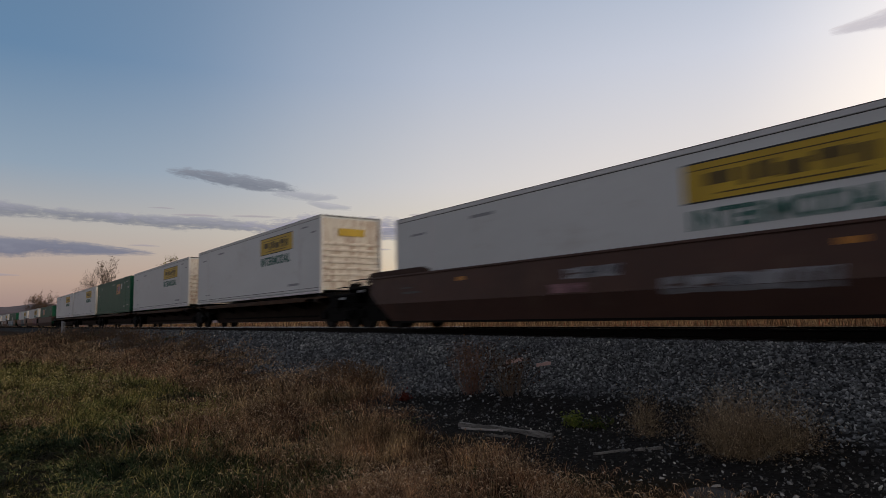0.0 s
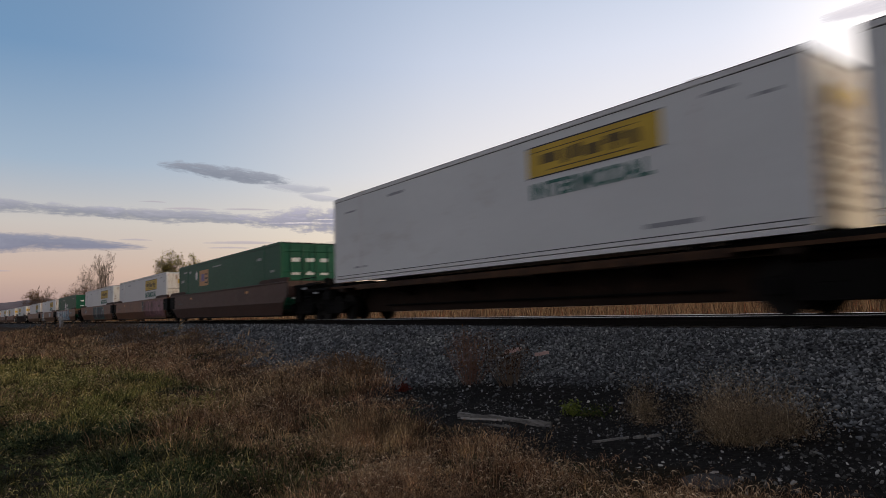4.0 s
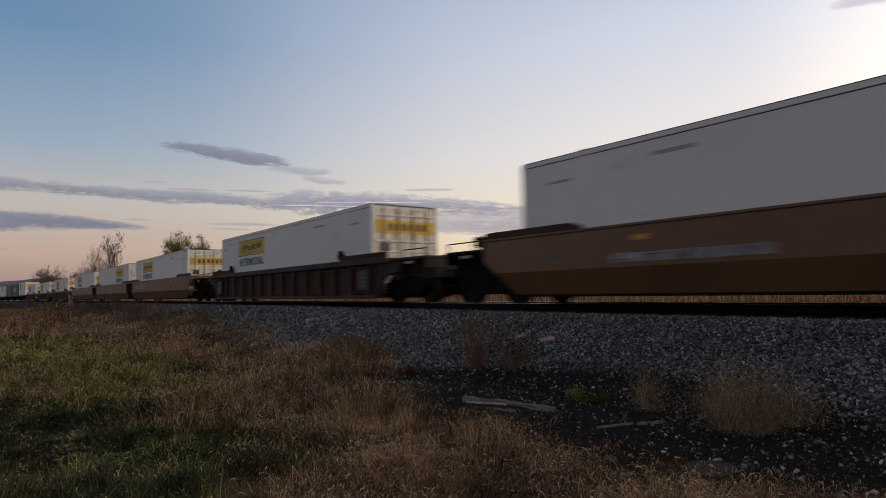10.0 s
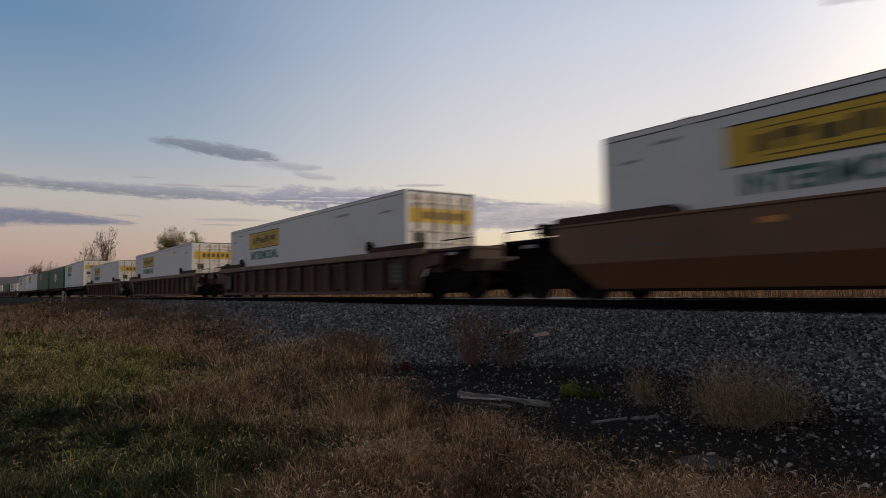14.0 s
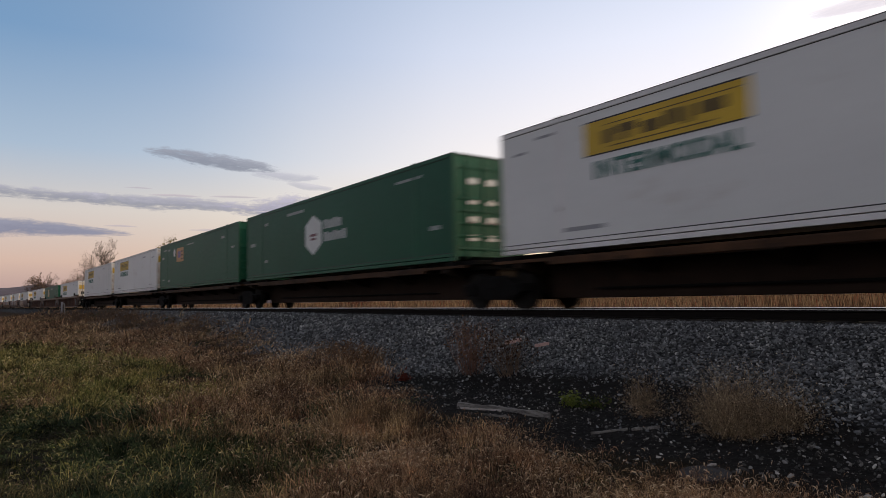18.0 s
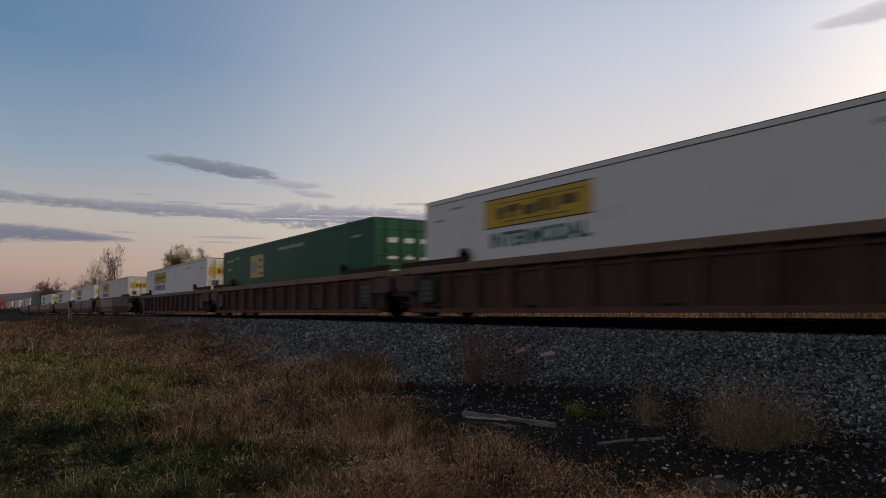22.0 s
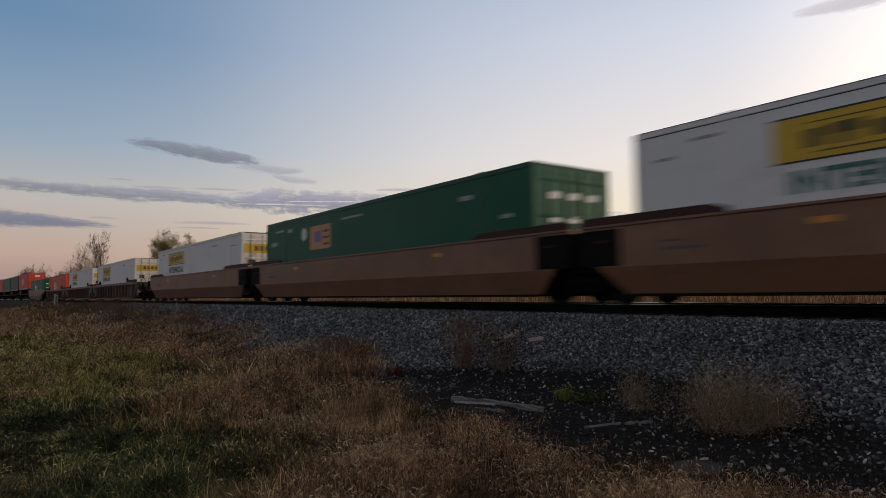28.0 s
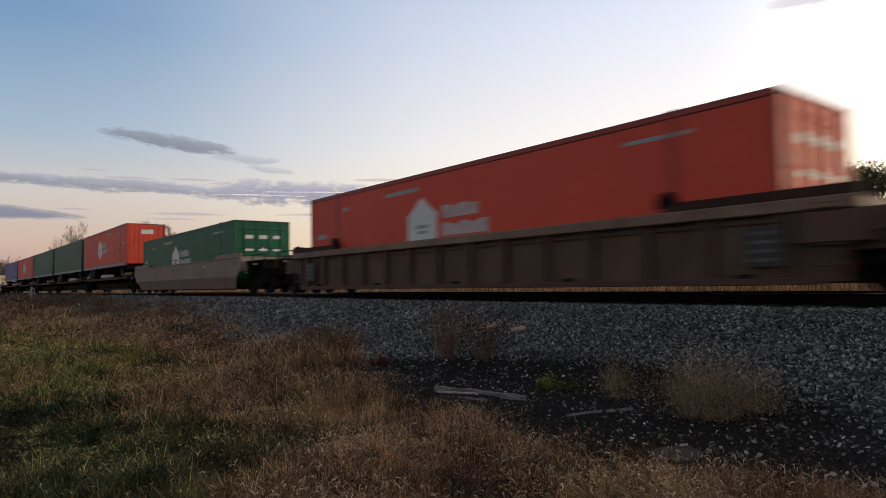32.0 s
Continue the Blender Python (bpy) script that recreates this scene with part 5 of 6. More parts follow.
def grow(seed, height, spread, levels, trunk_r, fork=(3, 4), droop=0.0, first=0.35, bend=0.10, taper=0.6):
    """Limbs of a tree as tapered rods; returns the shape and the tips of the twigs."""
    r = random.Random(seed)
    s, tips = Shape(), []

    def limb(p, way, length, rad, level):
        steps = 3 if level < 2 else 2
        q = p
        for i in range(steps):
            way = (way + Vector((r.uniform(-1, 1), r.uniform(-1, 1), r.uniform(-0.4, 0.7))) * bend).normalized()
            nxt = q + way * (length / steps)
            r0, r1 = rad * (1 - 0.35 * i / steps), rad * (1 - 0.35 * (i + 1) / steps)
            s.rod(q, nxt, r0, r1, k=6 if level < 2 else 4)
            if level >= 1 and level < levels and i < steps - 1 and r.random() < 0.8:
                side = Vector((r.uniform(-1, 1), r.uniform(-1, 1), r.uniform(0.0, 0.6))).normalized()
                limb(nxt, (way * 0.6 + side * spread).normalized(), length * 0.6, r1 * taper, level + 1)
            q = nxt
        if level >= levels:
            tips.append(q)
            return
        n = r.randint(*fork)
        for i in range(n):
            a = 2 * math.pi * (i + r.uniform(-0.3, 0.3)) / n
            side = Vector((math.cos(a), math.sin(a), r.uniform(-0.1, 0.5) - droop))
            limb(q, (way * r.uniform(0.7, 1.1) + side * spread).normalized(), length * r.uniform(0.62, 0.8), rad * taper, level + 1)
    limb(Vector((0, 0, -0.3)), Vector((0, 0, 1)), height * first, trunk_r, 0)
    top = max(p.z for p in tips)
    k = height / top
    s.v = [(x * k, y * k, z * k) for x, y, z in s.v]
    return s, [p * k for p in tips]


def leaf_mesh(name, points, per, reach, size, mat, seed):
    """Small folded leaves scattered round the given points."""
    g = np.random.default_rng(seed)
    pts = np.repeat(np.array([tuple(p) for p in points]), per, axis=0)
    n = len(pts)
    pts = pts + g.normal(0, reach, (n, 3))
    a = g.normal(size=(n, 3))
    a /= np.linalg.norm(a, axis=1)[:, None]
    b = np.cross(a, g.normal(size=(n, 3)))
    b /= np.linalg.norm(b, axis=1)[:, None]
    k = (size * g.uniform(0.6, 1.4, n))[:, None]
    v = np.stack([pts - a * k, pts + b * k * 0.5, pts + a * k, pts - b * k * 0.5 + np.cross(a, b) * k * 0.3], 1).reshape(-1, 3)
    i = np.arange(n) * 4
    t = np.concatenate([np.stack([i, i + 1, i + 2], 1), np.stack([i, i + 2, i + 3], 1)])
    return array_mesh(name, v, t, mat)


def far_place(az, dist):
    return EYE.x - math.sin(radians(az)) * dist, EYE.y + math.cos(radians(az)) * dist


def tree(label, az, dist, height, seed, spread, levels, leaves, mat, trunk_r=0.16, size=0.10, per=4, reach=0.25, first=0.35, fork=(3, 4), turn=0.0, taper=0.6, bend=0.10):
    x, y = far_place(az, dist)
    t = thing("tree", label, "tree", "trees beyond the track")
    t.matrix_basis = pose(x, y, ground_z(x, y), 0, 0, turn)
    s, tips = grow(seed, height, spread, levels, trunk_r, first=first, fork=fork, taper=taper, bend=bend)
    part("trunk", s, BARK, t, "bare dark trunk and limbs")
    if leaves:
        part("crown", leaf_mesh("crown", tips, per, reach, size, mat, seed), mat, t)
    return t


def vase_tree(label, az, dist, height, width, seed, leaf=None, per=1, fork=0.34, leaders=4, fine=0.014, reach=0.2, size=0.05, flat=1.0, top_only=False):
    """A tree whose stem parts into rising limbs that bend outwards and then up, with ever finer twigs; leaves sit at the twig ends."""
    r = random.Random(seed)
    x, y = far_place(az, dist)
    t = thing("tree", label, "tree", "trees beyond the track")
    t.matrix_basis = pose(x, y, ground_z(x, y), 0, 0, az)
    rods, tips = [], []

    def limb(p, way, length, rad, level):
        steps = (5, 5, 4, 3, 2)[level]
        for i in range(steps):
            drift = Vector((r.uniform(-1, 1), r.uniform(-1, 1), 0)) * (0.10 + 0.03 * level)
            way = (way + drift + Vector((0, 0, 0.12 if level == 1 else 0.05))).normalized()
            q = p + way * (length / steps)
            r0, r1 = rad * (1 - 0.72 * i / steps), rad * (1 - 0.72 * (i + 1) / steps)
            rods.append((p, q, max(fine * 0.6, r0), max(fine * 0.5, r1), 6 if level < 2 else 4 if level < 3 else 3))
            if level < 4 and (i >= 1 or level == 1):
                for _ in range(1 if r.random() < 0.45 else 2):
                    a = r.uniform(0, 2 * math.pi)
                    out = way.orthogonal().normalized()
                    out.rotate(Matrix.Rotation(a, 3, way))
                    limb(q, (way + out * r.uniform(0.6, 1.1) * flat).normalized(), length * r.uniform(0.40, 0.62), max(fine * 0.6, r1 * 0.6), level + 1)
            p = q
        tips.append(p)
    stem = Vector((r.uniform(-0.2, 0.2), r.uniform(-0.2, 0.2), height * fork))
    rods.append((Vector((0, 0, -0.3)), stem, height * 0.015, height * 0.012, 7))
    for i in range(leaders):
        a = 2 * math.pi * (i + r.uniform(-0.25, 0.25)) / leaders
        tilt = 0.16 if i == 0 else r.uniform(0.35, 0.75) * flat
        limb(stem, Vector((math.cos(a) * tilt, math.sin(a) * tilt, 1)).normalized(), height * (1 - fork) * (0.80 if i == 0 else r.uniform(0.55, 0.78)), height * 0.0085, 1)
    kz = height / max(p.z for p in tips)
    kx = width / 2 / np.percentile([math.hypot(p.x, p.y) for p in tips], 85)

    def fit(p):
        q = Vector((p.x * kx, p.y * kx, p.z * kz if p.z > 0 else p.z))
        mid, up, out = height * (0.5 + fork * 0.5), height * (0.5 - fork * 0.5), width * 0.5
        n = math.sqrt((q.x / out) ** 2 + (q.y / out) ** 2 + (max(0.0, q.z - mid) / up) ** 2)
        if n > 0.85 and q.z > height * fork:
            k = (0.85 + (n - 0.85) * 0.35) / n
            q = Vector((q.x * k, q.y * k, mid + (q.z - mid) * k if q.z > mid else q.z))
        return q
    s = Shape()
    for a, b, r0, r1, k in rods:
        s.rod(fit(a), fit(b), r0, r1, k=k)
    part("trunk", s, BARK, t, "bare dark trunk and rising branches")
    if leaf:
        tips = [fit(p) for p in tips]
        if top_only:
            tips = [p for p in tips if p.z > height * 0.78 and r.random() < 0.6] or tips
        part("crown", leaf_mesh("crown", tips, per, reach, size, leaf, seed), leaf, t)


vase_tree("tall bare tree with a few brown leaves at the top", 81.55, 130, 13.9, 4.9, 12, LEAF_BROWN, 1, 0.42, 5, 0.030, 0.08, 0.07, top_only=True)
vase_tree("bare bushy tree beside a taller one", 82.65, 126, 11.4, 4.6, 23, None, 0, 0.36, 6, 0.022)
vase_tree("low bush with brown leaves beyond the track", 83.5, 124, 7.4, 4.0, 29, LEAF_BROWN, 2, 0.2, 5, 0.020, 0.15, 0.07)
vase_tree("distant bare brown tree", 85.5, 245, 13.2, 6.4, 31, LEAF_BROWN, 1, 0.35, 4, 0.045, 0.2, 0.10)
vase_tree("distant bushy brown tree", 86.15, 250, 12.0, 7.0, 37, LEAF_BROWN, 3, 0.25, 5, 0.045, 0.3, 0.13)
vase_tree("distant low brown bush", 84.45, 240, 10.3, 5.0, 38, LEAF_BROWN, 2, 0.25, 5, 0.040, 0.3, 0.12)
vase_tree("tree with olive crown in separate leafy lobes", 76.9, 104, 11.6, 4.2, 5, LEAF_OLIVE, 4, 0.58, 6, 0.026, 0.20, 0.085, 1.3)
vase_tree("smaller olive tree with a thin crown", 75.2, 107, 11.0, 3.2, 9, LEAF_OLIVE, 4, 0.56, 5, 0.026, 0.20, 0.085, 1.2)
vase_tree("low olive bush beyond the track", 77.75, 104, 6.7, 1.6, 15, LEAF_OLIVE, 5, 0.4, 3, 0.018, 0.15, 0.09)
for az, dist, hh, seed in ((26.4, 82, 12.0, 41), (23.2, 80, 12.8, 43), (19.6, 84, 13.0, 47), (15.5, 82, 12.4, 53), (11.0, 86, 12.8, 59), (28.2, 84, 8.6, 61)):
    tree("dense dark olive tree against the bright sky", az, dist, hh, seed, 0.7, 4, True, LEAF_GREEN, 0.22, 0.13, 60, 0.55, 0.2, turn=seed * 7)

# ---------------------------------------------------------------- hills and clouds


def build_hill():
    """A low wooded ridge along the horizon."""
    verts, n = [], 260
    for i in range(n + 1):
        az = 100 - i * 1.0 * 0.55
        el = np.interp(az, [-45, 0, 20, 45, 62, 72, 80, 84, 86, 88, 92, 100], [1.0, 1.3, 1.6, 2.0, 2.5, 2.1, 1.4, 1.5, 1.7, 1.4, 1.1, 0.9])
        el += 0.05 * lump(az, 3, 0.9) + 0.035 * lump(az, 7, 4.1) + 0.03 * lump(az, 1, 11.0)
        for dist, k in ((2300, 0.0), (2450, 0.55), (2600, 1.0), (2900, 0.9), (3200, 0.0)):
            x, y = far_place(az, dist)
            verts.append((x, y, -3 + (math.tan(radians(el)) * 2600 + 3) * k))
    i = np.arange(n * 4)
    a = (i // 4) * 5 + i % 4
    tris = np.concatenate([np.stack([a, a + 5, a + 6], 1), np.stack([a, a + 6, a + 1], 1)])
    tagged(new("backdrop_hills", array_mesh("backdrop_hills", np.array(verts), tris, HILL, True)), "low dark blue wooded ridge on the horizon", "hill", kind="structure")


build_hill()


def cloud_material(name, dark, light, seed, fray, thick, soft, length, depth):
    """Vapour that thins out towards the border of its strip and frays along it."""
    m = bpy.data.materials.new(name)
    m.use_nodes = True
    nt = m.node_tree
    nt.nodes.clear()
    out = nt.nodes.new("ShaderNodeOutputMaterial")
    co = nt.nodes.new("ShaderNodeUVMap")
    sep = nt.nodes.new("ShaderNodeSeparateXYZ")
    nt.links.new(co.outputs[0], sep.inputs[0])
    u, v = sep.outputs[0], sep.outputs[1]
    across = maths(nt, "MULTIPLY", maths(nt, "MULTIPLY", v, maths(nt, "SUBTRACT", 1.0, v)), 4.0)
    along = maths(nt, "MULTIPLY", maths(nt, "MULTIPLY", u, maths(nt, "SUBTRACT", 1.0, u)), 4.0)

    def vapour(sx, sy, shift, detail):
        mp = nt.nodes.new("ShaderNodeMapping")
        mp.inputs["Location"].default_value = (seed + shift, seed * 0.37, shift)
        mp.inputs["Scale"].default_value = (length * sx, depth * sy, 1)
        n = node(nt, "ShaderNodeTexNoise", Scale=1.0, Detail=detail, Roughness=0.62)
        nt.links.new(co.outputs[0], mp.inputs[0])
        nt.links.new(mp.outputs[0], n.inputs["Vector"])
        return n.outputs[0]
    billow, streak, wisp = vapour(0.30, 0.8, 0.0, 4.0), vapour(0.40, 3.4, 5.0, 7.0), vapour(1.5, 4.6, 9.0, 7.0)
    rough = maths(nt, "ADD", maths(nt, "MULTIPLY", billow, 0.40), maths(nt, "ADD", maths(nt, "MULTIPLY", streak, 0.38), maths(nt, "MULTIPLY", wisp, 0.22)))
    body = maths(nt, "MULTIPLY", across, maths(nt, "POWER", along, 0.3))
    a = maths(nt, "ADD", body, maths(nt, "MULTIPLY", maths(nt, "SUBTRACT", rough, 0.56), fray))
    alpha = ramp(nt, a, [(0.16, (0, 0, 0)), (0.16 + soft, (thick,) * 3)], "EASE")
    tone = ramp(nt, maths(nt, "ADD", maths(nt, "MULTIPLY", rough, 0.8), maths(nt, "MULTIPLY", v, 0.25)), [(0.42, dark), (0.72, light)])
    em = nt.nodes.new("ShaderNodeEmission")
    nt.links.new(tone, em.inputs[0])
    tr = nt.nodes.new("ShaderNodeBsdfTransparent")
    mx = nt.nodes.new("ShaderNodeMixShader")
    nt.links.new(alpha, mx.inputs[0])
    nt.links.new(tr.outputs[0], mx.inputs[1])
    nt.links.new(em.outputs[0], mx.inputs[2])
    nt.links.new(mx.outputs[0], out.inputs[0])
    return m


CLOUDS = []


def cloud(label, path, dark, light, seed, fray=2.0, thick=0.85, soft=0.6):
    """A strip of cloud on the sky: path of (azimuth, elevation, half depth) in degrees."""
    k, rows = 48, 9
    f = np.linspace(0, 1, len(path))
    az, el, th = [np.interp(np.linspace(0, 1, k), f, [p[i] for p in path]) for i in range(3)]
    verts, uv, R = [], [], 3700.0 - 12.0 * len(CLOUDS)
    for i in range(k):
        for j in range(rows):
            e, a = radians(el[i] + th[i] * 1.3 * (2 * j / (rows - 1) - 1)), radians(az[i])
            verts.append((-math.sin(a) * math.cos(e) * R, math.cos(a) * math.cos(e) * R, math.sin(e) * R))
            uv.append((i / (k - 1), j / (rows - 1)))
    q = np.arange((k - 1) * (rows - 1))
    a = (q // (rows - 1)) * rows + q % (rows - 1)
    tris = np.concatenate([np.stack([a, a + rows, a + rows + 1], 1), np.stack([a, a + rows + 1, a + 1], 1)])
    length = abs(path[0][0] - path[-1][0])
    me = array_mesh("cloud", np.array(verts), tris, cloud_material("cloud_vapour", dark, light, seed, fray, thick, soft, length, 2.9 * float(th.mean())))
    lay = me.uv_layers.new(name="UVMap")
    lay.data.foreach_set("uv", np.array(uv, np.float32)[tris.ravel()].ravel())
    ob = tagged(new("cloud", me), label, "cloud", "evening clouds", "structure")
    ob.matrix_basis = Matrix.Translation(EYE)
    ob.visible_shadow = False
    CLOUDS.append(ob)


GREY_D, GREY_L = srgb(104, 110, 124), srgb(146, 149, 160)
MAUVE_D, MAUVE_L = srgb(108, 112, 132), srgb(164, 163, 176)
cloud("slender grey-blue evening cloud", ((79.6, 12.3, 0.25), (77.7, 12.25, 0.5), (76.1, 12.02, 0.7), (74.6, 11.8, 0.75), (73, 11.66, 0.7), (71.4, 11.52, 0.6), (69.8, 11.35, 0.5), (68.2, 11.1, 0.3)), GREY_D, GREY_L, 3.1, 3.2, 0.86, 0.6)
cloud("faint grey tail of a slender cloud", ((71.2, 10.95, 0.2), (69.2, 10.75, 0.4), (67.4, 10.6, 0.42), (65.2, 10.65, 0.25)), GREY_L, srgb(176, 176, 186), 5.6, 3.2, 0.75, 0.8)
cloud("faint grey tail of a slender cloud", ((68.3, 10.2, 0.2), (66.3, 9.85, 0.32), (64, 9.68, 0.2)), GREY_L, srgb(182, 180, 188), 7.7, 3.2, 0.7, 0.8)
cloud("long thin grey cloud band", ((99, 9.1, 0.7), (94.5, 8.8, 0.65), (90.1, 8.52, 0.62), (87, 8.4, 0.5), (83.7, 8.3, 0.48), (81.4, 8.22, 0.55), (77.8, 8.17, 0.6), (74, 8.1, 0.6), (71.4, 7.8, 0.5), (68.5, 7.4, 0.4)), GREY_D, MAUVE_L, 9.7, 3.4, 0.86, 0.65)
cloud("broad mauve-grey cloud lit from behind", ((74, 7.95, 0.4), (70.5, 8.05, 0.9), (67.4, 8.05, 1.25), (64.6, 7.95, 1.25), (60.4, 7.85, 1.1), (55.6, 7.6, 1.0), (50, 7.2, 0.9), (44, 6.9, 0.5)), MAUVE_D, srgb(176, 172, 188), 17.3, 3.3, 0.9, 0.65)
cloud("dark blue-grey cloud streak", ((98, 5.9, 0.95), (93.5, 5.8, 0.9), (90, 5.78, 0.8), (87.9, 5.85, 0.72), (85.8, 5.87, 0.6), (82.5, 5.74, 0.38), (79.6, 5.55, 0.15)), srgb(104, 110, 132), srgb(128, 132, 150), 23.9, 2.2, 0.88, 0.6)
for i, (a0, a1, el, th) in enumerate(((79.0, 74.8, 8.78, 0.12), (74.4, 70.0, 8.84, 0.12), (80.8, 78.6, 9.26, 0.09), (76.0, 69.5, 6.05, 0.16), (75.6, 72.0, 5.62, 0.10), (82.2, 79.6, 6.2, 0.10), (59.2, 54.5, 9.1, 0.18), (92.0, 89.0, 3.7, 0.12), (66.0, 60.5, 6.1, 0.14))):
    cloud("faint thin cloud wisps", ((a0, el, th * 0.6), ((a0 + a1) / 2, el + 0.04, th), (a1, el, th * 0.6)), srgb(146, 140, 152), srgb(180, 170, 176), 31.7 + i * 3.3, 2.6, 0.7, 0.9)
for i, (a0, a1, el, th) in enumerate(((71.0, 63.0, 7.72, 0.07), (67.0, 56.0, 8.02, 0.06), (64.0, 52.0, 7.35, 0.08), (60.0, 48.0, 6.75, 0.10), (57.0, 44.0, 6.2, 0.14), (58.0, 47.0, 5.6, 0.12), (56.0, 42.0, 5.0, 0.14))):
    cloud("bright streak on the edge of a cloud", ((a0, el, th * 0.6), ((a0 + a1) / 2, el + 0.05, th), (a1, el - 0.05, th * 0.6)), srgb(214, 204, 206), srgb(244, 232, 224), 61.3 + i * 4.1, 4.5, 0.75, 0.9)
cloud("streaky grey cloud lit from behind", ((60, 6.2, 0.7), (52, 6.2, 1.1), (44, 6.1, 1.3), (35, 5.8, 0.8)), srgb(134, 132, 152), srgb(206, 196, 196), 43.3, 2.2, 0.8, 0.6)
cloud("small grey cloud high in the bright sky", ((24.5, 20.6, 0.35), (19, 20.9, 0.85), (13, 20.6, 1.0)), srgb(188, 184, 194), srgb(220, 212, 214), 51.9, 1.9, 0.8, 0.6)

# ---------------------------------------------------------------- verge: grass, weeds, stones, litter


def grass_edge(x):
    """How far the grass reaches towards the track."""
    e = float(np.interp(x, [-80, -40, -26, -18, -13, -10.5, -8.5, -6.5, -4.5, -3.0, -1.5], [-2.9, -3.2, -3.6, -4.5, -4.95, -5.6, -6.5, -6.95, -7.0, -7.0, -7.0]))
    return e + 0.35 * lump(x, 0, 0.9, 2) + 0.15 * lump(x, 0, 3.1, 5) + float(lane(x))


def blades(x, y, z, tall, wide, lean, seed, fold=0.55, way=None):
    """Bent tapering blades, five corners and three triangles each."""
    g = np.random.default_rng(seed)
    n = len(x)
    a = g.uniform(0, 2 * math.pi, n) if way is None else way
    d = np.stack([np.cos(a), np.sin(a)], 1)
    f = g.uniform(0, 2 * math.pi, n)
    side = np.stack([np.cos(f), np.sin(f), np.zeros(n)], 1) * (wide / 2)[:, None]
    p = np.stack([x, y, z], 1)
    mid = p + np.stack([d[:, 0] * lean * 0.35, d[:, 1] * lean * 0.35, tall * fold], 1)
    tip = p + np.stack([d[:, 0] * lean, d[:, 1] * lean, tall], 1)
    v = np.stack([p - side, p + side, mid + side * 0.8, mid - side * 0.8, tip], 1).reshape(-1, 3)
    i = np.arange(n) * 5
    t = np.concatenate([np.stack([i, i + 1, i + 2], 1), np.stack([i, i + 2, i + 3], 1), np.stack([i + 3, i + 2, i + 4], 1)])
    return v, t, tip, d


RG = random.Random(5)


def verge_points(n, seed, dist_power=0.62, far=75.0):
    """Places on the grass in the fan that lies before the camera, thinner with distance."""
    g = np.random.default_rng(seed)
    out = []
    while len(out) < n:
        m = n * 3
        dist = 4.2 + (far - 4.2) * g.random(m) ** (1 / dist_power)
        az = np.radians(g.uniform(14, 95, m))
        x, y = EYE.x - np.sin(az) * dist, EYE.y + np.cos(az) * dist
        for a, b in zip(x, y):
            if b < -1.0 and b < grass_edge(a) + 0.3 * RG.gauss(0, 1) and RG.random() < 0.80 + 0.7 * lump(a, b, 1.3, 6) + 0.7 * lump(a, b, 4.0, 2):
                out.append((a, b))
                if len(out) >= n:
                    break
    return np.array(out)


def sward_kind(x, y, r):
    """Which grass grows here: 0 dry, 1 yellow-green, 2 dark green, 3 russet."""
    d = math.hypot(x - EYE.x, y - EYE.y)
    n = 0.9 * lump(x, y, 0.8, 8) + 0.7 * lump(x, y, 2.3, 3) + r.gauss(0, 0.18)

    def inside(cx, cy, rx, ry):
        return ((x - cx) / rx) ** 2 + ((y - cy) / ry) ** 2 + n < 1.0
    if inside(-7.9, -6.35, 0.75, 0.35) or inside(-4.2, -7.0, 0.5, 0.2) or inside(-9.6, -6.6, 0.6, 0.25):
        return 2
    if inside(-12.2, -9.1, 2.6, 0.95) or inside(-21.0, -10.4, 9.0, 1.9) or inside(-16.5, -8.4, 2.6, 0.7):
        return 1 if r.random() < 0.75 else 2
    if inside(-7.6, -11.0, 4.6, 2.0) or y < -12.6:
        return 2 if r.random() < 0.94 else 1
    if 0.8 * lump(x, y, 1.1, 14) + 0.5 * lump(x, y, 3.0, 6) + r.gauss(0, 0.12) > 0.30:
        return 2
    dark = 0.30 + 0.9 * lump(x, y, 0.6, 19) + np.interp(d, [13, 18, 26, 60], [0.0, 0.08, 0.0, 0.1])
    return 3 if r.random() < dark else 0


def seed_heads(q, f, d, g):
    """Nodding foxtails: short fat ribbons that rise, bend over and hang; q tips, f ways, d distances."""
    n = len(q)
    long = 0.052 * g.uniform(0.6, 1.4, n) * np.clip(d / 12, 1.0, 1.7)
    half = 0.0034 * g.uniform(0.7, 1.3, n) * np.clip(d / 6, 1.0, 3.6)
    nod = g.uniform(-0.9, 0.7, n)
    side = np.stack([-f[:, 1], f[:, 0], g.normal(0, 0.8, n)], 1)
    side *= (half / np.linalg.norm(side, axis=1))[:, None]
    b = q + np.c_[f * (long * 0.22)[:, None], long * 0.42]
    c = q + np.c_[f * (long * 0.58)[:, None], long * (0.42 + 0.25 * nod)]
    e = q + np.c_[f * (long * 0.85)[:, None], long * (0.25 + 0.6 * nod)]
    v = np.stack([q, b + side, b - side, c + side * 0.9, c - side * 0.9, e], 1).reshape(-1, 3)
    i = np.arange(n) * 6
    t = np.concatenate([np.stack([i + a, i + b2, i + c2], 1) for a, b2, c2 in ((0, 1, 2), (2, 1, 3), (2, 3, 4), (4, 3, 5))])
    return v, t


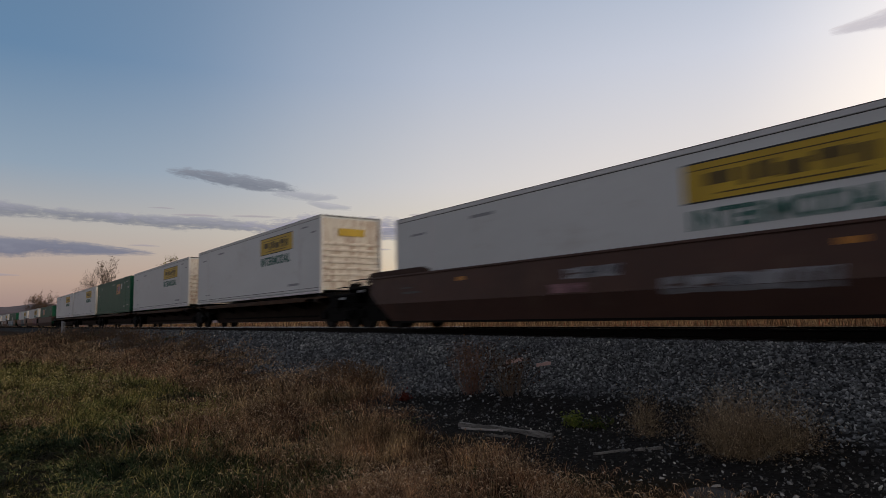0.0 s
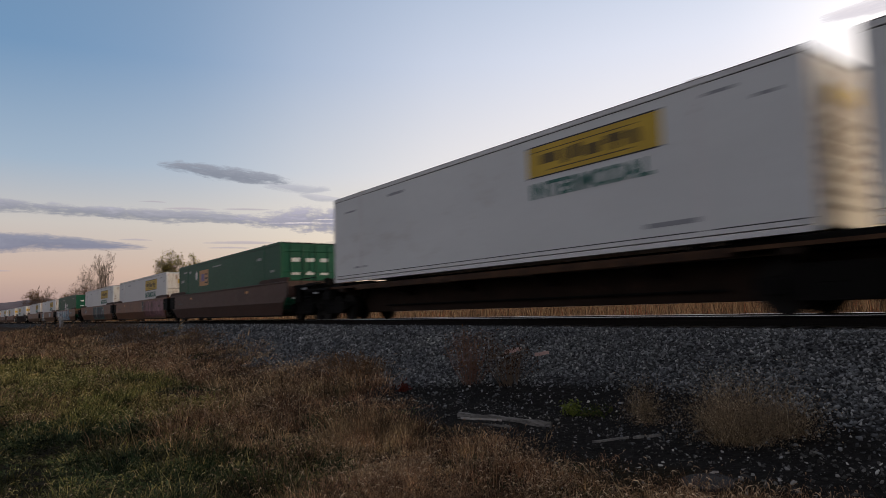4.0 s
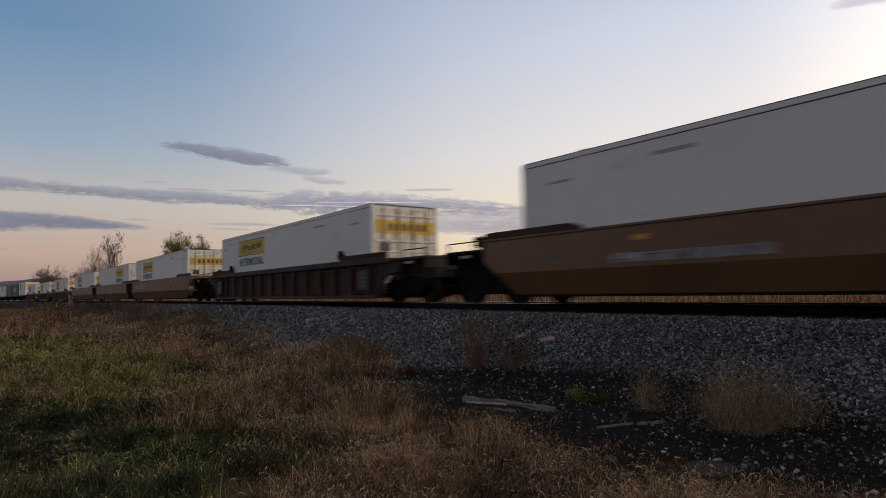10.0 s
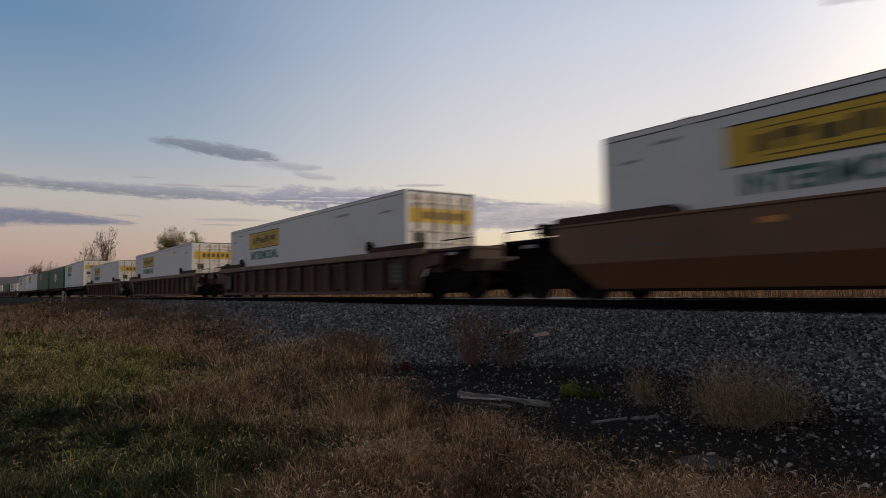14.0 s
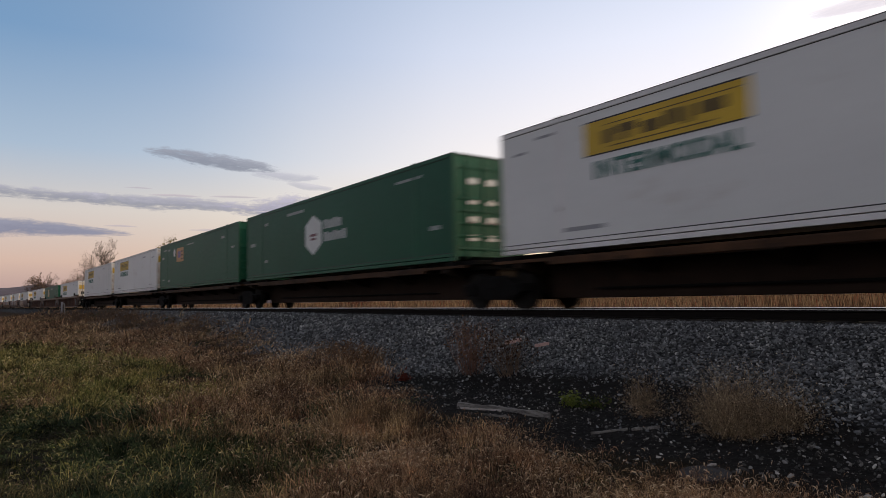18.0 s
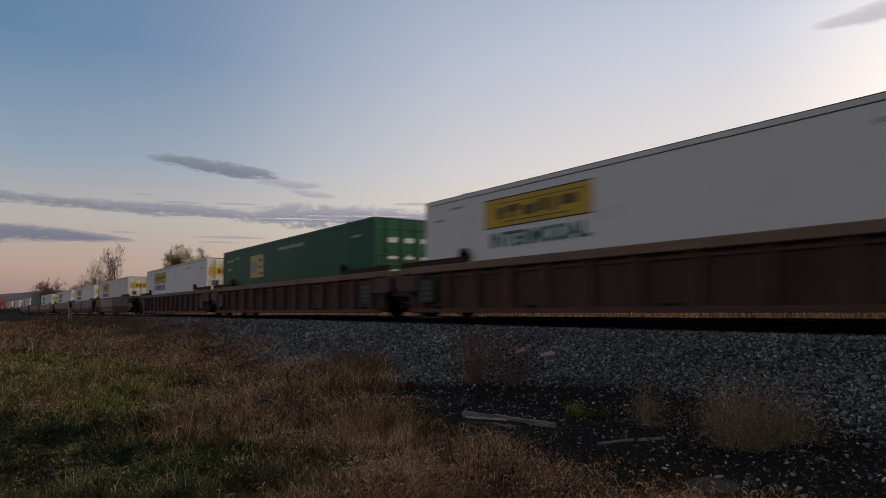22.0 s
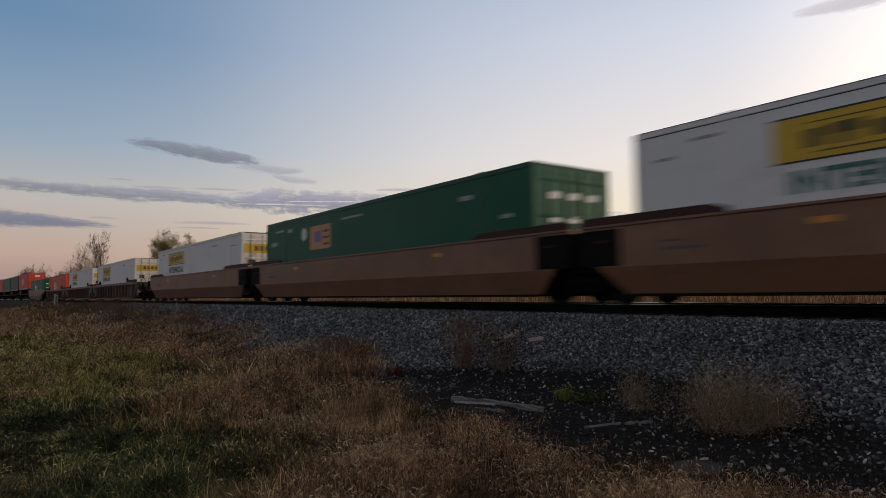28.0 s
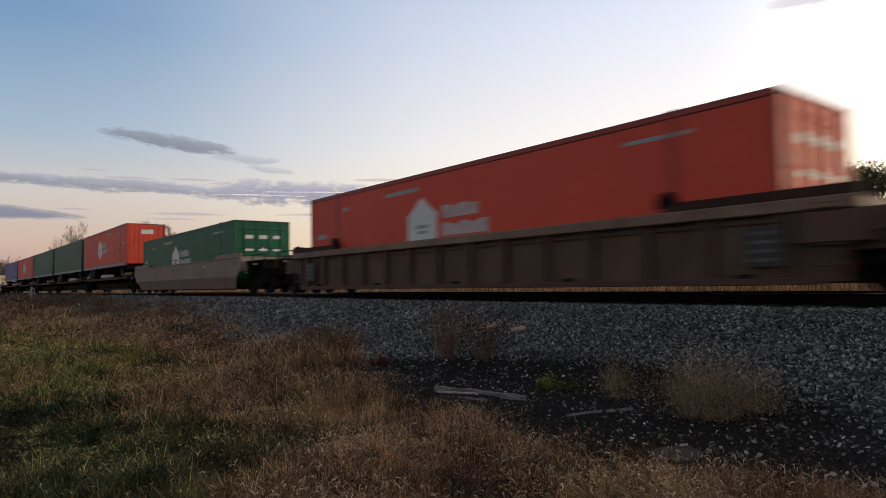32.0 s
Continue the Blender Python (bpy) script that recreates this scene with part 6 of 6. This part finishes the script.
def low_leaves(p, z, d, tall, size, g):
    """Small folded leaves of the undergrowth, at all heights between the blades."""
    n = len(p)
    c = np.c_[p, z + tall * g.uniform(0.05, 0.85, n)]
    a = g.normal(size=(n, 3)) * np.array([1, 1, 0.55])
    a /= np.linalg.norm(a, axis=1)[:, None]
    b = np.cross(a, g.normal(size=(n, 3)))
    b /= np.linalg.norm(b, axis=1)[:, None]
    k = (size * g.uniform(0.5, 1.5, n) * np.clip(d / 7, 0.9, 5))[:, None]
    v = np.stack([c - a * k, c + b * k * 0.42, c + a * k, c - b * k * 0.42 + np.cross(a, b) * k * 0.3], 1).reshape(-1, 3)
    i = np.arange(n) * 4
    return v, np.concatenate([np.stack([i, i + 1, i + 2], 1), np.stack([i, i + 2, i + 3], 1)])


def build_grass():
    """Clumps of bent blades leaning outwards over a leafy undergrowth, nodding seed heads above."""
    r = random.Random(17)
    pts = verge_points(17500, 21, 0.50, 115.0)
    side = np.stack([np.array([r.uniform(-26, 22) for _ in range(2600)]), np.array([r.uniform(-30, -7.0) for _ in range(2600)])], 1)
    mat_x, mat_y = [r.uniform(-13.0, -5.5) for _ in range(1500)], [r.uniform(-12.2, -8.8) for _ in range(1500)]
    near = np.stack([np.array([r.uniform(-6.5, 7.0) for _ in range(2600)]), np.array([r.uniform(-17.0, -7.3) for _ in range(2600)])], 1)
    pts = np.concatenate([pts, side, near, np.stack([np.array(mat_x), np.array(mat_y)], 1)])
    kind = np.array([sward_kind(a, b, r) for a, b in pts])
    for which, name, mat, label, tall, wide, per, leaf, leaves in (
            (0, "dry_grass", DRY, "dry reddish-brown grass on the verge", (0.10, 0.27), 0.0046, 15, 0.011, 9),
            (3, "russet_weeds", RUSSET, "dark russet grass and weeds on the verge", (0.09, 0.27), 0.0048, 15, 0.012, 12),
            (1, "yellow_green_grass", LIME, "yellow-green grass with pale stalks on the verge", (0.08, 0.22), 0.0056, 16, 0.013, 9),
            (2, "green_grass", LIVE, "dark green grass and low leafy weeds on the verge", (0.05, 0.13), 0.0060, 12, 0.017, 18)):
        c = pts[kind == which]
        g = np.random.default_rng(30 + which)
        m = len(c)
        size = g.uniform(0.6, 1.35, m) * np.array([0.9 + 1.5 * lump(a, b, 0.7, 1) + 1.5 * lump(a, b, 1.9, 3) for a, b in c]).clip(0.28, 2.0)
        reach = 0.06 + 0.0045 * np.hypot(c[:, 0] - EYE.x, c[:, 1] - EYE.y)

        def spread(count):
            own = np.repeat(np.arange(m), count)
            off = g.normal(0, 1, (m * count, 2)) * reach[own][:, None]
            p = c[own] + off
            z = np.array([ground_z(a, b) for a, b in p]) - 0.015
            inward = np.array([grass_edge(a) - b for a, b in p])
            t = g.uniform(*tall, m * count) * size[own] * np.where(p[:, 0] > -10, np.interp(inward, [-0.2, 0.9], [0.40, 1.0]), 1.0)
            return off, p, z, t, np.hypot(p[:, 0] - EYE.x, p[:, 1] - EYE.y)
        off, p, z, t, d = spread(per)
        w = wide * g.uniform(0.6, 1.4, m * per) * np.clip(d / 6.5, 0.8, 8)
        way = np.arctan2(off[:, 1], off[:, 0]) + g.normal(0, 0.9, m * per)
        v, tr, tip, ahead = blades(p[:, 0], p[:, 1], z, t, w, t * g.uniform(0.15, 1.15, m * per), 5 + which, 0.6, way)
        tagged(new(name, array_mesh(name, v, tr, mat)), label, "grass", kind="stuff")
        rich = np.array([np.clip(0.9 + 2.6 * lump(a, b, 0.7, 11), 0.1, 2.0) for a, b in p])
        k = (g.random(m * per) < (0.36, 0.26, 0.03, 0.12)[which] * rich) & (t > tall[0] * 0.8)
        v, tr = seed_heads(tip[k], ahead[k], d[k], g)
        tagged(new("seed_heads", array_mesh("seed_heads", v, tr, SEED if which != 1 else SEED_LIME)), "nodding pale seed heads on the " + name.replace("_", " "), "grass", kind="stuff")
        off, p, z, t, d = spread(leaves)
        v, tr = low_leaves(p, z, d, t, leaf, g)
        tagged(new("undergrowth", array_mesh("undergrowth", v, tr, mat)), "small leaves and litter among the " + name.replace("_", " "), "undergrowth", kind="stuff")


build_grass()


def stone_shapes(count, seed):
    g = np.random.default_rng(seed)
    bm = bmesh.new()
    bmesh.ops.create_icosphere(bm, subdivisions=1, radius=1.0)
    base = np.array([v.co for v in bm.verts])
    tri = np.array([[v.index for v in f.verts] for f in bm.faces])
    bm.free()
    return [base * g.uniform(0.55, 1.35, (len(base), 1)) * np.array([1.25, g.uniform(0.55, 0.95), g.uniform(0.35, 0.7)]) for _ in range(count)], tri


def scatter_stones(name, label, pts, size, seed, mat):
    g = np.random.default_rng(seed)
    shapes, tri = stone_shapes(14, seed)
    vs, ts, n0 = [], [], 0
    which = g.integers(0, len(shapes), len(pts))
    for k, base in enumerate(shapes):
        p = pts[which == k]
        if not len(p):
            continue
        n = len(p)
        q = g.normal(size=(n, 4))
        q /= np.linalg.norm(q, axis=1)[:, None]
        w, x, y, z = q.T
        R = np.stack([np.stack([1 - 2 * (y * y + z * z), 2 * (x * y - z * w), 2 * (x * z + y * w)], 1),
                      np.stack([2 * (x * y + z * w), 1 - 2 * (x * x + z * z), 2 * (y * z - x * w)], 1),
                      np.stack([2 * (x * z - y * w), 2 * (y * z + x * w), 1 - 2 * (x * x + y * y)], 1)], 1)
        s = size[which == k]
        v = np.einsum("nij,mj->nmi", R, base) * s[:, None, None] + p[:, None, :]
        vs.append(v.reshape(-1, 3))
        ts.append((np.arange(n)[:, None, None] * len(base) + tri[None] + n0).reshape(-1, 3))
        n0 += n * len(base)
    tagged(new(name, array_mesh(name, np.concatenate(vs), np.concatenate(ts), mat)), label, "stones", kind="stuff")


def build_ballast():
    g = np.random.default_rng(3)
    n = 92000
    dist = 3.5 + 52 * g.random(n * 4) ** 1.35
    az = np.radians(g.uniform(10, 88, n * 4))
    x, y = EYE.x - np.sin(az) * dist, EYE.y + np.cos(az) * dist
    patch_r = ((x + 6.0) / 4.3) ** 2 + ((y + 5.2) / 1.25) ** 2
    keep = (y > -5.3 + 0.35 * np.sin(x * 1.7) + g.normal(0, 0.3, n * 4)) & (y < -1.36) & ((patch_r > 1.0 + g.normal(0, 0.22, n * 4)) | (g.random(n * 4) < 0.06))
    x, y, dist = x[keep][:n], y[keep][:n], dist[keep][:n]
    z = np.array([ground_z(a, b) for a, b in zip(x, y)])
    m = 14000
    fx, fy = g.uniform(-45, 25, m), np.concatenate([g.uniform(-5.0, -1.36, m // 2), g.uniform(1.36, 4.4, m - m // 2)])
    out = (fy > 0) | (fx > -2.0)
    x, y, dist = np.concatenate([x, fx[out]]), np.concatenate([y, fy[out]]), np.concatenate([dist, np.full(out.sum(), 14.0)])
    z = np.array([ground_z(a, b) for a, b in zip(x, y)])
    size = 0.024 * g.uniform(0.6, 1.4, len(x)) * np.clip(dist / 11, 0.9, 2.4)
    scatter_stones("ballast", "grey crushed-stone ballast on the bank", np.stack([x, y, z + size * 0.25], 1), size, 5, STONE)
    n = 9500
    x, y = g.uniform(-10.5, 0.5, n), g.normal(-5.5, 1.0, n)
    k = (y > -7.8 + 0.2 * np.clip(x + 3.0, -3, 0)) & (y < -4.0)
    x, y = x[k], y[k]
    z = np.array([ground_z(a, b) for a, b in zip(x, y)])
    size = 0.008 * (0.5 + 2.8 * g.random(len(x)) ** 4)
    big = 380
    bx, by = g.uniform(-3.2, 0.5, big), g.uniform(-6.6, -4.5, big)
    x, y, size = np.concatenate([x, bx]), np.concatenate([y, by]), np.concatenate([size, g.uniform(0.012, 0.032, big)])
    clear = np.hypot(x + 3.20, y + 6.70) > 0.27
    x, y, size = x[clear], y[clear], size[clear]
    z = np.array([ground_z(a, b) for a, b in zip(x, y)])
    scatter_stones("loose_stones", "loose pale stones on the dark soil", np.stack([x, y, z + size * 0.2], 1), size, 8, FLECK)


build_ballast()


def build_field():
    """Dry standing crop beyond the track."""
    g = np.random.default_rng(12)
    n = 60000
    dist = 26 + 160 * g.random(n) ** 1.6
    az = np.radians(g.uniform(0, 90, n))
    x, y = EYE.x - np.sin(az) * dist, EYE.y + np.cos(az) * dist
    k = y > 9.0
    x, y, dist = x[k], y[k], dist[k]
    z = np.array([ground_z(a, b) for a, b in zip(x, y)])
    t = g.uniform(0.75, 1.35, len(x))
    v, tr, _, _ = blades(x, y, z, t, 0.05 * np.clip(dist / 30, 1, 4), t * g.uniform(0.05, 0.3, len(x)), 77)
    tagged(new("dry_crop", array_mesh("dry_crop", v, tr, CROP)), "tan standing dry crop in the field", "crop", kind="stuff")


build_field()


def weed(name, label, x, y, tall, wide, stems, mat, leaf, seed, per=5, twig=0.010):
    """An upright dead weed or bush: thin forking stems with small dry leaves."""
    r = random.Random(seed)
    w = thing(name, label, "weed", "weeds by the ballast")
    w.matrix_basis = Matrix.Translation((x, y, ground_z(x, y) - 0.02))
    s, tips = Shape(), []
    for i in range(stems):
        a, lean = r.uniform(0, 6.28), r.uniform(0, 1) * wide
        foot = Vector((math.cos(a), math.sin(a), 0)) * r.uniform(0, wide * 0.45)
        top = foot + Vector((math.cos(a) * lean, math.sin(a) * lean, tall * r.uniform(0.55, 1.0)))
        mid = foot.lerp(top, 0.5) + Vector((r.uniform(-1, 1), r.uniform(-1, 1), 0)) * wide * 0.12
        s.rod(foot, mid, twig * 0.5, twig * 0.4, k=4)
        s.rod(mid, top, twig * 0.4, twig * 0.15, k=4)
        tips += [mid, mid.lerp(top, 0.5), top]
        for _ in range(3):
            f = r.uniform(0.3, 0.9)
            q = mid.lerp(top, f) if f > 0.5 else foot.lerp(mid, f * 2)
            e = q + Vector((r.uniform(-1, 1), r.uniform(-1, 1), r.uniform(0.2, 1.1))) * tall * 0.22
            s.rod(q, e, twig * 0.25, twig * 0.12, k=3)
            tips.append(e)
    tagged(part("stalk_mass", s, mat, w), kind="stuff")
    if leaf:
        part("foliage", leaf_mesh("foliage", tips, per, 0.05, 0.022, leaf, seed), leaf, w)
    return w


STEM = material("dead_stem", (0.13, 0.085, 0.055), 0.85, vary=0.3, scale=6.0)
STEM_RED = material("reddish_dead_stem", (0.17, 0.085, 0.058), 0.85, vary=0.3, scale=6.0)
STEM_PALE = material("straw_stem", (0.36, 0.25, 0.15), 0.8, vary=0.3, scale=6.0)
weed("dead_weed", "tall dead brown weed at the foot of the ballast", -9.15, -4.45, 0.92, 0.40, 60, STEM_RED, LEAF_BROWN, 4, 1)
weed("dead_weed", "thin dark dead weed with few leaves", -8.30, -4.30, 0.74, 0.40, 42, STEM, LEAF_DARK, 9, 2)


TUFT = island_material("tan_stalks", [(0, (0.06, 0.042, 0.028)), (0.5, (0.24, 0.17, 0.11)), (0.93, (0.45, 0.33, 0.215)), (1, (0.80, 0.67, 0.48))], translucent=0.2)
def dome(label, x, y, tall, wide, count, mat, seed, fine=0.0032):
    """A diffuse rounded bush of hair-fine curved stalks that fan out from one foot."""
    g = np.random.default_rng(seed)
    t = thing("dry_tuft", label, "weed", "weeds by the ballast")
    t.matrix_basis = Matrix.Translation((x, y, ground_z(x, y) - 0.03))
    a = g.uniform(0, 2 * math.pi, count)
    up = g.uniform(0.12, 1.0, count)
    flat = np.sqrt(1 - up * up)
    long = (0.12 + 1.15 * g.beta(2.0, 2.4, count)) * (1 + 0.25 * np.sin(a * 3 + seed))
    foot = g.normal(0, 0.22, (count, 2)) * wide
    mid = np.c_[foot + np.stack([np.cos(a), np.sin(a)], 1) * (flat * long * wide * 0.42)[:, None] + g.normal(0, 0.07, (count, 2)), up * long * tall * 0.62]
    end = np.c_[foot + np.stack([np.cos(a), np.sin(a)], 1) * (flat * long * wide)[:, None] + g.normal(0, 0.11, (count, 2)), up * long * tall * g.uniform(0.85, 1.05, count)]
    b = g.uniform(0, 2 * math.pi, count)
    sd = np.c_[np.cos(b), np.sin(b), np.zeros(count)] * fine * 0.5
    base = np.c_[foot, np.zeros(count)]
    v = np.stack([base - sd, base + sd, mid + sd, mid - sd, end], 1).reshape(-1, 3)
    i = np.arange(count) * 5
    tr = np.concatenate([np.stack([i, i + 1, i + 2], 1), np.stack([i, i + 2, i + 3], 1), np.stack([i + 3, i + 2, i + 4], 1)])
    tagged(part("stalk_mass", array_mesh("stalk_mass", v, tr, mat), mat, t), kind="stuff")
    bits = [tuple(p) for p in np.concatenate([end, (mid + end) / 2])]
    tagged(part("seed_mass", leaf_mesh("seed_mass", bits, 2, 0.05, 0.0085, mat, seed), mat, t), kind="stuff")


dome("rounded tan tuft of hair-fine dry stalks", -3.85, -5.10, 0.70, 0.55, 1500, TUFT, 14)
dome("rounded tan tuft of hair-fine dry stalks", -4.15, -4.75, 0.62, 0.55, 1200, TUFT, 15)
dome("thin tan tuft of hair-fine dry stalks", -3.60, -4.70, 0.60, 0.50, 900, TUFT, 16)
dome("small pale dry tuft on the stones", -5.30, -4.75, 0.50, 0.24, 420, TUFT, 18)
dome("small pale dry tuft on the stones", -5.05, -5.00, 0.24, 0.26, 300, TUFT, 19)
dome("low brown tuft where the grass meets the stones", -12.6, -4.7, 0.42, 0.75, 1500, TUFT, 42, 0.006)
weed("low_weed", "low lime-green weed on dark soil", -6.2, -5.12, 0.12, 0.09, 10, STEM_PALE, LEAF_LIME, 22, 6, 0.004)
weed("low_weed", "low green weed on dark soil", -5.9, -5.0, 0.08, 0.16, 12, STEM, LEAF_GREEN, 24, 5, 0.004)
weed("low_weed", "small red-leaved weed among stones", -10.1, -5.25, 0.12, 0.10, 8, STEM, LEAF_RED, 26, 5, 0.004)
for i, (x, y, t, w) in enumerate(((-12.2, -4.95, 0.40, 0.55), (-13.4, -4.75, 0.45, 0.6),
                                  (-27.0, -4.3, 0.9, 0.8), (-33.0, -4.6, 1.0, 0.9), (-39.0, -4.9, 1.0, 1.0), (-45.0, -3.6, 0.9, 0.9), (-52.0, -3.8, 1.0, 1.0), (-60.0, -4.6, 1.1, 1.2))):
    weed("dead_weed", "dead reddish-brown weed in the dry grass", x, y, t, w, 60, STEM, LEAF_BROWN, 60 + i, 2, 0.008 + 0.0003 * abs(x))


def timber(name, label, a, b, wide, thick, mat, seed, bits=7):
    """A split, weathered length of wood lying on the ground."""
    r = random.Random(seed)
    a, b = Vector((*a, ground_z(*a) + thick * 0.5)), Vector((*b, ground_z(*b) + thick * 0.5))
    way = (b - a).normalized()
    side = way.cross(Vector((0, 0, 1))).normalized()
    s = Shape()
    ring = []
    for i in range(bits + 1):
        f = i / bits
        c = a.lerp(b, f) + side * r.uniform(-0.012, 0.012)
        w, t = wide * r.uniform(0.7, 1.05) * (0.55 if i in (0, bits) else 1), thick * r.uniform(0.75, 1.1)
        ring.append([c - side * w / 2 - Vector((0, 0, t / 2)), c + side * w / 2 - Vector((0, 0, t / 2)), c + side * w * 0.42 + Vector((0, 0, t * r.uniform(0.3, 0.55))), c - side * w * 0.4 + Vector((0, 0, t * r.uniform(0.3, 0.55)))])
    for q in ring:
        s.v += [tuple(p) for p in q]
    for i in range(bits):
        s.f += [(i * 4 + j, i * 4 + (j + 1) % 4, i * 4 + 4 + (j + 1) % 4, i * 4 + 4 + j) for j in range(4)]
    s.f += [(0, 1, 2, 3), (bits * 4 + 3, bits * 4 + 2, bits * 4 + 1, bits * 4)]
    tagged(new(name, s.mesh(name, mat)), label, "wood")


timber("driftwood", "weathered grey split log on dark soil", (-7.42, -6.03), (-5.86, -5.82), 0.085, 0.075, WOOD, 2, 18)
timber("driftwood", "pale splinter lying beside a log", (-7.30, -6.09), (-6.55, -6.00), 0.03, 0.03, PALE_WOOD, 12, 8)
timber("driftwood", "short grey splinter beside the log", (-6.55, -6.30), (-6.15, -6.18), 0.035, 0.025, WOOD, 3)
timber("driftwood", "thin grey stick on dark soil", (-5.00, -6.04), (-4.78, -5.70), 0.05, 0.025, WOOD, 5)
timber("driftwood", "pale splinter of wood on dark soil", (-4.74, -5.68), (-4.60, -5.38), 0.045, 0.03, WOOD, 6)
timber("wood_chip", "pale broken wood chip", (-3.38, -6.38), (-3.39, -6.26), 0.026, 0.02, PALE_WOOD, 7, 4)
timber("wood_chip", "pale broken wood chip", (-3.30, -6.44), (-3.20, -6.38), 0.022, 0.02, PALE_WOOD, 8, 4)
timber("flat_stone", "pale pinkish flat stone on the ballast bank", (-9.6, -3.25), (-9.30, -3.12), 0.14, 0.09, CHIP, 9, 3)
timber("flat_stone", "pale pinkish flat stone on the ballast bank", (-8.75, -3.28), (-8.5, -3.18), 0.10, 0.07, CHIP, 10, 3)
lid = Shape().lathe((0, 0, 0), [(-0.02, 0.20), (0.008, 0.205), (0.014, 0.19), (0.014, 0.17), (0.008, 0.16), (0.012, 0.05), (0.018, 0.02)], 26)
lid_ob = tagged(new("metal_lid", lid.mesh("metal_lid", LID)), "round dark metal lid in the grass", "lid")
lid_ob.matrix_basis = pose(-3.20, -6.70, ground_z(-3.20, -6.70) + 0.03, 94, 0, 0)


def line_marker():
    x, y = -86.0, -3.3
    m = thing("line_marker", "pale trackside marker post with small pipe frame", "marker post")
    m.matrix_basis = Matrix.Translation((x, y, ground_z(x, y)))
    part("post", Shape().box(-0.13, 0.13, -0.10, 0.10, -0.2, 1.25), GREYP, m, "pale square post", 0.02)
    part("cap", Shape().box(-0.15, 0.15, -0.12, 0.12, 1.25, 1.30), GREYP, m)
    f = Shape()
    for a, b in (((0.9, 0, -0.2), (0.9, 0, 1.1)), ((2.6, 0, -0.2), (2.6, 0, 1.1)), ((0.9, 0, 1.1), (2.6, 0, 1.1)), ((0.9, 0, 0.5), (2.6, 0, 0.5))):
        f.rod(a, b, 0.05, k=6)
    part("frame", f, GALV, m, "grey pipe frame")


line_marker()
tree("low red-leaved bush in the field", 20.5, 60, 1.6, 71, 0.9, 3, True, LEAF_RED, 0.05, 0.07, 14, 0.2, 0.15)
tree("low red-leaved bush in the field", 62.0, 70, 1.5, 73, 0.9, 3, True, LEAF_RED, 0.05, 0.07, 14, 0.2, 0.15)


def motions():
    """The train runs at a steady speed; the clouds drift slowly."""
    for ob, x, z, turn in MOVING:
        rows = []
        for t in range(33):
            px, py, a = on_line(x + SPEED * t)
            rows.append((float(t), pose(px, py, z, 0, 0, turn + a)))
        walk(ob, rows)
    for ob in CLOUDS:
        walk(ob, [(t, pose(EYE.x, EYE.y, EYE.z, 0, 0, DRIFT * (t - 21.0))) for t in (0.0, 16.0, 32.0)])


DRIFT = 0.085        # degrees a second
motions()
